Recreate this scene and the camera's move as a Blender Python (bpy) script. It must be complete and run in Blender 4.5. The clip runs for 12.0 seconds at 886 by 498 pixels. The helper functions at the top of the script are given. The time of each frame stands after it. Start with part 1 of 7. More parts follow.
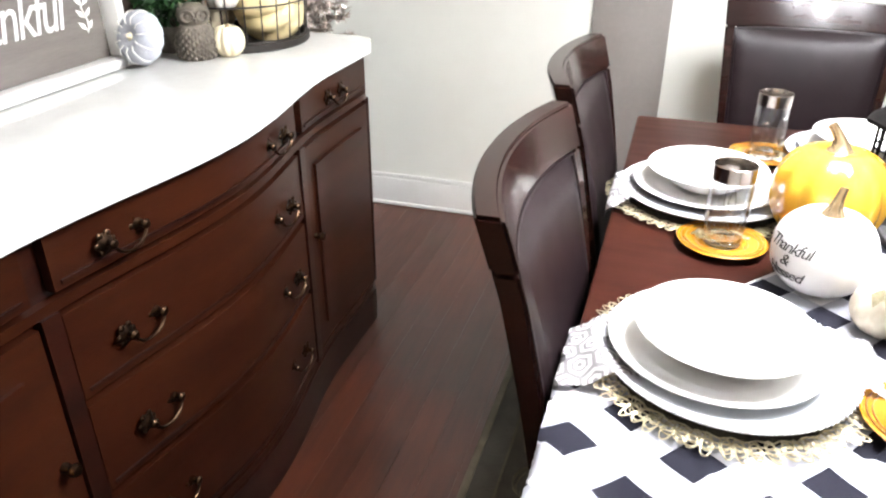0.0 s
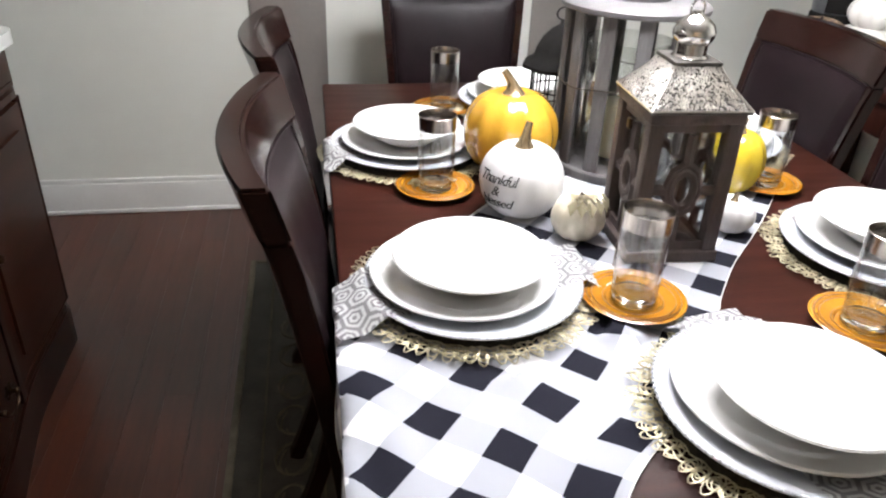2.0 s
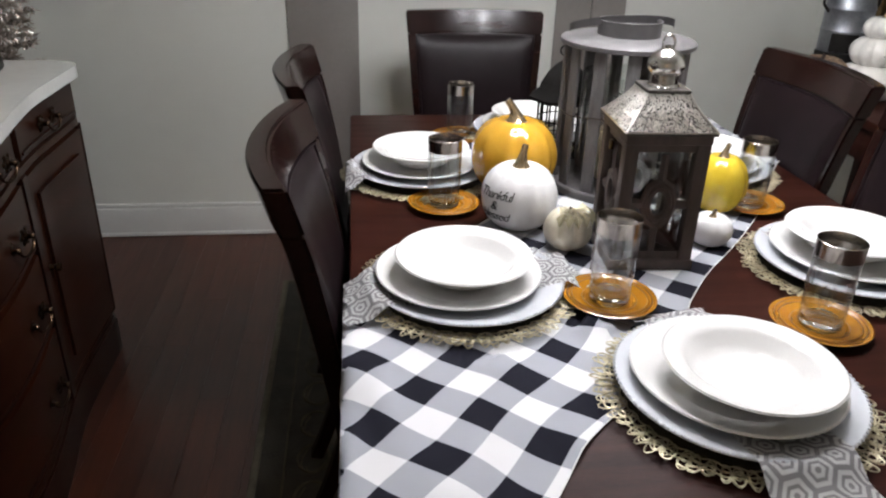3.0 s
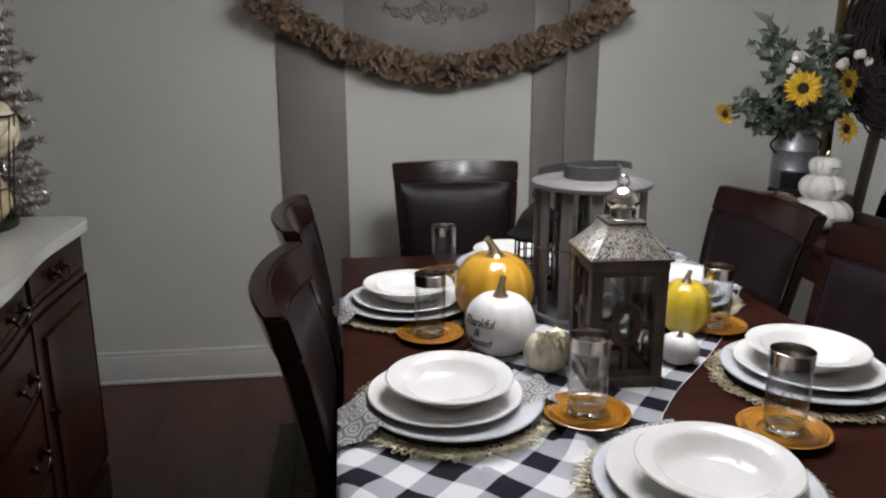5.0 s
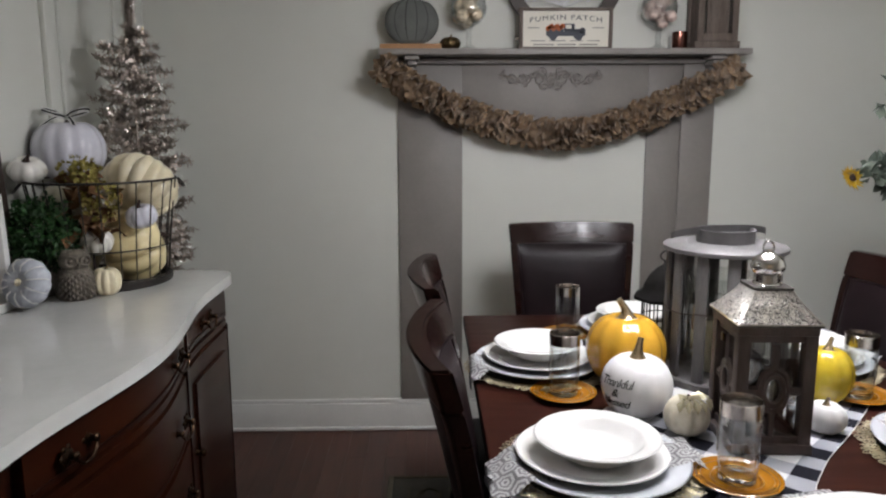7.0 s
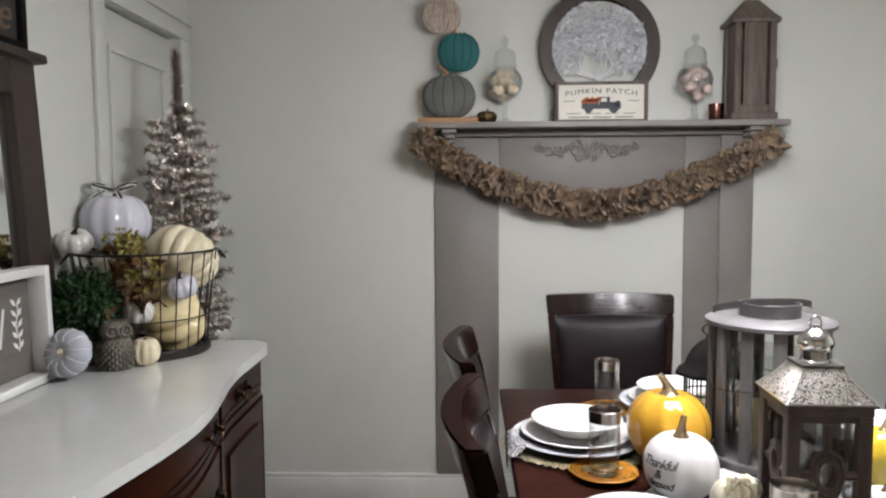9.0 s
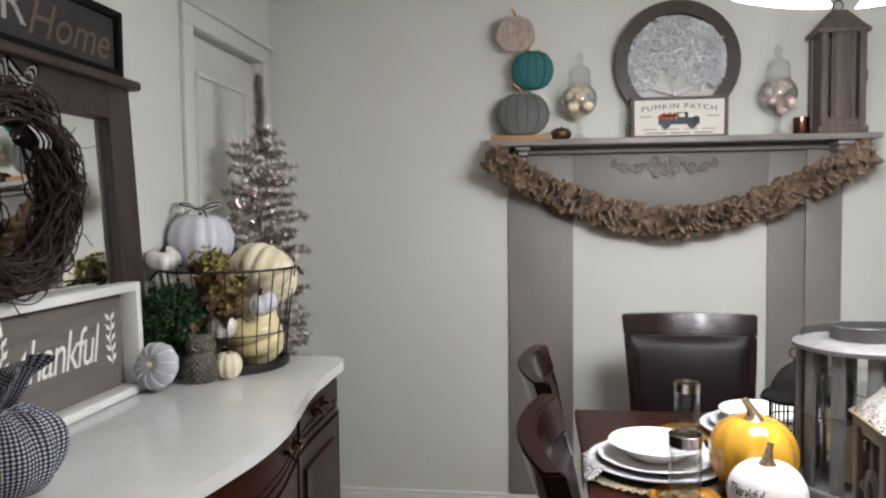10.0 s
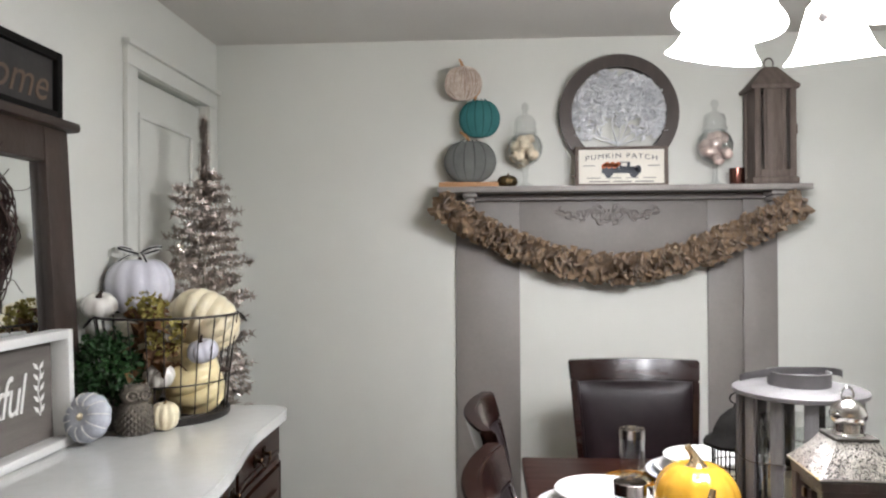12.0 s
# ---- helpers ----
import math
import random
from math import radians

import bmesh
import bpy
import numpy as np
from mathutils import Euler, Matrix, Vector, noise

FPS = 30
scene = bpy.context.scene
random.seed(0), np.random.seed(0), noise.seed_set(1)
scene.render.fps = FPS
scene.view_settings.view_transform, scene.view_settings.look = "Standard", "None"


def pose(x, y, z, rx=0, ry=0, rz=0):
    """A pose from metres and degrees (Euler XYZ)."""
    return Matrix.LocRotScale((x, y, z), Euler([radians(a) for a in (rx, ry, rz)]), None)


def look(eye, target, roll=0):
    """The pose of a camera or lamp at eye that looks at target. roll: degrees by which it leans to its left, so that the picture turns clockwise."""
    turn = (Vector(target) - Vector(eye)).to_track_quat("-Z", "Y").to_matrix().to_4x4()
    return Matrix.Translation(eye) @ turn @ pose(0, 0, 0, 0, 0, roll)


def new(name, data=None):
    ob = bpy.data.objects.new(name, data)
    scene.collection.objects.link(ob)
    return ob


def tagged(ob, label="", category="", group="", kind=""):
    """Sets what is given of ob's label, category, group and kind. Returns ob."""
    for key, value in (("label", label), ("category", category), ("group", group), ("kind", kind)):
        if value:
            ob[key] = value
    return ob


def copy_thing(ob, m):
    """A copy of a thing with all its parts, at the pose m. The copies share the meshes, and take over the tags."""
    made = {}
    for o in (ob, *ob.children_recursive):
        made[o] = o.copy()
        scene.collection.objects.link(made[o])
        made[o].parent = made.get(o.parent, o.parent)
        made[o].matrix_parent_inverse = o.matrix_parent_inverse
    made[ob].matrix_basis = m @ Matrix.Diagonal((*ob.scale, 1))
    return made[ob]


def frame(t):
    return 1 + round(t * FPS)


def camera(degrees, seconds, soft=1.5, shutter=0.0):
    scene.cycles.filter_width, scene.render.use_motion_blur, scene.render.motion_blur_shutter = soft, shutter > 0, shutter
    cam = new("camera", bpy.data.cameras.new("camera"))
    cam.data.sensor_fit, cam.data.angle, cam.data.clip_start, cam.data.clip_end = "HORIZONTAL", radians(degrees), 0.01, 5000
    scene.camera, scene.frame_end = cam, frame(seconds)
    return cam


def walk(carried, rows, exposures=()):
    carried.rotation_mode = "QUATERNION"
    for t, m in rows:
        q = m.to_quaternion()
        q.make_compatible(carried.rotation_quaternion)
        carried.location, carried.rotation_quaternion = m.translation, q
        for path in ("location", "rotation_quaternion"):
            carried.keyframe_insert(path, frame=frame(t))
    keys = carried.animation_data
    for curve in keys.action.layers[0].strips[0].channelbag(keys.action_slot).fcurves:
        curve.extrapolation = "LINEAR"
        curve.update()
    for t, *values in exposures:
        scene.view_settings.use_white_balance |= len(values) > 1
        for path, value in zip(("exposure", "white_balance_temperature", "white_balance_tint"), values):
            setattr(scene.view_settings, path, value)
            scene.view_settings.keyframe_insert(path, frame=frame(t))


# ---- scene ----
cam = camera(62.3, 12.0, soft=2.2)
PATH = [
    (0, (-0.278, 0.288, 1.345), (-0.817, 1.977, 0.418), 0.1),
    (0.5, (-0.298, 0.293, 1.349), (-0.586, 2.022, 0.385), -0.4),
    (1, (-0.318, 0.293, 1.352), (-0.406, 2.037, 0.378), -0.3),
    (1.5, (-0.354, 0.274, 1.343), (-0.22, 2.026, 0.388), 0.8),
    (2, (-0.382, 0.244, 1.336), (-0.056, 1.969, 0.378), 2.4),
    (2.5, (-0.365, 0.185, 1.339), (-0.132, 1.95, 0.428), 1.7),
    (3, (-0.341, 0.081, 1.354), (-0.116, 1.87, 0.488), 1.7),
    (3.2, (-0.334, 0.047, 1.362), (-0.105, 1.846, 0.519), 1.3),
    (4.8, (-0.339, -0.028, 1.36), (-0.093, 1.891, 0.853), -0.1),
    (5, (-0.347, -0.037, 1.363), (-0.083, 1.883, 0.871), 0.1),
    (5.5, (-0.386, -0.049, 1.371), (-0.093, 1.881, 0.934), 0.2),
    (6, (-0.444, -0.075, 1.384), (-0.186, 1.868, 0.987), -0.5),
    (6.5, (-0.466, -0.092, 1.382), (-0.383, 1.869, 0.995), -1.4),
    (7, (-0.469, -0.089, 1.381), (-0.432, 1.882, 1.043), -0.2),
    (7.2, (-0.465, -0.087, 1.384), (-0.451, 1.888, 1.066), -0.5),
    (8.8, (-0.463, -0.081, 1.387), (-0.464, 1.912, 1.222), -0.4),
    (9, (-0.465, -0.081, 1.39), (-0.529, 1.912, 1.237), -0.4),
    (9.5, (-0.468, -0.085, 1.394), (-0.642, 1.903, 1.268), -0.3),
    (10, (-0.474, -0.086, 1.396), (-0.731, 1.895, 1.289), -0.6),
    (10.5, (-0.477, -0.083, 1.399), (-0.8, 1.889, 1.317), -0.5),
    (11, (-0.481, -0.088, 1.401), (-0.799, 1.887, 1.366), 0.1),
    (11.5, (-0.477, -0.086, 1.402), (-0.739, 1.896, 1.415), 0.2),
    (12, (-0.465, -0.079, 1.401), (-0.585, 1.917, 1.414), -0.3),
]
EXPOSURES = [(0, 1.56), (1.0, 1.34), (1.5, 0.95), (2.0, 0.45), (2.5, -0.06), (3.2, -0.49), (5.0, -0.88), (5.5, -0.74), (6.0, -0.63), (7.0, -0.53), (9.0, -0.08), (10.5, 0.14), (12.0, 0.29)]
walk(cam, [(t, look(eye, target, roll)) for t, eye, target, roll in PATH], EXPOSURES)

# ---------- world and light ----------
world = bpy.data.worlds.new("world")
scene.world = world
world.use_nodes = True
world.node_tree.nodes["Background"].inputs[0].default_value = (0.5, 0.55, 0.65, 1)
world.node_tree.nodes["Background"].inputs[1].default_value = 0.03

# chandelier: place of its centre, ring of shades, height of the shades' mouths
CHAN = Vector((0.205, 1.42, 1.835))
CHAN_R = 0.24
CHAN_ANGLES = (277, 205, 133, 61, 349)
BULB_WATTS = 8.2
for a in CHAN_ANGLES:
    lamp = bpy.data.lights.new("bulb", "POINT")
    lamp.energy, lamp.color, lamp.shadow_soft_size = BULB_WATTS, (0.945, 0.95, 1.025), 0.035
    bulb_at = new("bulb_light", lamp)
    bulb_at.location = CHAN + Vector((math.cos(radians(a)) * (CHAN_R + 0.02), math.sin(radians(a)) * (CHAN_R + 0.02), -0.012))

# unseen warm lamp, added to lighten the floor through the added doorway
FILL_LAMP = Vector((-0.62, -2.25, 2.29))
lamp = bpy.data.lights.new("floor_fill_bulb", "POINT")
lamp.energy, lamp.color, lamp.shadow_soft_size = 45.0, (1.0, 0.62, 0.32), 0.03
new("hall_light", lamp).location = FILL_LAMP


# ---------- materials ----------
def node(nt, kind, **inputs):
    n = nt.nodes.new(kind)
    for key, value in inputs.items():
        n.inputs[key.replace("_", " ")].default_value = value
    return n


def mat(name, color, color2=None, rough=0.5, metal=0.0, scale=8.0, fine=90.0, bump=0.1, stretch=(1, 1, 1), coat=0.0,
        spread=0.15, vary=0.0, spec=0.5, sheen=0.0, emit=0.0):
    """Principled surface: two tones mixed by a coarse and a fine noise, uneven gloss and fine relief."""
    m = bpy.data.materials.new(name)
    m.use_nodes = True
    nt = m.node_tree
    p = nt.nodes["Principled BSDF"]
    color2 = color2 or tuple(c * 0.8 for c in color)
    tc = nt.nodes.new("ShaderNodeTexCoord")
    mp = nt.nodes.new("ShaderNodeMapping")
    mp.inputs["Scale"].default_value = stretch
    nt.links.new(tc.outputs["Object"], mp.inputs["Vector"])
    n1 = node(nt, "ShaderNodeTexNoise", Scale=scale, Detail=4.0)
    n2 = node(nt, "ShaderNodeTexNoise", Scale=fine, Detail=3.0)
    for n in (n1, n2):
        nt.links.new(mp.outputs[0], n.inputs["Vector"])
    add = nt.nodes.new("ShaderNodeMath")
    add.operation = "MULTIPLY_ADD"
    nt.links.new(n2.outputs[0], add.inputs[0])
    add.inputs[1].default_value = 0.45
    nt.links.new(n1.outputs[0], add.inputs[2])
    ramp = nt.nodes.new("ShaderNodeMapRange")
    ramp.inputs["From Min"].default_value, ramp.inputs["From Max"].default_value = 0.45, 0.95
    nt.links.new(add.outputs[0], ramp.inputs["Value"])
    mix = nt.nodes.new("ShaderNodeMix")
    mix.data_type = "RGBA"
    mix.inputs[6].default_value, mix.inputs[7].default_value = (*color, 1), (*color2, 1)
    nt.links.new(ramp.outputs[0], mix.inputs[0])
    out = mix.outputs[2]
    if vary:
        oi = nt.nodes.new("ShaderNodeObjectInfo")
        mr = nt.nodes.new("ShaderNodeMapRange")
        mr.inputs["To Min"].default_value, mr.inputs["To Max"].default_value = 1 - vary, 1 + vary
        nt.links.new(oi.outputs["Random"], mr.inputs["Value"])
        hsv = nt.nodes.new("ShaderNodeHueSaturation")
        nt.links.new(mr.outputs[0], hsv.inputs["Value"])
        nt.links.new(out, hsv.inputs["Color"])
        out = hsv.outputs[0]
    nt.links.new(out, p.inputs["Base Color"])
    rr = nt.nodes.new("ShaderNodeMapRange")
    rr.inputs["To Min"].default_value = max(0.02, rough - spread * rough)
    rr.inputs["To Max"].default_value = min(1, rough + spread * rough)
    nt.links.new(n1.outputs[0], rr.inputs["Value"])
    nt.links.new(rr.outputs[0], p.inputs["Roughness"])
    p.inputs["Metallic"].default_value = metal
    p.inputs["Coat Weight"].default_value = coat
    p.inputs["Coat Roughness"].default_value = 0.08
    p.inputs["Specular IOR Level"].default_value = spec
    p.inputs["Sheen Weight"].default_value = sheen
    if bump:
        b = nt.nodes.new("ShaderNodeBump")
        b.inputs["Strength"].default_value, b.inputs["Distance"].default_value = bump, 0.004
        nt.links.new(n2.outputs[0], b.inputs["Height"])
        nt.links.new(b.outputs[0], p.inputs["Normal"])
    if emit:
        p.inputs["Emission Color"].default_value = (*color, 1)
        p.inputs["Emission Strength"].default_value = emit
    return m


def maths(nt, op, a, b=None, c=None):
    n = nt.nodes.new("ShaderNodeMath")
    n.operation = op
    for i, v in enumerate((a, b, c)):
        if v is None:
            continue
        if isinstance(v, (int, float)):
            n.inputs[i].default_value = v
        else:
            nt.links.new(v, n.inputs[i])
    return n.outputs[0]


def glass_mat(name, tint=(1, 1, 1), gloss=0.65):
    """Thin clear glass: see-through, with Fresnel gloss."""
    m = bpy.data.materials.new(name)
    m.use_nodes = True
    nt = m.node_tree
    nt.nodes.remove(nt.nodes["Principled BSDF"])
    lw = node(nt, "ShaderNodeLayerWeight", Blend=0.5)
    fac = maths(nt, "MULTIPLY_ADD", maths(nt, "POWER", lw.outputs["Facing"], 2.2), gloss, 0.06)
    tr = node(nt, "ShaderNodeBsdfTransparent", Color=(*tint, 1))
    gl = node(nt, "ShaderNodeBsdfGlossy", Roughness=0.03)
    mx = nt.nodes.new("ShaderNodeMixShader")
    nt.links.new(fac, mx.inputs[0])
    nt.links.new(tr.outputs[0], mx.inputs[1])
    nt.links.new(gl.outputs[0], mx.inputs[2])
    nt.links.new(mx.outputs[0], nt.nodes["Material Output"].inputs[0])
    return m


def thick_glass(name):
    m = bpy.data.materials.new(name)
    m.use_nodes = True
    p = m.node_tree.nodes["Principled BSDF"]
    p.inputs["Base Color"].default_value = (0.97, 0.98, 0.98, 1)
    p.inputs["Transmission Weight"].default_value, p.inputs["Roughness"].default_value, p.inputs["IOR"].default_value = 1.0, 0.03, 1.48
    return m


def uv_xy(nt):
    uv = nt.nodes.new("ShaderNodeUVMap")
    sep = nt.nodes.new("ShaderNodeSeparateXYZ")
    nt.links.new(uv.outputs[0], sep.inputs[0])
    return sep.outputs[0], sep.outputs[1]


def cloth_base(m, out, weave=900.0):
    nt = m.node_tree
    p = nt.nodes["Principled BSDF"]
    nt.links.new(out, p.inputs["Base Color"])
    p.inputs["Roughness"].default_value = 0.95
    p.inputs["Specular IOR Level"].default_value = 0.12
    tc = nt.nodes.new("ShaderNodeTexCoord")
    n = node(nt, "ShaderNodeTexNoise", Scale=weave, Detail=2.0)
    nt.links.new(tc.outputs["Object"], n.inputs["Vector"])
    b = nt.nodes.new("ShaderNodeBump")
    b.inputs["Strength"].default_value, b.inputs["Distance"].default_value = 0.25, 0.001
    nt.links.new(n.outputs[0], b.inputs["Height"])
    nt.links.new(b.outputs[0], p.inputs["Normal"])
    return m


def check_mat(name, cell, white=(0.8, 0.8, 0.8), dark=(0.012, 0.012, 0.016), grey=(0.36, 0.37, 0.40)):
    """Woven check: white, grey and black squares of one cell each."""
    m = bpy.data.materials.new(name)
    m.use_nodes = True
    nt = m.node_tree
    u, v = uv_xy(nt)
    bands = []
    for s in (u, v):
        ph = maths(nt, "FRACT", maths(nt, "MULTIPLY_ADD", s, 0.5 / cell, 500.0))
        bands.append(maths(nt, "GREATER_THAN", ph, 0.5))
    total = maths(nt, "ADD", bands[0], bands[1])
    mix1, mix2 = nt.nodes.new("ShaderNodeMix"), nt.nodes.new("ShaderNodeMix")
    for x in (mix1, mix2):
        x.data_type = "RGBA"
    mix1.inputs[6].default_value, mix1.inputs[7].default_value = (*white, 1), (*grey, 1)
    nt.links.new(maths(nt, "MINIMUM", total, 1.0), mix1.inputs[0])
    nt.links.new(mix1.outputs[2], mix2.inputs[6])
    mix2.inputs[7].default_value = (*dark, 1)
    nt.links.new(maths(nt, "GREATER_THAN", total, 1.5), mix2.inputs[0])
    return cloth_base(m, mix2.outputs[2])


def hex_mat(name, size, ground=(0.33, 0.32, 0.33), line=(0.72, 0.72, 0.72)):
    """Napkin print: two nested hexagons in each cell of a honeycomb."""
    m = bpy.data.materials.new(name)
    m.use_nodes = True
    nt = m.node_tree
    u, v = uv_xy(nt)
    R3 = math.sqrt(3)
    x, y = maths(nt, "MULTIPLY_ADD", u, 1 / size, 60.0), maths(nt, "MULTIPLY_ADD", v, 1 / size, 60.0 * R3)
    cells = []
    for sh in (0.0, 0.5):
        gx = maths(nt, "ABSOLUTE", maths(nt, "SUBTRACT", maths(nt, "FRACT", maths(nt, "ADD", x, sh)), 0.5))
        gy = maths(nt, "MULTIPLY", maths(nt, "ABSOLUTE", maths(nt, "SUBTRACT", maths(nt, "FRACT", maths(nt, "MULTIPLY_ADD", y, 1 / R3, sh)), 0.5)), R3)
        cells.append(maths(nt, "MAXIMUM", gx, maths(nt, "MULTIPLY_ADD", gx, 0.5, maths(nt, "MULTIPLY", gy, 0.5 * R3))))
    hd = maths(nt, "MINIMUM", cells[0], cells[1])
    ring = maths(nt, "MULTIPLY", maths(nt, "GREATER_THAN", hd, 0.30), maths(nt, "LESS_THAN", hd, 0.425))
    core = maths(nt, "MULTIPLY", maths(nt, "GREATER_THAN", hd, 0.09), maths(nt, "LESS_THAN", hd, 0.205))
    mix = nt.nodes.new("ShaderNodeMix")
    mix.data_type = "RGBA"
    mix.inputs[6].default_value, mix.inputs[7].default_value = (*ground, 1), (*line, 1)
    nt.links.new(maths(nt, "MAXIMUM", ring, core), mix.inputs[0])
    return cloth_base(m, mix.outputs[2])


def stripe_mat(name, width):
    m = bpy.data.materials.new(name)
    m.use_nodes = True
    nt = m.node_tree
    u, v = uv_xy(nt)
    band = maths(nt, "GREATER_THAN", maths(nt, "FRACT", maths(nt, "MULTIPLY_ADD", v, 1 / width, 50.0)), 0.5)
    mix = nt.nodes.new("ShaderNodeMix")
    mix.data_type = "RGBA"
    mix.inputs[6].default_value, mix.inputs[7].default_value = (0.75, 0.75, 0.73, 1), (0.012, 0.012, 0.014, 1)
    nt.links.new(band, mix.inputs[0])
    return cloth_base(m, mix.outputs[2])


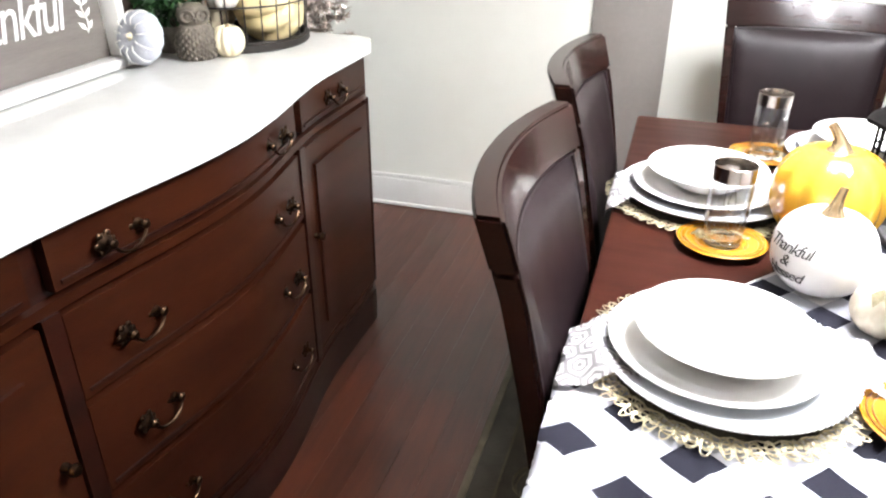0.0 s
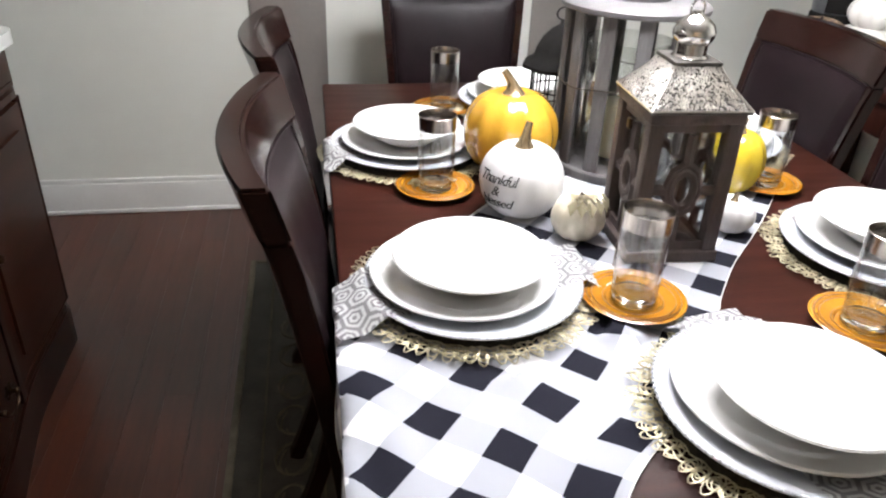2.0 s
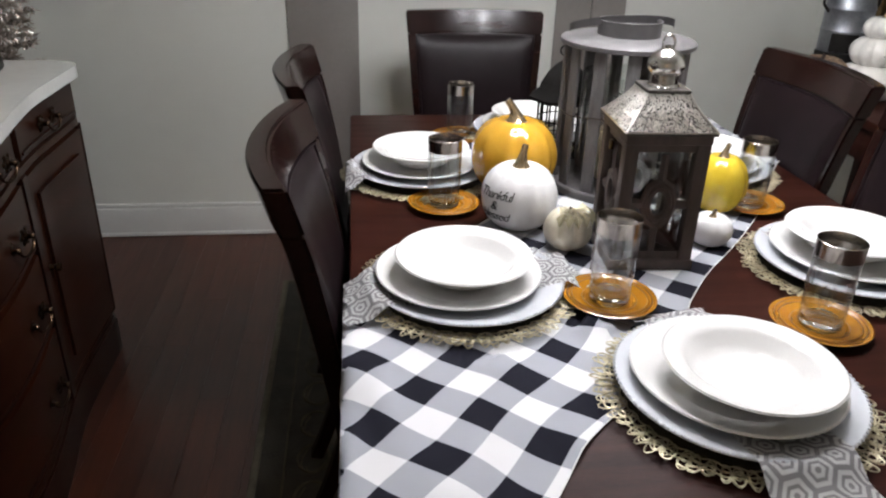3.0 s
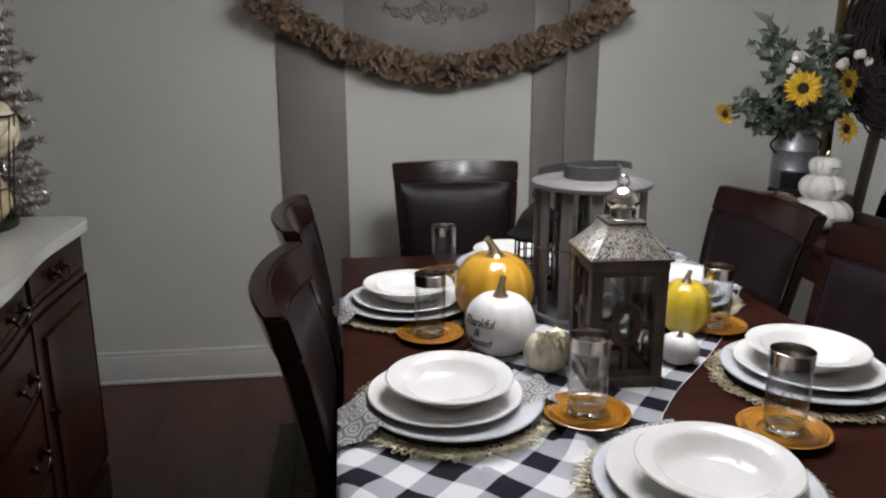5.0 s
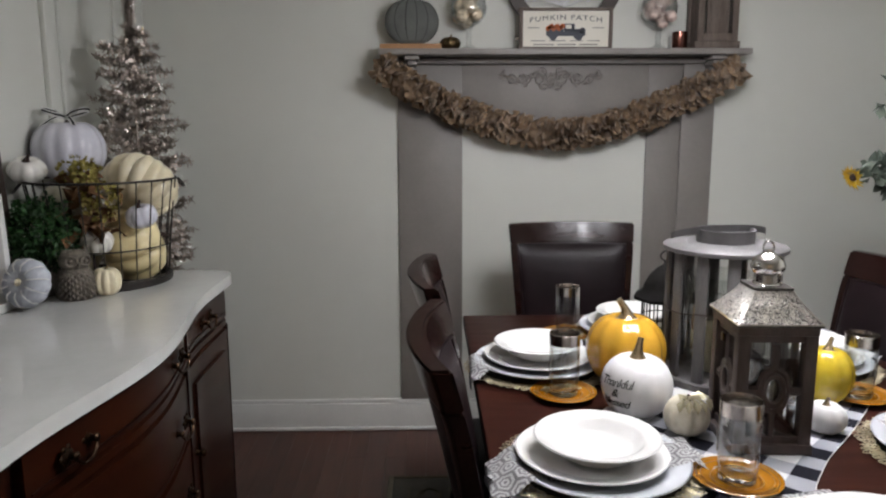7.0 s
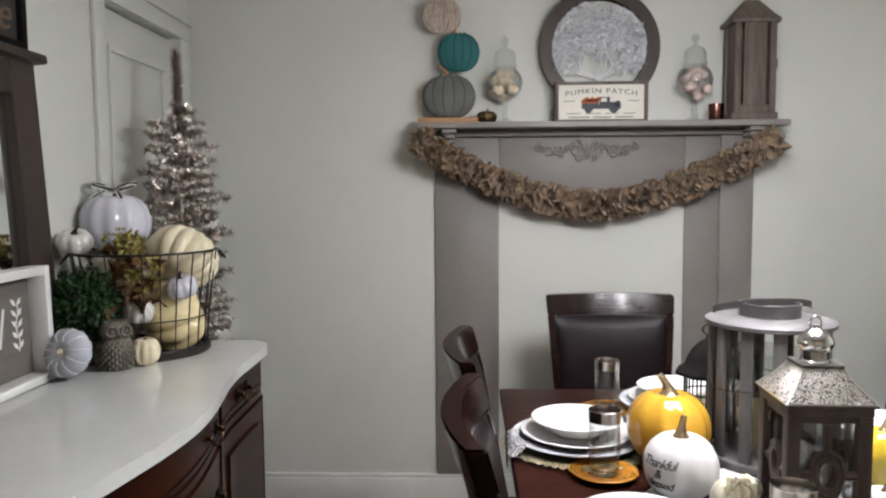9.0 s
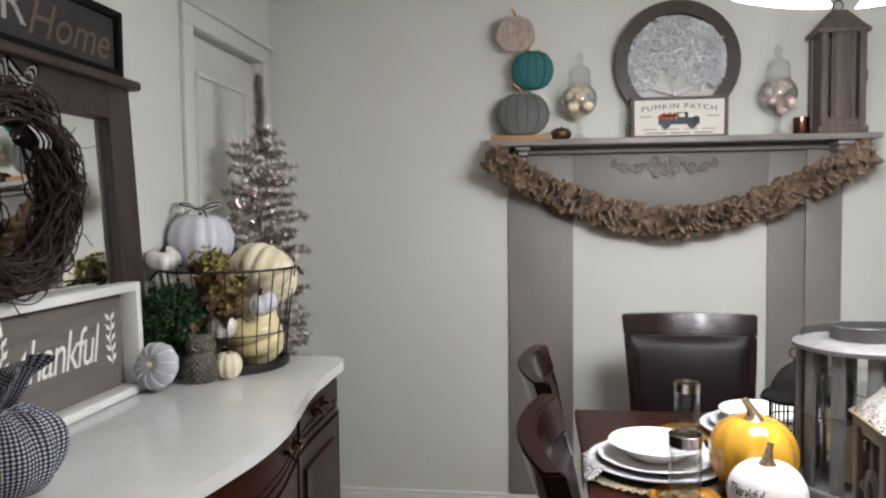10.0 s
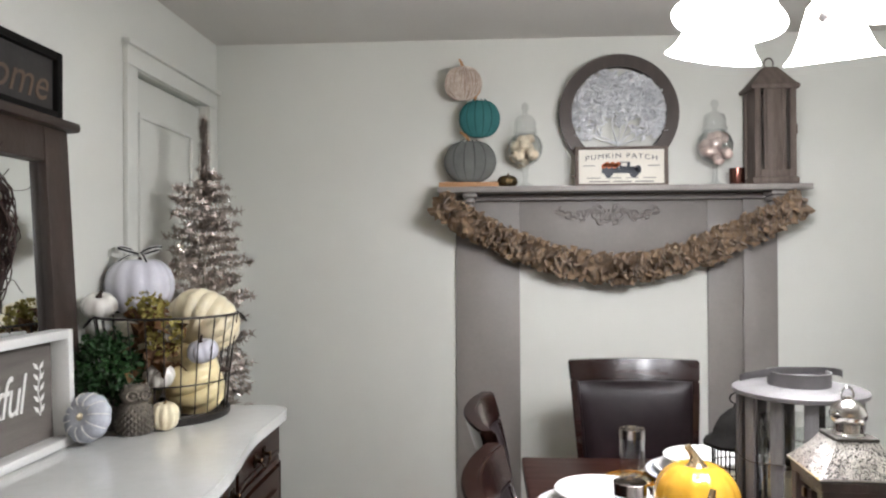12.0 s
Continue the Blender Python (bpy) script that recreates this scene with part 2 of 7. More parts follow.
M = dict(
    wall=mat("wall_paint", (0.652, 0.658, 0.612), (0.617, 0.623, 0.578), rough=0.55, scale=1.6, fine=160, bump=0.12),
    ceiling=mat("ceiling_paint", (0.64, 0.62, 0.58), (0.58, 0.56, 0.53), rough=0.8, scale=1.2, fine=90, bump=0.12),
    trim=mat("white_gloss_paint", (0.74, 0.74, 0.72), (0.68, 0.68, 0.66), rough=0.35, scale=5, bump=0.06),
    taupe=mat("taupe_paint", (0.215, 0.195, 0.180), (0.185, 0.168, 0.155), rough=0.5, scale=6, fine=60, bump=0.08),
    shelf=mat("taupe_shelf_paint", (0.26, 0.24, 0.225), (0.21, 0.19, 0.18), rough=0.45, scale=10, fine=60, bump=0.1),
    plank=mat("floor_plank", (0.082, 0.0205, 0.0092), (0.045, 0.0115, 0.006), rough=0.36, scale=5, fine=46, bump=0.08, stretch=(9, 0.7, 1), vary=0.16, coat=0.15),
    sub=mat("subfloor", (0.02, 0.012, 0.01), rough=0.9),
    rug=mat("rug_wool", (0.042, 0.037, 0.027), (0.017, 0.016, 0.012), rough=0.95, scale=14, fine=260, bump=0.6, sheen=0.1),
    rugline=mat("rug_binding", (0.13, 0.11, 0.075), (0.08, 0.07, 0.05), rough=0.95, scale=30, fine=300, bump=0.5),
    rugmotif=mat("rug_motif", (0.10, 0.09, 0.06), (0.05, 0.045, 0.03), rough=0.95, scale=30, fine=300, bump=0.5),
    espresso=mat("espresso_wood", (0.036, 0.0100, 0.0063), (0.019, 0.0055, 0.0039), rough=0.40, scale=5, fine=60, stretch=(1, 8, 1), bump=0.02, coat=0.0, spec=0.06),
    chairwood=mat("dark_cherry_wood", (0.017, 0.0054, 0.0041), (0.0082, 0.0031, 0.0026), rough=0.18, scale=6, fine=70, stretch=(1, 1, 6), bump=0.02, coat=0.09, spec=0.22),
    leather=mat("brown_leather", (0.0120, 0.0072, 0.0082), (0.0075, 0.0046, 0.0053), rough=0.36, scale=12, fine=420, bump=0.06, spec=0.10),
    mahogany=mat("mahogany", (0.030, 0.0075, 0.0030), (0.015, 0.0040, 0.0020), rough=0.30, scale=2.5, fine=34, stretch=(1, 1.0, 7), bump=0.03, coat=0.03, spec=0.14),
    mahogany_d=mat("mahogany_dark", (0.022, 0.0055, 0.003), (0.008, 0.0028, 0.002), rough=0.3, scale=4, fine=60, stretch=(1, 1, 5), bump=0.03, coat=0.05, spec=0.2),
    marble=mat("white_stone_top", (0.66, 0.67, 0.65), (0.60, 0.61, 0.59), rough=0.13, scale=7, fine=40, bump=0.02, coat=0.3),
    brass=mat("aged_bronze", (0.07, 0.042, 0.024), (0.03, 0.018, 0.012), rough=0.35, metal=1.0, scale=40, bump=0.1),
    china=mat("white_china", (0.73, 0.725, 0.71), (0.70, 0.695, 0.68), rough=0.16, scale=9, bump=0.0, coat=0.12, spec=0.3),
    charger=mat("pale_grey_charger", (0.57, 0.59, 0.625), (0.53, 0.55, 0.585), rough=0.3, scale=10, bump=0.03, coat=0.2),
    amber=mat("amber_glass_saucer", (0.40, 0.180, 0.011), (0.30, 0.120, 0.008), rough=0.24, scale=14, bump=0.05, coat=0.5),
    goldmat=mat("gold_woven_mat", (0.56, 0.51, 0.36), (0.36, 0.32, 0.21), rough=0.36, metal=0.65, scale=50, fine=300, bump=0.4),
    # near-black gold: shadow under the charger put into the colour; twine uses it too
    shadegold=mat("shadow_darkened_gold", (0.06, 0.048, 0.028), (0.025, 0.02, 0.012), rough=0.8, metal=0.2, scale=120, fine=300, bump=0.5),
    silver=mat("silver_metal", (0.74, 0.72, 0.69), (0.50, 0.48, 0.46), rough=0.2, metal=1.0, scale=30, bump=0.05),
    pewter=mat("brushed_pewter_leaf", (0.80, 0.81, 0.82), (0.62, 0.63, 0.65), rough=0.42, metal=0.35, scale=40, bump=0.05),
    oldsilver=mat("old_silver_scroll", (0.80, 0.77, 0.72), (0.62, 0.59, 0.55), rough=0.30, metal=1.0, scale=30, bump=0.05),
    silverdark=mat("pierced_silver", (0.13, 0.12, 0.11), (0.07, 0.065, 0.06), rough=0.55, metal=0.8, scale=60, fine=240, bump=0.12),
    tintband=mat("mirror_silver_rim", (0.42, 0.38, 0.35), (0.30, 0.27, 0.25), rough=0.22, metal=1.0, scale=30, bump=0.0),
    gold=mat("gold_metal", (0.60, 0.47, 0.30), (0.46, 0.34, 0.20), rough=0.24, metal=0.85, scale=25, bump=0.1),
    antiq=mat("antique_gold", (0.20, 0.135, 0.065), (0.10, 0.07, 0.036), rough=0.4, metal=1.0, scale=25, bump=0.15),
    pinkskin=mat("pale_pink_pumpkin_skin", (0.76, 0.62, 0.56), (0.66, 0.50, 0.45), rough=0.45, scale=30, fine=120, bump=0.1),
    jarglass=glass_mat("jar_glass", (0.95, 0.96, 0.96), gloss=0.60),
    jarcream=mat("peach_cream_pumpkin_skin", (0.80, 0.70, 0.54), (0.72, 0.58, 0.42), rough=0.4, scale=30, fine=120, bump=0.1),
    twinewhite=mat("bleached_twine", (0.62, 0.54, 0.47), (0.42, 0.34, 0.28), rough=0.85, scale=60, fine=300, bump=0.4),
    faintlet=mat("worn_letter_paint", (0.46, 0.45, 0.42), (0.22, 0.21, 0.20), rough=0.7, scale=40, fine=120),
    copper=mat("copper_metal", (0.22, 0.095, 0.075), (0.13, 0.055, 0.045), rough=0.22, metal=1.0, scale=25, bump=0.05),
    yellow=mat("yellow_glaze", (0.55, 0.31, 0.030), (0.48, 0.245, 0.022), rough=0.14, scale=6, bump=0.02, coat=0.6),
    lemon=mat("lemon_yellow_glaze", (0.56, 0.42, 0.030), (0.48, 0.34, 0.022), rough=0.14, scale=6, bump=0.02, coat=0.6),
    white=mat("white_glaze", (0.76, 0.75, 0.75), (0.70, 0.69, 0.69), rough=0.28, scale=6, bump=0.05, coat=0.25),
    whiteg=mat("gloss_white_ceramic", (0.76, 0.74, 0.70), (0.70, 0.68, 0.64), rough=0.14, scale=6, bump=0.02, coat=0.5),
    lavender=mat("pale_lilac_white_glaze", (0.66, 0.66, 0.72), (0.58, 0.58, 0.66), rough=0.26, scale=6, bump=0.03, coat=0.3),
    cream=mat("cream_pumpkin_skin", (0.76, 0.70, 0.53), (0.68, 0.59, 0.40), rough=0.36, scale=9, fine=70, bump=0.1, coat=0.15),
    butter=mat("pale_yellow_pumpkin_skin", (0.76, 0.66, 0.39), (0.70, 0.57, 0.30), rough=0.38, scale=9, fine=70, bump=0.1, coat=0.15),
    paleblue=mat("pale_blue_pumpkin", (0.50, 0.52, 0.57), (0.40, 0.42, 0.48), rough=0.75, scale=20, fine=200, bump=0.5),
    ivory=mat("ivory_gilt", (0.74, 0.70, 0.60), (0.60, 0.54, 0.42), rough=0.45, metal=0.1, scale=24, fine=120, bump=0.3),
    black=mat("black_iron", (0.008, 0.0075, 0.0075), (0.013, 0.012, 0.011), rough=0.8, scale=30, bump=0.1, spec=0.05),
    wire=mat("dark_wire", (0.020, 0.018, 0.016), (0.035, 0.03, 0.027), rough=0.5, metal=0.6, scale=40, bump=0.1),
    greywood=mat("weathered_grey_wood", (0.150, 0.143, 0.143), (0.080, 0.073, 0.074), rough=0.7, scale=9, fine=80, stretch=(3, 3, 0.5), bump=0.3),
    greylid=mat("grey_metal_lid", (0.12, 0.113, 0.115), (0.08, 0.076, 0.077), rough=0.5, scale=14, fine=60, bump=0.15),
    lanternwood=mat("brown_stained_wood", (0.080, 0.054, 0.047), (0.043, 0.029, 0.025), rough=0.55, scale=9, fine=80, stretch=(4, 4, 0.6), bump=0.25),
    oldwood=mat("aged_brown_wood", (0.15, 0.115, 0.095), (0.08, 0.06, 0.05), rough=0.7, scale=9, fine=80, stretch=(4, 4, 0.6), bump=0.3),
    mirrorwood=mat("walnut_stained_frame", (0.046, 0.029, 0.022), (0.024, 0.015, 0.011), rough=0.5, scale=7, fine=70, stretch=(3, 1, 0.6), bump=0.2),
    signboard=mat("charcoal_board", (0.032, 0.029, 0.027), (0.020, 0.018, 0.017), rough=0.7, scale=8, fine=90, bump=0.15),
    greyboard=mat("grey_washed_board", (0.140, 0.124, 0.111), (0.098, 0.086, 0.077), rough=0.75, scale=6, fine=70, stretch=(1, 0.6, 7), bump=0.25),
    pinewood=mat("pine_block", (0.45, 0.25, 0.12), (0.36, 0.18, 0.08), rough=0.6, scale=8, fine=60, stretch=(0.6, 4, 4), bump=0.15),
    greypaint=mat("grey_chalk_paint", (0.135, 0.14, 0.13), (0.10, 0.105, 0.10), rough=0.8, scale=14, fine=120, bump=0.3),
    teal=mat("teal_chalk_paint", (0.022, 0.145, 0.145), (0.015, 0.11, 0.11), rough=0.75, scale=14, fine=120, bump=0.3),
    groove=mat("dark_groove", (0.07, 0.075, 0.07), rough=0.85, scale=20),
    tealgroove=mat("teal_groove", (0.010, 0.085, 0.085), rough=0.85, scale=20),
    wicker=mat("whitewashed_twine", (0.50, 0.40, 0.33), (0.28, 0.19, 0.15), rough=0.85, scale=40, fine=200, bump=0.6),
    burlap=mat("burlap", (0.34, 0.232, 0.138), (0.205, 0.132, 0.075), rough=0.95, scale=16, fine=420, bump=0.7, sheen=0.2),
    vine=mat("grapevine_twig", (0.050, 0.024, 0.017), (0.018, 0.010, 0.008), rough=0.75, scale=30, fine=140, bump=0.5),
    darkvine=mat("dark_grapevine_twig", (0.021, 0.011, 0.0085), (0.010, 0.006, 0.005), rough=0.8, scale=30, fine=140, bump=0.5),
    amberline=mat("amber_glass_ring", (0.20, 0.075, 0.006), (0.15, 0.055, 0.005), rough=0.3, scale=14, bump=0.05),
    tinsel=mat("champagne_tinsel", (0.42, 0.355, 0.315), (0.27, 0.225, 0.195), rough=0.32, metal=0.65, scale=40, bump=0.1),
    glint=mat("silver_tinsel", (0.9, 0.9, 0.88), (0.8, 0.8, 0.78), rough=0.12, metal=1.0, scale=40, bump=0.0),
    leaf=mat("boxwood_leaf", (0.020, 0.075, 0.016), (0.010, 0.040, 0.009), rough=0.45, scale=30, fine=100, bump=0.1),
    sage=mat("eucalyptus_leaf", (0.165, 0.195, 0.155), (0.08, 0.105, 0.085), rough=0.6, scale=20, fine=90, bump=0.1),
    autumn=mat("autumn_leaf", (0.17, 0.08, 0.025), (0.09, 0.04, 0.015), rough=0.7, scale=20, fine=90, bump=0.2),
    hydrangea=mat("green_hydrangea", (0.33, 0.30, 0.07), (0.22, 0.17, 0.04), rough=0.75, scale=20, fine=90, bump=0.2),
    petal=mat("sunflower_petal", (0.62, 0.42, 0.022), (0.50, 0.28, 0.012), rough=0.6, scale=20, fine=90, bump=0.1),
    seed=mat("sunflower_seed", (0.035, 0.017, 0.008), (0.015, 0.008, 0.005), rough=0.9, scale=80, fine=300, bump=0.8),
    cotton=mat("cotton", (0.78, 0.77, 0.74), (0.68, 0.67, 0.64), rough=0.95, scale=40, fine=300, bump=0.5),
    galv=mat("galvanised_tin", (0.30, 0.31, 0.33), (0.20, 0.21, 0.23), rough=0.45, metal=0.8, scale=30, fine=120, bump=0.1),
    shade=mat("cream_linen", (0.54, 0.52, 0.45), (0.48, 0.46, 0.39), rough=0.9, scale=60, fine=400, bump=0.3),
    stone=mat("grey_stoneware", (0.17, 0.145, 0.115), (0.07, 0.06, 0.048), rough=0.7, scale=40, fine=140, bump=0.7),
    darklet=mat("ink", (0.015, 0.014, 0.014), rough=0.6),
    greylet=mat("grey_ink", (0.30, 0.29, 0.27), rough=0.7),
    whitelet=mat("white_letter_paint", (0.80, 0.79, 0.76), rough=0.6),
    tanlet=mat("tan_letter_paint", (0.14, 0.092, 0.056), (0.09, 0.058, 0.038), rough=0.6),
    paper=mat("sign_paper", (0.74, 0.71, 0.64), (0.69, 0.66, 0.58), rough=0.7, scale=10, fine=120, bump=0.05),
    orange=mat("orange_print", (0.55, 0.13, 0.03), rough=0.6),
    truck=mat("truck_print", (0.045, 0.05, 0.065), rough=0.6),
    opal=mat("lit_opal_glass", (0.97, 0.96, 0.97), (0.95, 0.94, 0.95), rough=0.3, emit=25.0, bump=0.0),
    nickel=mat("brushed_nickel", (0.5, 0.48, 0.45), rough=0.3, metal=1.0, bump=0.05),
    mirror=mat("mirror_silvering", (0.86, 0.88, 0.87), (0.86, 0.88, 0.87), rough=0.02, metal=1.0, bump=0.0, spread=0.0),
    leopard=mat("spotted_velvet", (0.30, 0.20, 0.12), (0.02, 0.014, 0.01), rough=0.9, scale=60, fine=90, bump=0.3),
    glass=glass_mat("clear_glass", (0.96, 0.97, 0.97)),
    thickglass=thick_glass("thick_glass_base"),
    pane=glass_mat("lantern_glass", (0.93, 0.94, 0.93)),
    check=check_mat("buffalo_check_cotton", 0.049, (0.70, 0.70, 0.71), (0.011, 0.011, 0.017), (0.34, 0.35, 0.385)),
    gingham=check_mat("gingham_cotton", 0.0046, (0.42, 0.43, 0.47), (0.007, 0.008, 0.014), (0.07, 0.075, 0.095)),
    napkin=hex_mat("hex_print_napkin", 0.034),
    stripe=stripe_mat("striped_ribbon", 0.012),
)


# ---------- mesh helpers ----------
def link(name, bm, material, smooth=True):
    me = bpy.data.meshes.new(name)
    bmesh.ops.recalc_face_normals(bm, faces=bm.faces)
    if smooth:
        for f in bm.faces:
            f.smooth = True
        for e in bm.edges:
            if len(e.link_faces) == 2 and e.calc_face_angle(0) > 0.7:
                e.smooth = False
    bm.to_mesh(me)
    bm.free()
    me.materials.append(material)
    return new(name, me)


def part(name, bm, material, parent, label="", at=None, kind=""):
    """One mesh as a part of a thing; its points are given from the thing's base, or with at, from the world's origin."""
    if at is not None:
        bmesh.ops.translate(bm, vec=-Vector(at), verts=bm.verts)
    ob = link(name, bm, material)
    ob.parent = parent
    return tagged(ob, label=label, kind=kind)


def thing(name, label, category, at=(0, 0, 0), rz=0.0, group="", kind=""):
    e = new(name)
    e.empty_display_size = 0.05
    e.matrix_basis = pose(*at, 0, 0, rz)
    return tagged(e, label, category, group, kind)


def single(name, bm, material, label, category, at=(0, 0, 0), rz=0.0, group="", kind=""):
    """A thing that is one mesh."""
    ob = link(name, bm, material)
    ob.matrix_basis = pose(*at, 0, 0, rz)
    return tagged(ob, label, category, group, kind)


def box(bm, x0, x1, y0, y1, z0, z1, bevel=0.0, m=None, seg=2):
    r = bmesh.ops.create_cube(bm, size=1.0)
    vs = r["verts"]
    for v in vs:
        v.co = Vector((x0 + (v.co.x + 0.5) * (x1 - x0), y0 + (v.co.y + 0.5) * (y1 - y0), z0 + (v.co.z + 0.5) * (z1 - z0)))
    if bevel:
        es = list({e for v in vs for e in v.link_edges})
        g = bmesh.ops.bevel(bm, geom=es, offset=bevel, segments=seg, affect="EDGES", profile=0.5)
        vs = list(set(g["verts"]) | {v for v in vs if v.is_valid})
    if m is not None:
        bmesh.ops.transform(bm, matrix=m, verts=vs)
    return bm


def bx(*a, **k):
    return box(bmesh.new(), *a, **k)


def grid(bm, fn, nu, nv, wrap_u=False, uv=None):
    """A sheet of nu x nv cells through fn(i, j) -> point, with uv(i, j) in metres if given."""
    cu = nu if wrap_u else nu + 1
    vs = [[bm.verts.new(fn(i, j)) for j in range(nv + 1)] for i in range(cu)]
    layer = bm.loops.layers.uv.verify() if uv else None
    for i in range(nu):
        for j in range(nv):
            ids = ((i, j), (i + 1, j), (i + 1, j + 1), (i, j + 1))
            f = bm.faces.new([vs[a % cu][b] for a, b in ids])
            if uv:
                for lp, (a, b) in zip(f.loops, ids):
                    lp[layer].uv = uv(a, b)
    return vs


def lathe(bm, profile, seg=32, m=None, ribs=None):
    """Turned shape through (radius, height) points; ends on the axis are closed."""
    rings = []
    for r, z in profile:
        if r < 1e-5:
            rings.append([bm.verts.new((0, 0, z))])
        else:
            rings.append([bm.verts.new((r * math.cos(2 * math.pi * i / seg), r * math.sin(2 * math.pi * i / seg), z)) for i in range(seg)])
    for a, b in zip(rings, rings[1:]):
        for i in range(seg):
            j = (i + 1) % seg
            if len(a) == 1 and len(b) == 1:
                continue
            if len(a) == 1:
                bm.faces.new((a[0], b[j], b[i]))
            elif len(b) == 1:
                bm.faces.new((a[i], a[j], b[0]))
            else:
                bm.faces.new((a[i], a[j], b[j], b[i]))
    if m is not None:
        bmesh.ops.transform(bm, matrix=m, verts=[v for r in rings for v in r])
    return bm


def lt(profile, seg=32, m=None):
    return lathe(bmesh.new(), profile, seg, m)


def tube(bm, pts, radius, seg=6, closed=False, taper=None):
    pts = [Vector(p) for p in pts]
    n = len(pts)
    rings = []
    side = None
    for i, p in enumerate(pts):
        a = pts[(i - 1) % n] if closed or i else p
        b = pts[(i + 1) % n] if closed or i < n - 1 else p
        t = (b - a).normalized() if (b - a).length > 1e-9 else Vector((0, 0, 1))
        if side is None:
            side = t.orthogonal().normalized()
        side = (side - t * side.dot(t))
        side = side.normalized() if side.length > 1e-6 else t.orthogonal().normalized()
        up = t.cross(side)
        r = radius * (taper(i / max(1, n - 1)) if taper else 1)
        rings.append([bm.verts.new(p + r * (math.cos(2 * math.pi * k / seg) * side + math.sin(2 * math.pi * k / seg) * up)) for k in range(seg)])
    for i in range(n if closed else n - 1):
        a, b = rings[i], rings[(i + 1) % n]
        for k in range(seg):
            bm.faces.new((a[k], a[(k + 1) % seg], b[(k + 1) % seg], b[k]))
    if not closed:
        bm.faces.new(rings[0][::-1])
        bm.faces.new(rings[-1])
    return bm


def tb(*a, **k):
    return tube(bmesh.new(), *a, **k)


def leaf_quad(bm, at, along, up, length, width, bend=0.2):
    """A pointed, folded leaf of four triangles."""
    along, up = along.normalized(), up.normalized()
    side = along.cross(up)
    if side.length < 1e-5:
        side = along.orthogonal()
    side.normalize()
    up = side.cross(along)
    a = bm.verts.new(at)
    b = bm.verts.new(at + along * length * 0.5 + side * width / 2 + up * bend * width)
    c = bm.verts.new(at + along * length - up * bend * length * 0.4)
    d = bm.verts.new(at + along * length * 0.5 - side * width / 2 + up * bend * width)
    e = bm.verts.new(at + along * length * 0.55)
    for t in ((a, b, e), (b, c, e), (c, d, e), (d, a, e)):
        bm.faces.new(t)


def rnd_dir(rng):
    while True:
        v = Vector((rng.uniform(-1, 1), rng.uniform(-1, 1), rng.uniform(-1, 1)))
        if 0.05 < v.length < 1:
            return v.normalized()


def pumpkin_bm(r, h, ribs=10, depth=0.10, dimple=0.16, nu=60, nv=22, wobble=0.0, seed=1):
    """Ribbed, squashed ball that stands on z = 0, with a hollow on top."""
    bm = bmesh.new()
    rng = random.Random(seed)
    ph = rng.uniform(0, 6)

    def fn(i, j):
        a, b = 2 * math.pi * i / nu, math.pi * j / nv
        s = math.sin(b) ** 0.85 if 0 < j < nv else 0.0
        rib = 1 - depth * (1 - abs(math.sin(ribs * a / 2 + ph)) ** 0.7) * min(1, s * 1.4)
        rr = max(r * s * rib * (1 + wobble * math.sin(2 * a + ph)), r * 0.004)
        z = h / 2 * (1 + math.cos(b)) - dimple * h * math.exp(-((s / 0.33) ** 2)) * (1 if b < 1.57 else -0.35)
        return (rr * math.cos(a), rr * math.sin(a), z)

    vs = grid(bm, fn, nu, nv, wrap_u=True)
    for j in (0, nv):
        bmesh.ops.contextual_create(bm, geom=[vs[i][j] for i in range(nu)])
    low = min(v.co.z for v in bm.verts)
    bmesh.ops.translate(bm, vec=(0, 0, -low), verts=bm.verts)
    return bm


def stem_bm(z, h, r, lean=(0.3, 0.1), seg=10, flare=2.4):
    pts = []
    for i in range(8):
        t = i / 7
        pts.append((lean[0] * h * t * t, lean[1] * h * t * t, z + h * t))
    return tb(pts, r, seg=seg, taper=lambda t: (1 + (flare - 1) * (1 - t) ** 3) * (1 - 0.25 * t))


def pumpkin(name, label, at, r, h, skin, stem, ribs=10, depth=0.10, stem_h=0.04, stem_r=0.008, lean=(0.3, 0.1), rz=0, seed=1, group="", tilt=None, dimple=0.16, about=None):
    p = thing(name, label, "pumpkin", at, rz, group)
    if tilt:
        p.matrix_basis = pose(*at, *tilt)
    if about:
        p.matrix_basis = Matrix.Translation(at) @ pose(0, 0, 0, *about) @ Matrix.Translation((0, 0, -h / 2))
    part("body", pumpkin_bm(r, h, ribs, depth, dimple=dimple, seed=seed), skin, p)
    part("stem", stem_bm(h * (1 - dimple) - 0.004, stem_h, stem_r, lean), stem, p, "short curved stem")
    return p


def text_bm(body, size, depth=0.001, align="CENTER", shear=0.0, space=1.0):
    """Words as a mesh in the xz-plane, facing -y, centred on the origin."""
    cu = bpy.data.curves.new("words", "FONT")
    cu.body, cu.size, cu.extrude, cu.align_x, cu.align_y = body, size, depth, align, "CENTER"
    cu.shear, cu.space_character = shear, space
    cu.resolution_u = 3
    ob = bpy.data.objects.new("words", cu)
    scene.collection.objects.link(ob)
    bpy.context.view_layer.update()
    me = bpy.data.meshes.new_from_object(ob.evaluated_get(bpy.context.evaluated_depsgraph_get()))
    bm = bmesh.new()
    bm.from_mesh(me)
    bpy.data.objects.remove(ob)
    bpy.data.curves.remove(cu)
    bpy.data.meshes.remove(me)
    bmesh.ops.rotate(bm, cent=(0, 0, 0), matrix=Matrix.Rotation(math.pi / 2, 3, "X"), verts=bm.verts)
    return bm


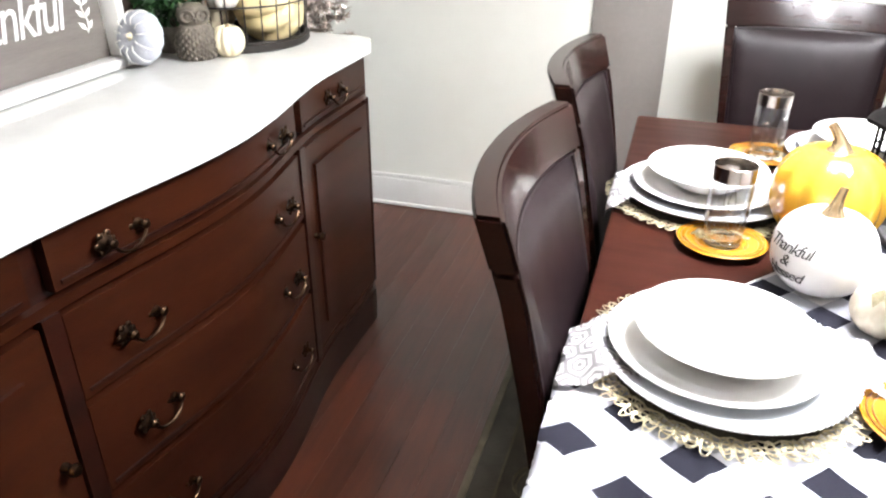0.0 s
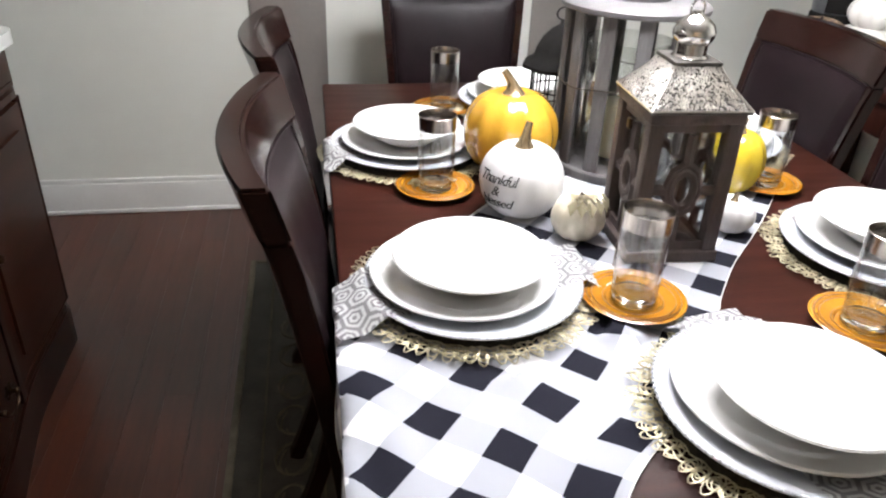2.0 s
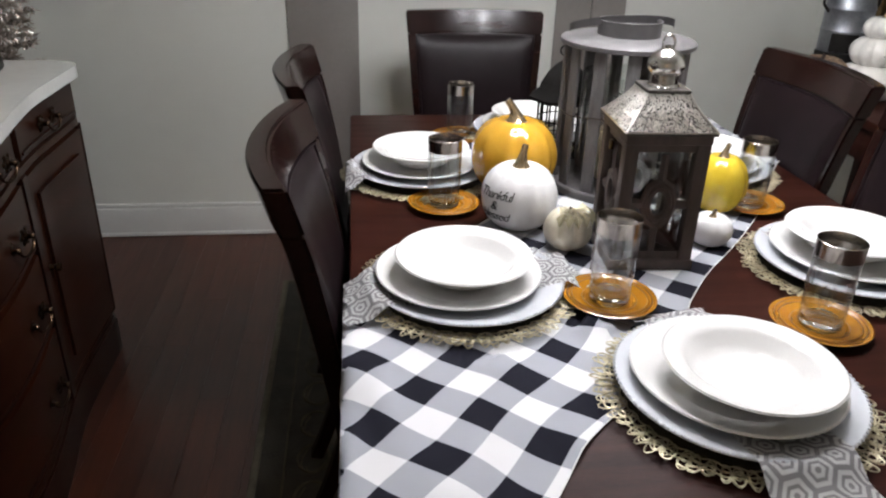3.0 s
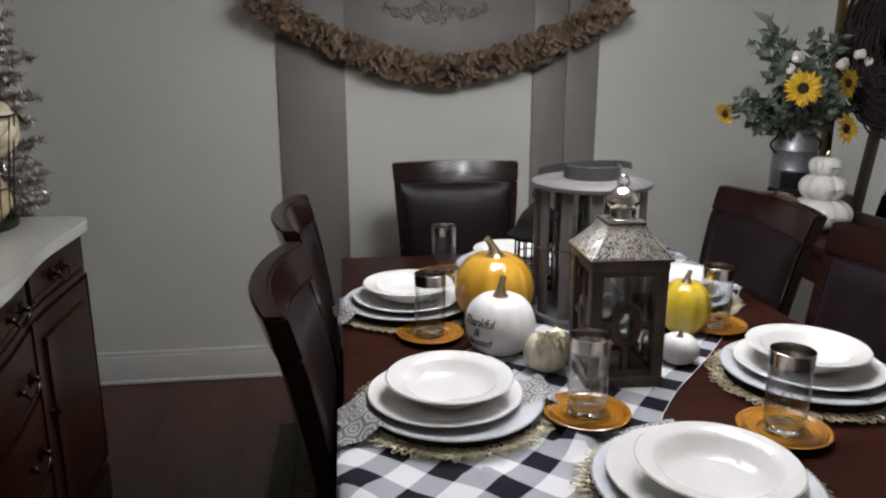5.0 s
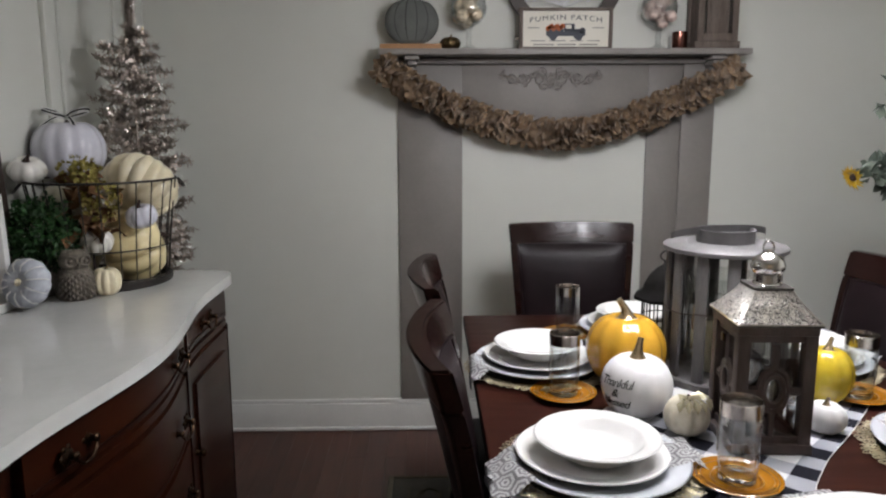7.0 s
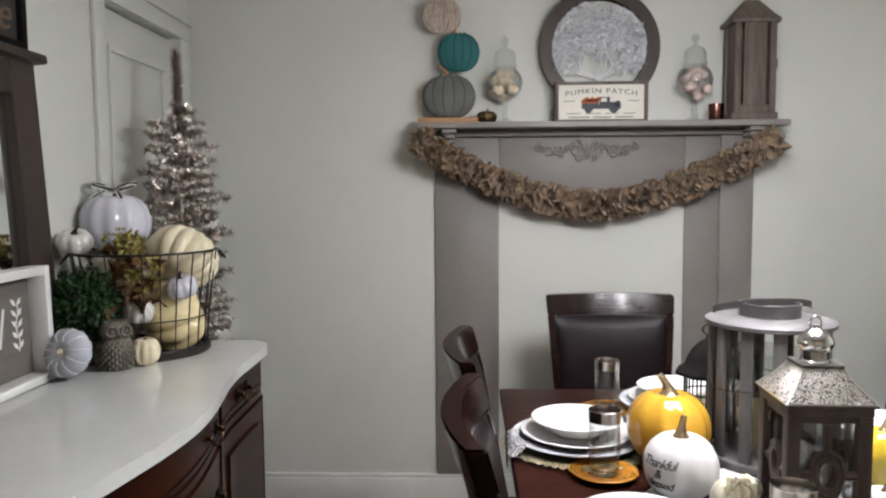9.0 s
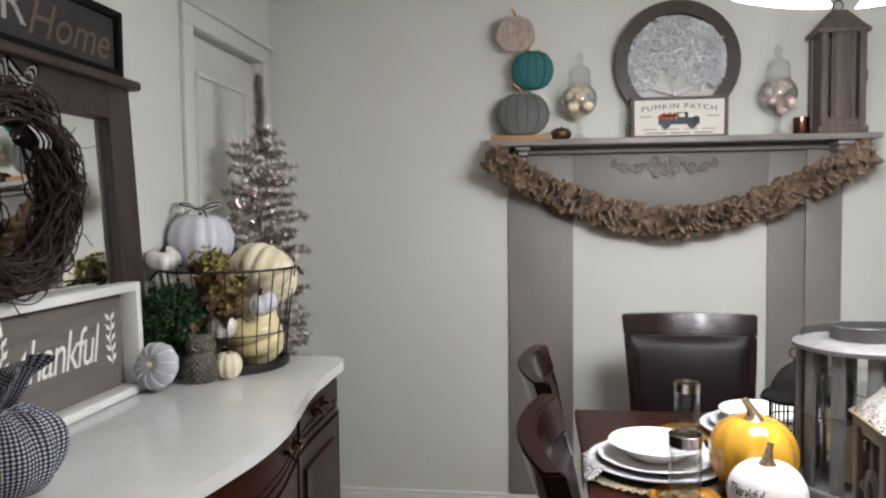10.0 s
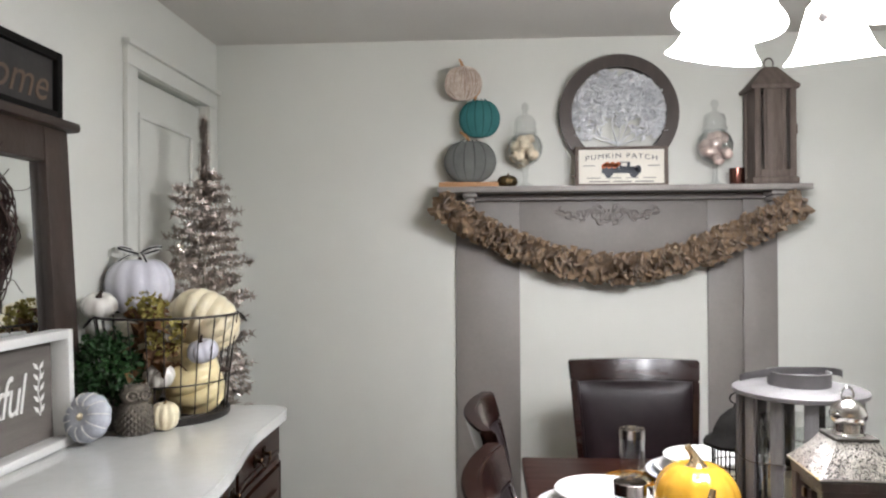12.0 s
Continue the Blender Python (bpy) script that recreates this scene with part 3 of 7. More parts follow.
def ribbon_bm(pts, width, across, uvrepeat=1.0):
    """A band of cloth along points, its width along the given direction."""
    bm = bmesh.new()
    pts = [Vector(p) for p in pts]
    across = Vector(across).normalized()
    n = len(pts) - 1
    grid(bm, lambda i, j: pts[i] + across * width * (j / 4 - 0.5), n, 4, uv=lambda i, j: (i * 0.01, width * j / 4))
    r = bmesh.ops.solidify(bm, geom=bm.faces[:], thickness=0.0012)
    return bm

# ---------- the room ----------
XW, XE, YN, YS, ZC = -1.66, 1.605, 3.10, -1.70, 2.33
TH = 0.12


def structure(name, bm, material, label, category):
    return tagged(link(name, bm, material), label, category, kind="structure")


floor = structure("floor", bx(XW - TH, XE + TH, YS - TH, YN + TH, -0.10, -0.016), M["sub"], "dark red-brown plank floor, worn satin finish", "floor")
structure("ceiling", bx(XW - TH, XE + TH, YS - TH, YN + TH, ZC, ZC + 0.1), M["ceiling"], "plain off-white plaster ceiling", "ceiling")
structure("wall_north", bx(XW - TH, XE + TH, YN, YN + TH, -0.016, ZC), M["wall"], "pale grey-green painted plaster chimney wall", "wall")
structure("wall_east", bx(XE, XE + TH, YS, YN, -0.016, ZC), M["wall"], "pale grey-green painted plaster wall", "wall")
# south wall, out of view; doorway and plain hall are added for the fill lamp
OX0, OX1, OZ = -1.15, -0.10, 2.04
bm = bmesh.new()
box(bm, XW - TH, OX0, YS - TH, YS, -0.016, ZC)
box(bm, OX1, XE + TH, YS - TH, YS, -0.016, ZC)
box(bm, OX0, OX1, YS - TH, YS, OZ, ZC)
structure("wall_south", bm, M["wall"], "pale grey-green painted plaster wall, out of view, with added doorway", "wall")
HY = YS - TH - 1.4
bm = bmesh.new()
box(bm, XW - TH, XW, HY, YS - TH, -0.016, 2.6)
box(bm, 0.5, 0.62, HY, YS - TH, -0.016, 2.6)
box(bm, XW - TH, 0.62, HY - 0.1, HY, -0.016, 2.6)
structure("wall_hall", bm, M["wall"], "plain painted walls of an added, unseen hall", "wall")
structure("ceiling_hall", bx(XW - TH, 0.62, HY - 0.1, YS - TH, 2.6, 2.66), M["ceiling"], "plain ceiling of the added, unseen hall", "ceiling")
structure("floor_hall", bx(XW - TH, 0.62, HY - 0.1, YS - TH, -0.1, 0.0), M["plank"], "dark wooden floor of the added, unseen hall", "floor")
# fixture for the added floor-fill lamp, never in view
hl = thing("ceiling_lamp", "small ceiling lamp added out of view to warm the floor", "lamp", (FILL_LAMP.x, FILL_LAMP.y, 2.6))
part("mount", lt([(0, 0), (0.07, 0), (0.07, -0.015), (0.012, -0.03), (0.012, -0.22), (0, -0.22)], 20), M["nickel"], hl)
part("bulb", lt([(0, -0.22), (0.018, -0.222), (0.026, -0.24), (0.022, -0.258), (0, -0.264)], 16), M["opal"], hl)
# west wall with a recess for the closed door
DY0, DY1, DZ = 2.335, 2.985, 2.035
bm = bmesh.new()
box(bm, XW - TH, XW, YS, DY0, -0.016, ZC)
box(bm, XW - TH, XW, DY1, YN, -0.016, ZC)
box(bm, XW - TH, XW, DY0, DY1, DZ, ZC)
box(bm, XW - TH, XW - TH + 0.02, DY0, DY1, -0.016, DZ)
structure("wall_west", bm, M["wall"], "pale grey-green painted plaster wall with closed door", "wall")
door = thing("door_1", "closed white-painted panelled door in its casing", "door", (XW - 0.03, (DY0 + DY1) / 2, 0), kind="structure")
o = door.location
part("leaf", bx(XW - 0.065, XW - 0.03, DY0 + 0.004, DY1 - 0.004, 0.004, DZ - 0.008, bevel=0.002), M["wall"], door, at=o)
for z0, z1 in ((0.2, 0.92), (1.05, DZ - 0.13)):
    bm = bmesh.new()
    for a, b, c, d in ((DY0 + 0.09, DY1 - 0.09, z0, z0 + 0.022), (DY0 + 0.09, DY1 - 0.09, z1 - 0.022, z1), (DY0 + 0.09, DY0 + 0.112, z0 + 0.022, z1 - 0.022), (DY1 - 0.112, DY1 - 0.09, z0 + 0.022, z1 - 0.022)):
        box(bm, XW - 0.03, XW - 0.018, a, b, c, d, bevel=0.004)
    part("panel_moulding", bm, M["wall"], door, at=o)
part("door_knob", lt([(0, 0), (0.012, 0.0), (0.012, 0.03), (0.027, 0.04), (0.03, 0.055), (0.02, 0.07), (0, 0.073)], 16, pose(XW - 0.03, DY0 + 0.06, 0.98, 0, 90, 0)), M["brass"], door, "aged bronze knob", at=o)
bm = bmesh.new()
box(bm, XW, XW + 0.018, DY0 - 0.072, DY0, 0, DZ, bevel=0.004)
box(bm, XW, XW + 0.018, DY1, DY1 + 0.085, 0, DZ, bevel=0.004)
box(bm, XW, XW + 0.018, DY0 - 0.072, DY1 + 0.085, DZ, DZ + 0.066, bevel=0.004)
box(bm, XW, XW + 0.03, DY0 - 0.08, DY1 + 0.1, DZ + 0.066, DZ + 0.084, bevel=0.004)
part("casing", bm, M["wall"], door, at=o)

BB = 0.145
for name, a in (("baseboard", (XW, XE, YN - 0.016, YN)), ("baseboard", (XE - 0.016, XE, YS, YN - 0.016)), ("baseboard", (XW, OX0, YS, YS + 0.016)), ("baseboard", (OX1, XE - 0.016, YS, YS + 0.016)), ("baseboard", (XW, XW + 0.016, YS + 0.016, DY0 - 0.076))):
    bm = bmesh.new()
    box(bm, *a, 0, BB - 0.02, bevel=0.002)
    b = list(a)
    north = a[3] == YN
    box(bm, a[0], a[1], a[2] + (0.004 if north else 0), a[3], BB - 0.02, BB, bevel=0.004)
    if north:
        box(bm, a[0], a[1], a[2] - 0.012, a[2], 0, 0.018, bevel=0.006)
    structure(name, bm, M["trim"], "white gloss-painted wooden baseboard", "baseboard")

# chimney surround: two flat pilasters, frieze, shelf with brackets
fp = thing("mantelpiece", "taupe-painted wooden mantelpiece with carved frieze and shelf", "mantelpiece", (0.08, YN, BB), kind="structure")
o = fp.location
PL = (-0.60, -0.325, 0.468, 0.752)
part("pilaster", bx(PL[0], PL[1], YN - 0.014, YN, BB, 1.66, bevel=0.002), M["taupe"], fp, at=o)
part("pilaster", bx(PL[2], 0.612, YN - 0.014, YN, BB, 1.66, bevel=0.002), M["taupe"], fp, at=o)
part("pilaster", bx(0.612, PL[3], YN - 0.026, YN, BB, 1.66, bevel=0.003), M["taupe"], fp, at=o)
part("frieze", bx(PL[1], PL[2], YN - 0.012, YN, 1.36, 1.66, bevel=0.002), M["taupe"], fp, at=o)
part("bed_moulding", bx(-0.60, 0.752, YN - 0.05, YN - 0.026, 1.625, 1.652, bevel=0.008), M["shelf"], fp, at=o)
part("shelf", bx(-0.668, 0.838, YN - 0.175, YN, 1.652, 1.676, bevel=0.004), M["shelf"], fp, at=o)
for x in (-0.535, 0.715):
    bm = bmesh.new()
    box(bm, x - 0.03, x + 0.03, YN - 0.15, YN - 0.028, 1.634, 1.652, bevel=0.005)
    box(bm, x - 0.02, x + 0.02, YN - 0.13, YN - 0.028, 1.612, 1.634, bevel=0.008)
    box(bm, x - 0.013, x + 0.013, YN - 0.095, YN - 0.028, 1.585, 1.612, bevel=0.008)
    part("bracket", bm, M["shelf"], fp, at=o)
# carved scrollwork on the frieze
bm = bmesh.new()
for side in (-1, 1):
    for k, (cx, cz, rr, turns, a0) in enumerate(((0.045, 0.0, 0.030, 1.4, 0.3), (0.105, 0.004, 0.026, 1.3, 2.6), (0.155, -0.004, 0.020, 1.2, 0.8), (0.03, -0.026, 0.016, 1.2, 4.0), (0.035, 0.028, 0.015, 1.2, 1.0))):
        pts = []
        for i in range(22):
            t = i / 21
            a = a0 + turns * 2 * math.pi * t
            r = rr * (1 - 0.75 * t)
            pts.append((0.05 + side * (cx * 1.08 + r * math.cos(a)), YN - 0.016, 1.565 + cz + r * math.sin(a)))
        tube(bm, pts, 0.0065, 6, taper=lambda t: 1.1 - 0.5 * t)
    for k in range(9):
        a = Vector((side * math.cos(0.5 * k), 0, math.sin(0.9 * k + 0.5)))
        leaf_quad(bm, Vector((0.05 + side * (0.02 + 0.024 * k), YN - 0.018, 1.565 + 0.012 * math.sin(k * 1.7))), a, Vector((0, -1, 0)), 0.038, 0.02, 0.3)
    leaf_quad(bm, Vector((0.05 + side * 0.17, YN - 0.016, 1.567)), Vector((side, 0, 0.25)), Vector((0, -1, 0)), 0.065, 0.028, 0.3)
for k in range(7):
    a = math.pi * k / 6
    leaf_quad(bm, Vector((0.05, YN - 0.016, 1.548)), Vector((math.cos(a), 0, math.sin(a) * 1.2 - 0.1)), Vector((0, -1, 0)), 0.05, 0.022, 0.3)
tube(bm, [(0.05 + 0.018 * math.cos(t), YN - 0.016, 1.553 + 0.018 * math.sin(t)) for t in [2 * math.pi * i / 16 for i in range(16)]], 0.006, 6, closed=True)
part("carving", bm, M["taupe"], fp, "carved scroll and leaf ornament", at=o)

# rug
RX0, RX1, RY0, RY1 = -0.635, 1.0, -1.2, 2.615
rug = thing("rug", "dark olive patterned wool rug with pale border line", "rug", (0.2, 0.8, 0))
o = rug.location
part("field", bx(RX0 + 0.02, RX1 - 0.02, RY0 + 0.02, RY1 - 0.02, 0.0, 0.010, bevel=0.002), M["rug"], rug, at=o)
bm = bmesh.new()
for a in ((RX0, RX0 + 0.02, RY0, RY1), (RX1 - 0.02, RX1, RY0, RY1), (RX0 + 0.02, RX1 - 0.02, RY0, RY0 + 0.02), (RX0 + 0.02, RX1 - 0.02, RY1 - 0.02, RY1)):
    box(bm, *a, 0.0, 0.012, bevel=0.004)
part("binding", bm, M["rugline"], rug, "pale brown bound edge", at=o)
bm = bmesh.new()
rng = random.Random(5)
for i in range(26):
    y = RY0 + 0.15 + i * 0.14
    for k in range(5):
        pts = [(RX0 + 0.16 + 0.045 * math.cos(a * 0.5 + k * 1.26) * (0.5 + 0.5 * math.sin(a * 0.3)), y + 0.055 * math.sin(a * 0.5 + k * 1.26), 0.011) for a in range(9)]
        tube(bm, pts, 0.003, 4)
for x in (RX0 + 0.085, RX0 + 0.235):
    tube(bm, [(x, RY0 + 0.1, 0.0105), (x, RY1 - 0.1, 0.0105)], 0.004, 4)
part("border_motif", bm, M["rugmotif"], rug, "faded scroll motif", at=o)

# ---------- dining table ----------
TX0, TX1, TY0, TY1, TZ = -0.36, 0.73, 0.62, 2.245, 0.76
table = thing("dining_table", "espresso-stained wooden dining table laid for six", "table", ((TX0 + TX1) / 2, (TY0 + TY1) / 2, 0.012))
o = table.location
part("tabletop", bx(TX0, TX1, TY0, TY1, TZ - 0.035, TZ, bevel=0.006), M["espresso"], table, at=o)
for a in ((TX0 + 0.05, TX0 + 0.07, TY0 + 0.05, TY1 - 0.05), (TX1 - 0.07, TX1 - 0.05, TY0 + 0.05, TY1 - 0.05), (TX0 + 0.07, TX1 - 0.07, TY0 + 0.05, TY0 + 0.07), (TX0 + 0.07, TX1 - 0.07, TY1 - 0.07, TY1 - 0.05)):
    part("apron", bx(*a, TZ - 0.125, TZ - 0.035, bevel=0.003), M["espresso"], table, at=o)
for x in (TX0 + 0.085, TX1 - 0.085):
    for y in (TY0 + 0.085, TY1 - 0.085):
        bm = bmesh.new()
        box(bm, x - 0.04, x + 0.04, y - 0.04, y + 0.04, 0.012, TZ - 0.036, bevel=0.006)
        for v in bm.verts:
            k = 0.65 + 0.35 * min(1, v.co.z / 0.6)
            v.co.x, v.co.y = x + (v.co.x - x) * k, y + (v.co.y - y) * k
        part("leg", bm, M["espresso"], table, at=o)

# ---------- chairs ----------
CH = 0.99


def back_y(u, z):
    """Depth of the chair back: raked, rolled over at the top, bowed across."""
    t = max(0.0, (z - 0.44) / (CH - 0.44))
    return -0.195 - 0.085 * t ** 1.4 - 0.045 * (1 - u * u) * t ** 0.6 - 0.02 * max(0, t - 0.8) ** 1.0 * 5 * 0.4


def half_w(z):
    return 0.200 + 0.040 * max(0, (z - 0.44) / (CH - 0.44))


def shell(u0, u1, z0, z1, th, nu=10, nv=8, puff=0.0, front=0.0):
    """A bowed board of the chair back between two widths (-1..1) and two heights."""
    bm = bmesh.new()

    def fn(s):
        def g(i, j):
            u, z = u0 + (u1 - u0) * i / nu, z0 + (z1 - z0) * j / nv
            e = (math.sin(math.pi * i / nu) * math.sin(math.pi * j / nv)) ** 0.35 if puff and 0 < i < nu and 0 < j < nv else 0.0
            return (u * half_w(z), back_y(u, z) + s * th / 2 + front + (s > 0) * puff * e, z)
        return g
    a, b = grid(bm, fn(1), nu, nv), grid(bm, fn(-1), nu, nv)
    for i in range(nu):
        for j in (0, nv):
            bm.faces.new((a[i][j], a[i + 1][j], b[i + 1][j], b[i][j]))
    for j in range(nv):
        for i in (0, nu):
            bm.faces.new((a[i][j], a[i][j + 1], b[i][j + 1], b[i][j]))
    bmesh.ops.recalc_face_normals(bm, faces=bm.faces)
    bmesh.ops.bevel(bm, geom=[e for e in bm.edges if len(e.link_faces) == 2 and e.calc_face_angle(0) > 1.0], offset=min(0.005, th * 0.25), segments=2, affect="EDGES")
    return bm


def chair(m, label):
    c = thing("dining_chair", label, "chair", group="chairs round the table")
    W, L = M["chairwood"], M["leather"]
    part("top_rail", shell(-1.0, 1.0, 0.915, CH, 0.037, 16, 6), W, c)
    part("lower_rail", shell(-0.88, 0.88, 0.50, 0.545, 0.026, 12, 2), W, c)
    part("backrest", shell(-0.88, 0.88, 0.545, 0.915, 0.03, 20, 16, puff=0.026), L, c, "padded brown leather panel")
    part("piping", tb([(u * half_w(z), back_y(u, z) + 0.016, z) for u, z in [(-0.88 + 0.176 * i, 0.912) for i in range(11)] + [(0.88, 0.912 - 0.052 * i) for i in range(1, 8)] + [(0.88 - 0.176 * i, 0.547) for i in range(1, 11)] + [(-0.88, 0.547 + 0.052 * i) for i in range(1, 7)]], 0.004, 5, closed=True), L, c)
    for s in (-1, 1):
        part("back_post", shell(min(s * 0.88, s * 1.0), max(s * 0.88, s * 1.0), 0.43, 0.918, 0.033, 2, 12), W, c)
        bm = bmesh.new()
        tube(bm, [(s * 0.19, -0.20 - 0.09 * (1 - k / 6) ** 2, 0.43 * k / 6) for k in range(7)], 0.022, 4)
        part("rear_leg", bm, W, c)
        bm = bmesh.new()
        box(bm, s * 0.19 - 0.02, s * 0.19 + 0.02, 0.19, 0.23, 0, 0.43, bevel=0.004)
        for v in bm.verts:
            if v.co.z < 0.2:
                v.co.x, v.co.y = s * 0.19 + (v.co.x - s * 0.19) * 0.7, 0.21 + (v.co.y - 0.21) * 0.7
        part("front_leg", bm, W, c)
        part("side_rail", bx(s * 0.20 - 0.012, s * 0.20 + 0.012, -0.18, 0.19, 0.37, 0.425, bevel=0.003), W, c)
    part("front_rail", bx(-0.17, 0.17, 0.20, 0.224, 0.37, 0.425, bevel=0.003), W, c)
    bm = bmesh.new()
    box(bm, -0.225, 0.225, -0.185, 0.25, 0.425, 0.485, bevel=0.022, seg=3)
    part("seat", bm, L, c, "padded brown leather seat")
    c.matrix_basis = m
    return c


RUGZ = 0.012
first_chair = chair(pose(0.074, 2.40, RUGZ, 0, 0, 180), "dark cherry dining chair with brown leather back, pulled out")
for m, lab in (
    (pose(-0.164, 1.238, RUGZ, 0, 0, -90), "dark cherry dining chair with brown leather back, pushed in"),
    (pose(-0.178, 1.812, RUGZ, 0, 0, -90), "dark cherry dining chair with brown leather back, pushed in"),
    (pose(0.520, 1.812, RUGZ, 0, 0, 90), "dark cherry dining chair with brown leather back, pushed in"),
    (pose(0.526, 1.28, RUGZ, 0, 0, 90), "dark cherry dining chair with brown leather back, pushed in"),
):
    tagged(copy_thing(first_chair, m), lab)

# ---------- check runner laid corner to corner ----------
SETTINGS = dict(A=(-0.167, 1.138), B=(-0.195, 1.70), C=(0.135, 2.0), D=(0.486, 1.695), E=(0.530, 1.172), F=(0.146, 0.825))
OFFSETS = dict(A=((-0.014, 0.002), (-0.007, -0.006)), E=((0.004, 0.006), (0.004, 0.014)), F=((-0.002, 0.004), (0.003, -0.020)))
def drape(p, z, edge=0.004):
    """Lets a sheet hang straight down past the near and left table edges."""
    x, y = p
    over = 0.0
    if x < TX0 - edge:
        over, x = TX0 - edge - x, TX0 - edge
        x -= 0.010 * math.sin(y * 40) * min(1, over * 6) + 0.006
    if y < TY0 - edge:
        over2, y = TY0 - edge - y, TY0 - edge - 0.006 - 0.008 * math.sin(x * 40)
        over = max(over, over2)
    if x > TX1 + edge:
        over, x = max(over, x - TX1 - edge), TX1 + edge + 0.006
    if y > TY1 + edge:
        over, y = max(over, y - TY1 - edge), TY1 + edge + 0.006
    return Vector((x, y, z - over))


RA = radians(52)
RC = Vector((0.185, 1.445))
R_U, R_V = Vector((math.cos(RA), math.sin(RA))), Vector((math.sin(RA), -math.cos(RA)))
bm = bmesh.new()
RL0, RL1, RW = -1.22, 1.13, 0.44
NU, NV = 220, 48


def runner_uv(i, j):
    return (RL0 + (RL1 - RL0) * i / NU, RW * (j / NV - 0.5) + 0.02)


def runner_pt(i, j):
    u, v = runner_uv(i, j)
    w = v + 0.008 * math.sin(u * 9) + 0.010 * math.sin(u * 4 + 1)
    near = 1.0 if u < -0.3 else 0.3
    p = RC + R_U * (u + near * (0.004 * math.sin(v * 34 + u * 11) + 0.007 * noise.noise(Vector((u * 12, v * 12, 2))))) + R_V * (w + near * (0.004 * math.sin(u * 23 + v * 9) + 0.006 * noise.noise(Vector((u * 9, v * 7, 5)))))
    q = Vector((u * 7, v * 9, 0.3))
    bumpy = 0.5 + 0.5 * noise.noise(q)
    fold = max(0.0, math.sin(u * 30 + v * 18)) ** 2 * max(0.0, noise.noise(Vector((u * 4, v * 5, 7))) + 0.25)
    clear = u < -0.36 and (p - Vector(SETTINGS["A"])).length > 0.20 and (p - Vector(SETTINGS["F"])).length > 0.20
    z = TZ + 0.0025 + 0.005 * bumpy ** 2 * near + (0.027 * fold if clear else 0.0)
    return drape(p, z)


P0, EA = Vector((-0.257, 0.869)), radians(50)


def weave_uv(i, j):
    """The check runs a little askew to the runner's edges; a black square lies on P0."""
    u, v = runner_uv(i, j)
    p = RC + R_U * u + R_V * v - P0
    return (p.x * math.cos(EA) + p.y * math.sin(EA) + 0.75 * 0.098, p.x * math.sin(EA) - p.y * math.cos(EA) + 0.75 * 0.098)


grid(bm, runner_pt, NU, NV, uv=weave_uv)
runner = thing("table_runner", "black and white buffalo-check cotton runner, slightly rumpled", "table runner")
part("cloth", bm, M["check"], runner)
for j in (0, NV):
    part("hem", tb([runner_pt(i, j) + Vector((0, 0, 0.0006)) for i in range(0, NU + 1, 2)], 0.0009, 5), M["cotton"], runner, "stitched white hem")

# ---------- place settings ----------
MZ = TZ + 0.004
# gold mat: looped border round a woven ground, coloured dark as the plate's shadow
mat_thing = thing("placemat", "round gold openwork placemat with looped edge", "placemat", group="placemats on the table")
part("ground", lt([(0, 0.0015), (0.05, 0.0022), (0.12, 0.0012), (0.148, 0.0014), (0.150, 0.0005), (0, 0)], 40), M["shadegold"], mat_thing)
bm = bmesh.new()
rng = random.Random(8)
for k in range(64):
    a = 2 * math.pi * k / 64 + rng.uniform(-0.012, 0.012)
    for r0, rl, rw in ((0.154, 0.031, 0.0065), (0.161, 0.018, 0.008), (0.150, 0.024, 0.0055)):
        rl *= rng.uniform(0.8, 1.15)
        a += rng.uniform(-0.016, 0.016)
        pts = []
        for i in range(11):
            t = 2 * math.pi * i / 11
            rr, ww = r0 + rl * (0.5 - 0.5 * math.cos(t)), rw * math.sin(t)
            pts.append((rr * math.cos(a) - ww * math.sin(a), rr * math.sin(a) + ww * math.cos(a), 0.003 + 0.001 * math.sin(2 * t + k)))
        tube(bm, pts, 0.0010, 5, closed=True)
for r0 in (0.151, 0.161, 0.169):
    tube(bm, [((r0 + 0.0025 * math.sin(34 * t)) * math.cos(t), (r0 + 0.0025 * math.sin(34 * t)) * math.sin(t), 0.003) for t in [2 * math.pi * i / 140 for i in range(140)]], 0.0010, 5, closed=True)
part("looped_border", bm, M["goldmat"], mat_thing, "gold wire loops")


def plate_profile(r, well, h, th=0.004):
    return [(0, 0.0), (well * 0.8, 0.0), (well * 0.85, 0.002), (well, 0.004), (r * 0.97, h - 0.003), (r, h - 0.001), (r, h + 0.001), (r * 0.985, h + th * 0.6),
            (well * 1.02, 0.004 + th * 1.6), (well * 0.92, th + 0.002), (0, th + 0.001)]


charger = thing("charger_plate", "pale grey charger plate with beaded rim", "plate", group="charger plates")
part("body", lt(plate_profile(0.158, 0.115, 0.016), 64), M["charger"], charger)
bm = bmesh.new()
for k in range(110):
    a = 2 * math.pi * k / 110
    bmesh.ops.create_icosphere(bm, subdivisions=1, radius=0.0028, matrix=Matrix.Translation((0.1575 * math.cos(a), 0.1575 * math.sin(a), 0.0175)))
part("beading", bm, M["charger"], charger, "row of small beads")
dinner = single("dinner_plate", lt(plate_profile(0.136, 0.095, 0.020), 64), M["china"], "white glazed china dinner plate", "plate", group="dinner plates")
bowl_profile = [(0, 0.0), (0.055, 0.0), (0.058, 0.004), (0.075, 0.012), (0.084, 0.028), (0.090, 0.032), (0.110, 0.036), (0.112, 0.0375), (0.110, 0.0395), (0.089, 0.0358), (0.081, 0.031), (0.071, 0.0165), (0.052, 0.0085), (0, 0.0075)]
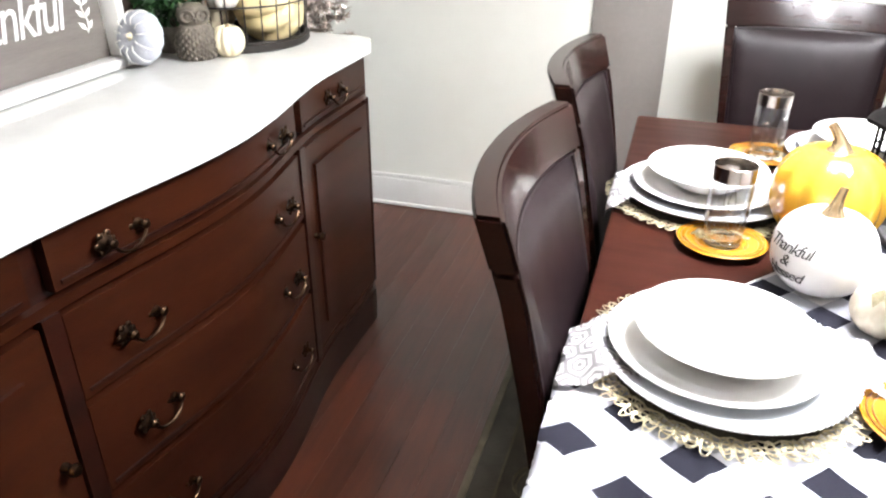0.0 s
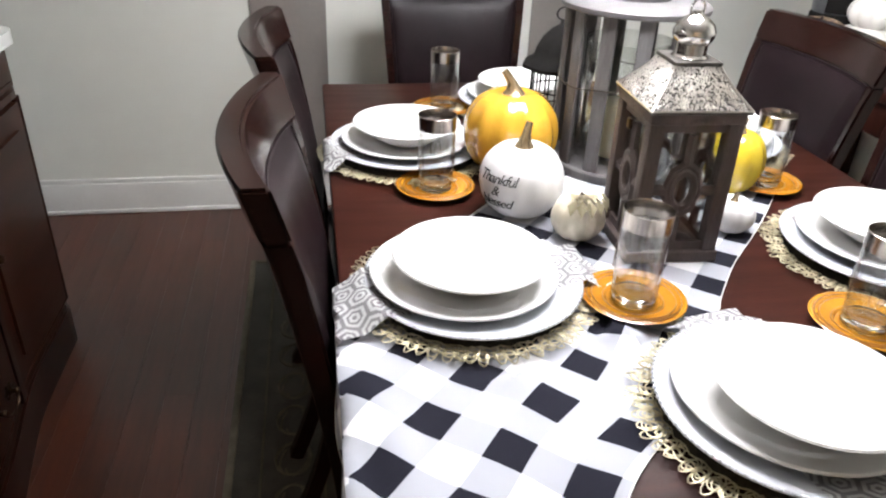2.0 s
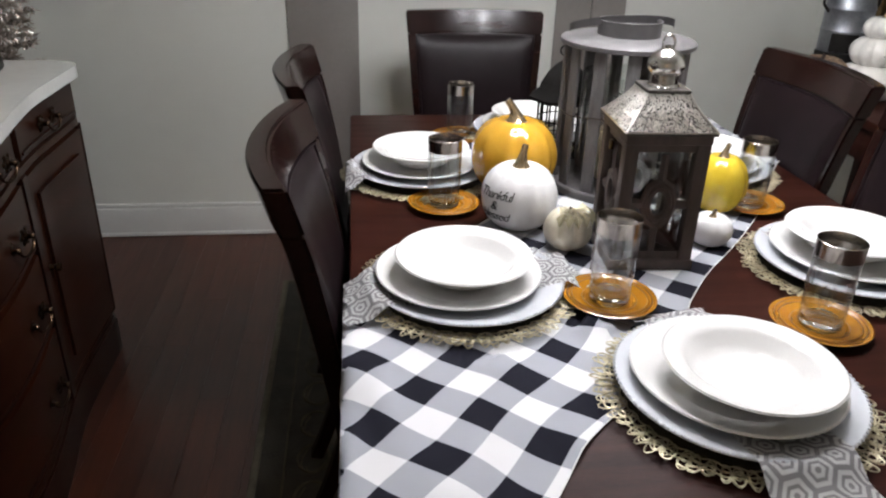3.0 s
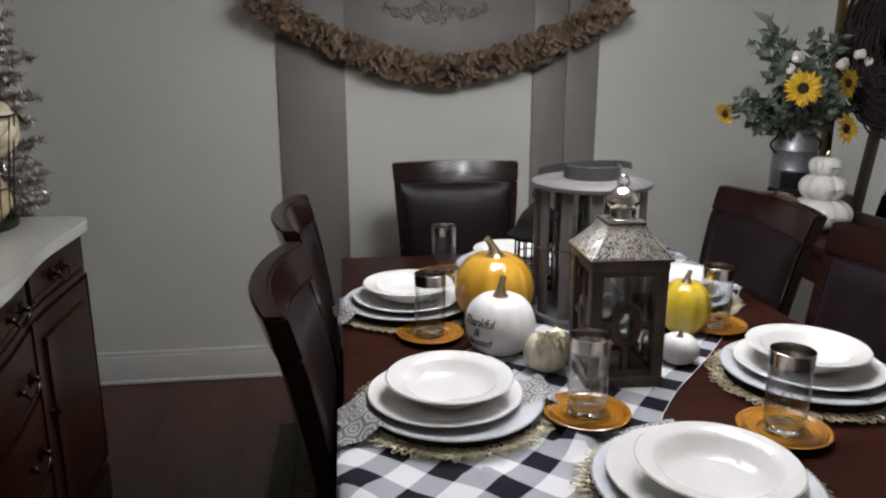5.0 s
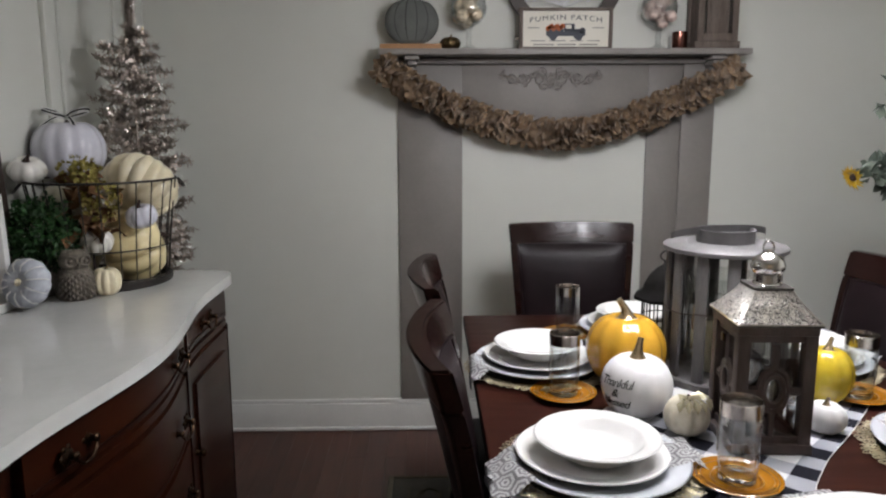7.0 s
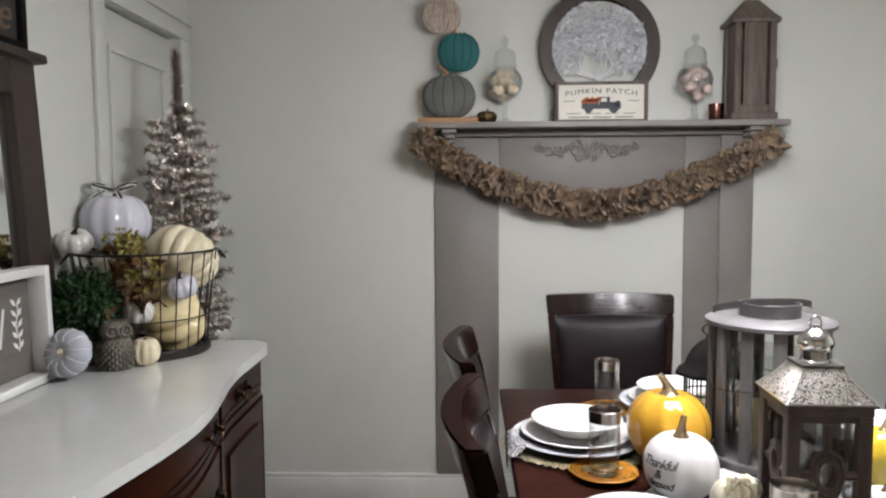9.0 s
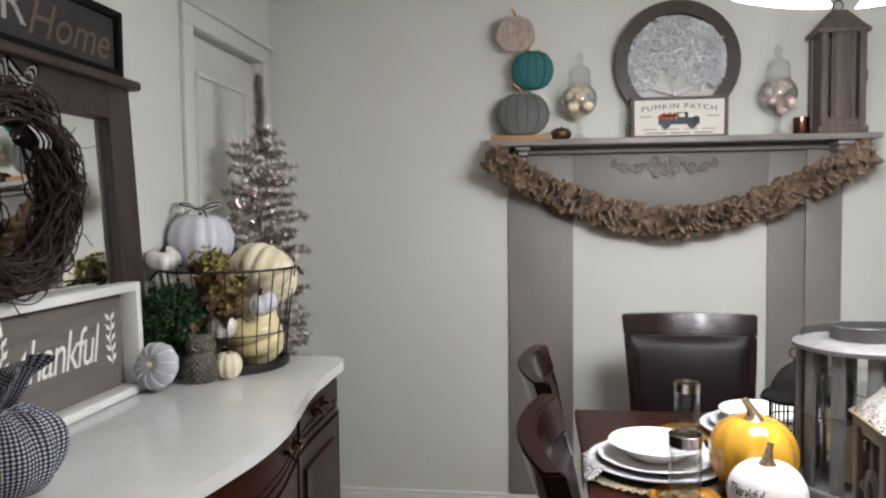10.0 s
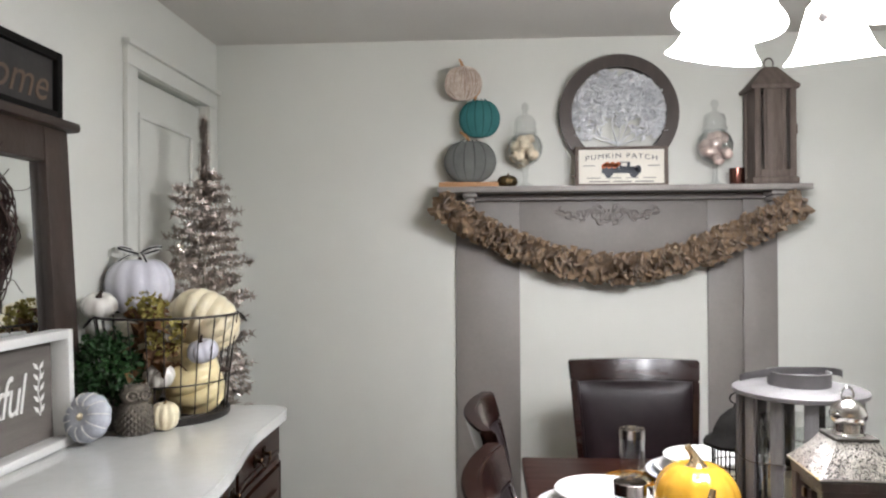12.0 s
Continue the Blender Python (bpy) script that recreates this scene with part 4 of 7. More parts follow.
bowl = single("soup_bowl", lt(bowl_profile, 64), M["china"], "white glazed china rimmed soup bowl", "bowl", group="soup bowls")
for k, (key, (x, y)) in enumerate(SETTINGS.items()):
    d1, d2 = OFFSETS.get(key, ((0, 0), (0, 0)))
    for ob, z, (dx, dy) in ((mat_thing, MZ + (0.008 if k in (0,) else 0.004), (0, 0)), (charger, MZ + 0.012, (0, 0)), (dinner, MZ + 0.0215, d1), (bowl, MZ + 0.0345, d2)):
        m = pose(x + dx, y + dy, z, 0, 0, 37 * k)
        if k == 0:
            ob.matrix_basis = m
        else:
            copy_thing(ob, m)


def napkin(x, y, ang, back, ahead, width, label, twist=0.0):
    """A folded cloth between charger and plate, its two ends hanging over the charger's rim."""
    bm = bmesh.new()
    nu, nv = 40, 10
    d, s = Vector((math.cos(radians(ang)), math.sin(radians(ang)))), Vector((-math.sin(radians(ang)), math.cos(radians(ang))))
    uvf = lambda i, j: (-back + (back + ahead) * i / nu, width * (j / nv - 0.5))  # noqa: E731

    def fn(i, j):
        u, v = uvf(i, j)
        w = v * (1 + 0.12 * abs(u) / 0.2) + twist * u
        p = Vector((x, y)) + d * u + s * w
        r = (p - Vector((x, y))).length
        rim = MZ + 0.031
        low = MZ + 0.0215
        if r < 0.118:
            z = low
        elif r < 0.160:
            z = low + (rim - low) * (r - 0.118) / 0.042
        else:
            k = min(1, (r - 0.160) / 0.035)
            z = rim + (MZ + 0.010 - rim) * k * k * (3 - 2 * k)
        z += 0.003 * math.sin(v * 55 + u * 20) * min(1, max(0, r - 0.13) * 20) + 0.0015
        q = drape((p.x, p.y), z)
        return q
    grid(bm, fn, nu, nv, uv=uvf)
    bmesh.ops.solidify(bm, geom=bm.faces[:], thickness=0.0022)
    return single("napkin", bm, M["napkin"], label, "napkin", group="napkins on the plates")


NL = "grey and white hexagon-print cotton napkin under a plate"
napkin(*SETTINGS["A"], 12, 0.225, 0.205, 0.120, NL)
napkin(*SETTINGS["B"], 14, 0.215, 0.15, 0.12, NL)
napkin(*SETTINGS["F"], 94, 0.235, 0.205, 0.112, NL)
napkin(*SETTINGS["E"], 115, 0.15, 0.15, 0.10, NL)
napkin(*SETTINGS["D"], 60, 0.15, 0.15, 0.10, NL)

# amber saucers and silver-rimmed tumblers
SAUCERS = ((0.057, 1.077), (-0.163, 1.511), (-0.066, 1.99), (0.501, 1.480), (0.369, 0.989))
saucer = thing("saucer", "amber pressed-glass saucer with ringed rim", "saucer", group="amber saucers")
part("body", lt([(0, 0.001), (0.040, 0.0), (0.045, 0.004), (0.058, 0.007), (0.074, 0.0125), (0.0755, 0.0145), (0.073, 0.0155), (0.069, 0.0138), (0.066, 0.0148), (0.062, 0.0124), (0.058, 0.0132), (0.046, 0.0085), (0.041, 0.0095), (0.038, 0.006), (0, 0.0055)], 48), M["amber"], saucer)
for r0, z0 in ((0.0435, 0.0088), (0.0600, 0.0130), (0.0675, 0.0145)):
    part("pressed_ring", tb([(r0 * math.cos(a), r0 * math.sin(a), z0) for a in [2 * math.pi * i / 40 for i in range(40)]], 0.0011, 4, closed=True), M["amberline"], saucer, "darker pressed ring")
tumbler = thing("tumbler", "tall clear glass tumbler with silver rim band", "glass", group="tumblers on saucers")
part("body", lt([(0.0325, 0.0), (0.0332, 0.003), (0.0335, 0.03), (0.035, 0.120), (0.0338, 0.120), (0.0322, 0.016), (0.0322, 0.0125)], 36), M["glass"], tumbler)
part("thick_base", lt([(0, 0.0005), (0.029, 0.0005), (0.0318, 0.003), (0.0318, 0.012), (0.027, 0.015), (0.012, 0.0125), (0, 0.012)], 30), M["thickglass"], tumbler, "thick clear glass base")
part("silver_band", lt([(0.0350, 0.120), (0.0354, 0.145), (0.0346, 0.1456), (0.0341, 0.1446), (0.0338, 0.120)], 36), M["tintband"], tumbler, "mirror-silver rim band")
for k in range(3):
    bm = bmesh.new()
    a0 = 2.1 * k
    pts = [(0.0356 * math.cos(a0 + 0.016 * i * 1.0 + 0.22 * math.sin(i * 0.45)), 0.0356 * math.sin(a0 + 0.016 * i + 0.22 * math.sin(i * 0.45)), 0.062 + 0.020 * math.cos(i * 0.45) + 0.0004 * i) for i in range(22)]
    tube(bm, pts, 0.0006, 4)
    part("scroll_print", bm, M["tintband"], tumbler, "silver scroll print")
for k, (x, y) in enumerate(SAUCERS):
    for ob, z in ((saucer, TZ + (0.0085 if k == 0 else 0.001)), (tumbler, TZ + (0.0145 if k == 0 else 0.007))):
        m = pose(x, y, z, 0, 0, 50 * k + 20)
        if k == 0:
            ob.matrix_basis = m
        else:
            copy_thing(ob, m)

# ---------- centrepiece ----------
CZ = TZ + 0.0035
pumpkin("yellow_pumpkin", "large glossy yellow ceramic pumpkin with gold stem", (0.0, 1.595, CZ), 0.096, 0.178, M["yellow"], M["gold"], 12, 0.09, 0.046, 0.0105, (-0.45, 0.1), group="centrepiece pumpkins", dimple=0.09)
pumpkin("yellow_pumpkin", "smaller glossy yellow ceramic pumpkin beside the lantern", (0.416, 1.462, CZ), 0.058, 0.132, M["lemon"], M["gold"], 10, 0.09, 0.03, 0.006, group="centrepiece pumpkins", dimple=0.09)
wp = pumpkin("white_pumpkin", "white ceramic pumpkin with black script and gold stem", (-0.027, 1.402, CZ), 0.076, 0.138, M["white"], M["gold"], 12, 0.04, 0.046, 0.0085, (0.15, 0.1), group="centrepiece pumpkins", dimple=0.09)
for i, (word, dz) in enumerate((("Thankful", 0.086), ("&", 0.064), ("blessed", 0.043))):
    t = text_bm(word, 0.026, 0.0004, shear=0.3, space=0.86)
    for v in t.verts:
        a = -math.pi / 2 - 0.90 + v.co.x / 0.075
        z = dz + v.co.z
        s = max(0.0, 1 - ((z - 0.069) / 0.080) ** 2) ** 0.5
        r = 0.0765 * s ** 0.85 + 0.0006 - v.co.y
        v.co = Vector((r * math.cos(a), r * math.sin(a), z))
    part("lettering", t, M["darklet"], wp, "black script lettering")
pumpkin("white_pumpkin", "small white ceramic pumpkin beside the lantern", (0.328, 1.298, CZ), 0.041, 0.066, M["white"], M["gold"], 8, 0.08, 0.018, 0.005, group="centrepiece pumpkins")
gp = pumpkin("ivory_pumpkin", "small ivory pumpkin with gilded leaf", (0.046, 1.298, CZ), 0.046, 0.082, M["ivory"], M["vine"], 9, 0.12, 0.015, 0.005, group="centrepiece pumpkins")
bm = bmesh.new()
for k in range(7):
    a = -2.3 + 0.36 * k
    d = Vector((math.cos(a), math.sin(a), 0.05))
    leaf_quad(bm, Vector((0.006 * math.cos(a), 0.006 * math.sin(a), 0.080)), d, Vector((0, 0, 1)), 0.034, 0.022, 0.25)
    leaf_quad(bm, Vector((0.032 * math.cos(a + 0.15), 0.032 * math.sin(a + 0.15), 0.081)), Vector((d.x, d.y, -1.1)), d, 0.030, 0.018, 0.25)
part("gilded_leaf", bm, M["goldmat"], gp, "gilded leaf")

# brown lantern with pierced silver roof
lan = thing("lantern", "brown wooden lantern with pierced silver roof and glass sides", "lantern", (0.175, 1.268, CZ), -3.0)
lan.scale = (0.785, 0.785, 0.98)
part("base", bx(-0.097, 0.097, -0.097, 0.097, 0, 0.020, bevel=0.003), M["lanternwood"], lan)
for sx in (-1, 1):
    for sy in (-1, 1):
        part("corner_post", bx(sx * 0.078 - 0.0145, sx * 0.078 + 0.0145, sy * 0.078 - 0.0145, sy * 0.078 + 0.0145, 0.020, 0.235, bevel=0.0015), M["lanternwood"], lan)
part("cornice", bx(-0.094, 0.094, -0.094, 0.094, 0.235, 0.252, bevel=0.003), M["lanternwood"], lan)
for k in range(4):
    m = pose(0, 0, 0, 0, 0, 90 * k)
    bm = bmesh.new()
    for z0, z1 in ((0.020, 0.034), (0.221, 0.235)):
        box(bm, -0.0640, 0.0640, -0.084, -0.076, z0, z1)
    ring = [(0.024 * math.cos(t), -0.080, 0.125 + 0.030 * math.sin(t)) for t in [2 * math.pi * i / 24 for i in range(24)]]
    tube(bm, ring, 0.0085, 6, closed=True)
    tube(bm, [(0.036 * math.cos(t), -0.080, 0.125 + 0.044 * math.sin(t)) for t in [2 * math.pi * i / 8 for i in range(8)]], 0.0075, 5, closed=True)
    for s in (-1, 1):
        tube(bm, [(0, -0.080, 0.125 + s * 0.044), (0, -0.080, 0.125 + s * 0.092)], 0.009, 5)
        tube(bm, [(s * 0.036, -0.080, 0.125), (s * 0.064, -0.080, 0.125)], 0.009, 5)
    bmesh.ops.transform(bm, matrix=m, verts=bm.verts)
    part("fretwork", bm, M["lanternwood"], lan)
    bm = bx(-0.0640, 0.0640, -0.0745, -0.0725, 0.034, 0.221)
    bmesh.ops.transform(bm, matrix=m, verts=bm.verts)
    part("glass_pane", bm, M["pane"], lan, "clear glass pane")
# roof: a bell-curved pyramid covered with a raised scroll net
bm = bmesh.new()


def roof_pt(side, s, t):
    """Point on one roof face: s across (-1..1), t up (0..1)."""
    w = 0.056 * (1 - t) ** 1.3 + 0.044
    p = Vector((s * w, -w, 0.256 + 0.060 * t))
    return Matrix.Rotation(math.pi / 2 * side, 3, "Z") @ p


for side in range(4):
    grid(bm, lambda i, j: roof_pt(side, i / 5 - 1, j / 8), 10, 8)
box(bm, -0.10, 0.10, -0.10, 0.10, 0.252, 0.257, bevel=0.0015)
box(bm, -0.047, 0.047, -0.047, 0.047, 0.313, 0.320, bevel=0.002)
bmesh.ops.remove_doubles(bm, verts=bm.verts, dist=0.0003)
part("roof", bm, M["silverdark"], lan, "pierced silver metal roof")
bm = bmesh.new()
rng = random.Random(3)
for side in range(4):
    for k in range(900):
        s, t = rng.uniform(-0.93, 0.93), rng.uniform(0.04, 0.95)
        a0, r = rng.uniform(0, 6), rng.uniform(0.016, 0.032)
        pts = [roof_pt(side, max(-0.98, min(0.98, s + r * (1 - 0.6 * i / 6) * math.cos(a0 + i * 0.9))), max(0.01, min(0.99, t + r * (1 - 0.6 * i / 6) * math.sin(a0 + i * 0.9)))) * 1.004 for i in range(7)]
        tube(bm, pts, 0.0008, 4)
    for q in (-1, 1):
        tube(bm, [roof_pt(side, q * 0.985, i / 10) * 1.004 for i in range(11)], 0.0016, 5)
    tube(bm, [roof_pt(side, i / 5 - 1, 0.015) * 1.003 for i in range(11)], 0.0018, 5)
part("scroll_net", bm, M["oldsilver"], lan, "raised silver scrollwork")
part("knob", lt([(0, 0.318), (0.033, 0.318), (0.035, 0.321), (0.030, 0.325), (0.030, 0.340), (0.034, 0.343), (0.039, 0.350), (0.040, 0.358), (0.035, 0.369), (0.022, 0.378), (0.010, 0.383), (0.008, 0.388), (0, 0.389)], 28), M["silver"], lan, "domed silver knob")
part("ring", tb([(0.013 * math.cos(t), 0.003, 0.390 + 0.014 * math.sin(t)) for t in [2 * math.pi * i / 20 for i in range(20)]], 0.0022, 6, closed=True), M["silver"], lan, "silver hanging ring")
part("clasp", bx(-0.100, -0.093, -0.008, 0.008, 0.205, 0.222, bevel=0.002), M["brass"], lan)

# tall round slatted lantern
tall = thing("lantern", "tall round grey slatted lantern with metal lid", "lantern", (0.237, 1.625, CZ), 10)
part("base", lt([(0, 0), (0.138, 0), (0.140, 0.003), (0.140, 0.016), (0.137, 0.019), (0, 0.019)], 40), M["greywood"], tall)
for k in range(12):
    a = 30 * k + 8
    bm = bx(-0.0135, 0.0135, -0.132, -0.124, 0.019, 0.318, bevel=0.0015)
    bmesh.ops.rotate(bm, cent=(0, 0, 0), matrix=Matrix.Rotation(radians(a), 3, "Z"), verts=bm.verts)
    part("slat", bm, M["greywood"], tall)
part("inner_glass", lt([(0.085, 0.020), (0.085, 0.26), (0.0835, 0.26), (0.0835, 0.020)], 32), M["pane"], tall, "clear glass cylinder")
part("candle", lt([(0, 0.0192), (0.038, 0.0192), (0.039, 0.02), (0.039, 0.13), (0.033, 0.134), (0, 0.131)], 24), M["cream"], tall, "cream pillar candle")
part("lid", lt([(0.0, 0.318), (0.139, 0.318), (0.142, 0.320), (0.142, 0.328), (0.139, 0.331), (0.08, 0.338), (0, 0.338)], 40), M["greylid"], tall)
part("lid_collar", lt([(0.066, 0.338), (0.067, 0.365), (0.068, 0.368), (0.064, 0.368), (0.0625, 0.352), (0, 0.350)], 36), M["greylid"], tall)
hoop = [(-0.125 * math.cos(t), 0.03 - 0.035 * math.sin(t), 0.342 + 0.020 * math.sin(t)) for t in [math.pi * i / 18 for i in range(19)]]
bm = bmesh.new()
grid(bm, lambda i, j: Vector(hoop[i]) + Vector((0, 0, 0.016 * j)), 18, 1)
bmesh.ops.solidify(bm, geom=bm.faces[:], thickness=0.004)
part("bail", bm, M["greylid"], tall, "flat grey carrying hoop")
tw = thing("twine", "gold twine tied round the slatted lantern", "twine", (0.237, 1.625, CZ + 0.18))
part("loop", tb([(0.1345 * math.cos(t), 0.1345 * math.sin(t), 0.004 * math.sin(5 * t)) for t in [2 * math.pi * i / 48 for i in range(48)]], 0.0013, 5, closed=True), M["shadegold"], tw)
for s in (-1, 1):
    part("tail", tb([(-0.03 + 0.012 * s * i / 5, -0.134 - 0.006 * math.sin(i), -0.018 * i) for i in range(6)], 0.0012, 5), M["shadegold"], tw)

# small black wire lantern
bl = thing("lantern", "small black iron lantern with wire sides and domed roof", "lantern", (0.168, 1.83, CZ))
bl.scale = (1.3, 1.3, 1.0)
part("base", lt([(0, 0), (0.052, 0), (0.052, 0.008), (0, 0.010)], 8), M["black"], bl)
for k in range(16):
    a = 2 * math.pi * k / 16
    part("bar", tb([(0.047 * math.cos(a), 0.047 * math.sin(a), 0.008), (0.047 * math.cos(a), 0.047 * math.sin(a), 0.150)], 0.0016, 5), M["black"], bl)
for z in (0.05, 0.10):
    part("hoop", tb([(0.047 * math.cos(t), 0.047 * math.sin(t), z) for t in [2 * math.pi * i / 24 for i in range(24)]], 0.0016, 5, closed=True), M["black"], bl)
part("roof", lt([(0, 0.150), (0.066, 0.148), (0.067, 0.156), (0.050, 0.170), (0.046, 0.190), (0.036, 0.212), (0.020, 0.232), (0.008, 0.242), (0.006, 0.250), (0, 0.254)], 8), M["black"], bl)
part("ring", tb([(0.014 * math.cos(t), 0, 0.266 + 0.014 * math.sin(t)) for t in [2 * math.pi * i / 16 for i in range(16)]], 0.0018, 5, closed=True), M["black"], bl)

# ---------- chandelier ----------
ch = thing("chandelier", "brushed nickel chandelier with lit white bell shades", "chandelier", (CHAN.x, CHAN.y, ZC))
part("canopy", lt([(0, 0), (0.065, 0), (0.065, -0.012), (0.04, -0.028), (0.012, -0.034), (0, -0.034)], 24), M["nickel"], ch)
DZ0 = CHAN.z - ZC
part("rod", lt([(0, -0.03), (0.008, -0.03), (0.008, DZ0 + 0.2), (0.022, DZ0 + 0.17), (0.03, DZ0 + 0.12), (0.018, DZ0 + 0.06), (0.012, DZ0 + 0.03), (0, DZ0 + 0.02)], 16), M["nickel"], ch)
for a in CHAN_ANGLES:
    d = Vector((math.cos(radians(a)), math.sin(radians(a)), 0))
    pts = [d * (0.02 + (CHAN_R - 0.02) * t) + Vector((0, 0, DZ0 + 0.10 + 0.075 * math.sin(math.pi * t * 0.95) + 0.035 * t)) for t in [i / 10 for i in range(11)]]
    part("arm", tb(pts, 0.006, 8), M["nickel"], ch)
    m = Matrix.Translation(d * CHAN_R + Vector((0, 0, DZ0))) @ Matrix.Rotation(radians(14), 4, d.cross(Vector((0, 0, 1)))) 
    sh = part("shade", lt([(0.020, 0.142), (0.034, 0.139), (0.050, 0.122), (0.060, 0.092), (0.070, 0.058), (0.086, 0.022), (0.104, 0.0), (0.101, 0.0), (0.083, 0.024), (0.067, 0.060), (0.057, 0.092), (0.047, 0.120), (0.020, 0.135)], 28, m), M["opal"], ch, "lit frosted white bell shade")
    part("socket", lt([(0, 0.162), (0.02, 0.159), (0.022, 0.136), (0, 0.134)], 12, m), M["nickel"], ch)

# ---------- mantel shelf ----------
SZ = 1.676


st = thing("pumpkin_stack", "stacked wooden pumpkin cut-outs in grey, teal and twine", "ornament", (-0.53, YN - 0.085, SZ))
part("base", bx(-0.135, 0.115, -0.038, 0.038, 0, 0.024, bevel=0.003), M["pinewood"], st, "raw pine block")


def chunk(name, cx, z0, r, h, skin, label, gm, ribs, tilt=0):
    bm = pumpkin_bm(r, h, ribs, 0.05, dimple=0.05, nu=64)
    for v in bm.verts:
        v.co.y *= 0.32
    bmesh.ops.rotate(bm, cent=(0, 0, h / 2), matrix=Matrix.Rotation(radians(tilt), 3, "Y"), verts=bm.verts)
    bmesh.ops.translate(bm, vec=(cx, 0, z0), verts=bm.verts)
    p = part(name, bm, skin, st, label)
    if gm:
        for q in (-0.62, -0.22, 0.2, 0.6):
            pts = []
            for i in range(13):
                b = math.pi * (0.1 + 0.8 * i / 12)
                s = math.sin(b) ** 0.85
                pts.append((cx + q * r * s * 0.985, -0.32 * r * s * (1 - q * q) ** 0.5 * 0.985, z0 + h / 2 * (1 - math.cos(b))))
            part("groove_line", tb(pts, 0.0024, 5), gm, st)
    return p


chunk("grey_pumpkin", -0.005, 0.024, 0.112, 0.185, M["greypaint"], "grey chalk-painted pumpkin", M["groove"], 7)
chunk("teal_pumpkin", 0.036, 0.214, 0.088, 0.165, M["teal"], "teal chalk-painted pumpkin", M["tealgroove"], 7)
chunk("twine_pumpkin", -0.032, 0.372, 0.080, 0.145, M["wicker"], "whitewashed twine-wrapped pumpkin", None, 8)
bm = bmesh.new()
rng = random.Random(4)
for k in range(46):
    q = rng.uniform(-0.95, 0.95)
    q2 = q + rng.uniform(-0.35, 0.35)
    pts = []
    for i in range(11):
        b = math.pi * (0.06 + 0.88 * i / 10)
        s = math.sin(b) ** 0.85
        qq = max(-0.97, min(0.97, q + (q2 - q) * i / 10))
        pts.append((-0.032 + qq * 0.080 * s, -0.33 * 0.080 * s * (1 - qq * qq) ** 0.5 - 0.001, 0.372 + 0.0725 * (1 - math.cos(b))))
    tube(bm, pts, 0.0019, 4)
part("twine_wrap", bm, M["twinewhite"], st, "wound pale twine", kind="stuff")
for x, z, l in ((-0.012, 0.200, (-1.2, 0)), (0.016, 0.372, (0.8, 0)), (-0.034, 0.508, (-0.5, 0))):
    part("stem", tb([(x + l[0] * 0.03 * (i / 5) ** 2, 0, z + 0.04 * i / 5) for i in range(6)], 0.007, 7, taper=lambda t: 1.2 - 0.5 * t), M["pinewood"], st, "twisted raffia stem")

pumpkin("gold_pumpkin", "tiny antique gold metal pumpkin on the mantel", (-0.378, YN - 0.10, SZ), 0.043, 0.056, M["antiq"], M["antiq"], 10, 0.14, 0.018, 0.004)


def jar(x, label, ball_label, seed, ballm):
    y = YN - 0.085
    j = thing("apothecary_jar", label, "jar", (x, y, SZ), group="apothecary jars")
    G = M["glass"]
    part("foot", lt([(0, 0.0), (0.043, 0.0), (0.045, 0.004), (0.030, 0.010), (0.012, 0.022), (0.009, 0.040), (0.014, 0.052), (0.009, 0.064), (0.012, 0.082), (0.020, 0.092), (0, 0.0925)], 28), G, j, "clear glass stem foot")
    part("body", lt([(0.0, 0.094), (0.022, 0.096), (0.050, 0.112), (0.070, 0.142), (0.074, 0.172), (0.066, 0.200), (0.050, 0.220), (0.044, 0.226), (0.047, 0.231), (0.0455, 0.231), (0.042, 0.226), (0.048, 0.219), (0.064, 0.199), (0.072, 0.172), (0.068, 0.143), (0.048, 0.114), (0.02, 0.098), (0, 0.0965)], 32), M["jarglass"], j, "clear glass bulb")
    part("lid", lt([(0.050, 0.232), (0.050, 0.240), (0.044, 0.248), (0.046, 0.272), (0.040, 0.292), (0.022, 0.304), (0.010, 0.310), (0.008, 0.322), (0.016, 0.334), (0.014, 0.348), (0.006, 0.358), (0, 0.360)], 32), M["jarglass"], j, "clear glass domed lid with finial")
    rng = random.Random(seed)
    spots = [(0.0, 0.0, 0.118)] + [(0.038 * math.cos(a), 0.038 * math.sin(a), 0.140) for a in (0.3, 1.6, 2.8, 4.1, 5.3)] + [(0.036 * math.cos(a), 0.036 * math.sin(a), 0.176) for a in (0.9, 2.2, 3.5, 4.8)] + [(0, 0, 0.165)] + [(0.022 * math.cos(a), 0.022 * math.sin(a), 0.205) for a in (0.2, 2.3, 4.4)]
    for a, b, c in spots:
        pumpkin("mini_pumpkin", ball_label, (x + a * 1.05, y + b * 1.05, SZ + c - 0.018), 0.0255, 0.042, ballm, M["vine"], 8, 0.1, 0.004, 0.002, tilt=(rng.uniform(-50, 50), rng.uniform(-50, 50), rng.uniform(0, 90)), group="filling of the jar", seed=seed)


jar(-0.302, "clear glass apothecary jar with cream mini pumpkins", "cream mini pumpkin inside a glass jar", 1, M["jarcream"])
jar(0.478, "clear glass apothecary jar with pale mini pumpkins", "pale pink mini pumpkin inside a glass jar", 2, M["pinkskin"])

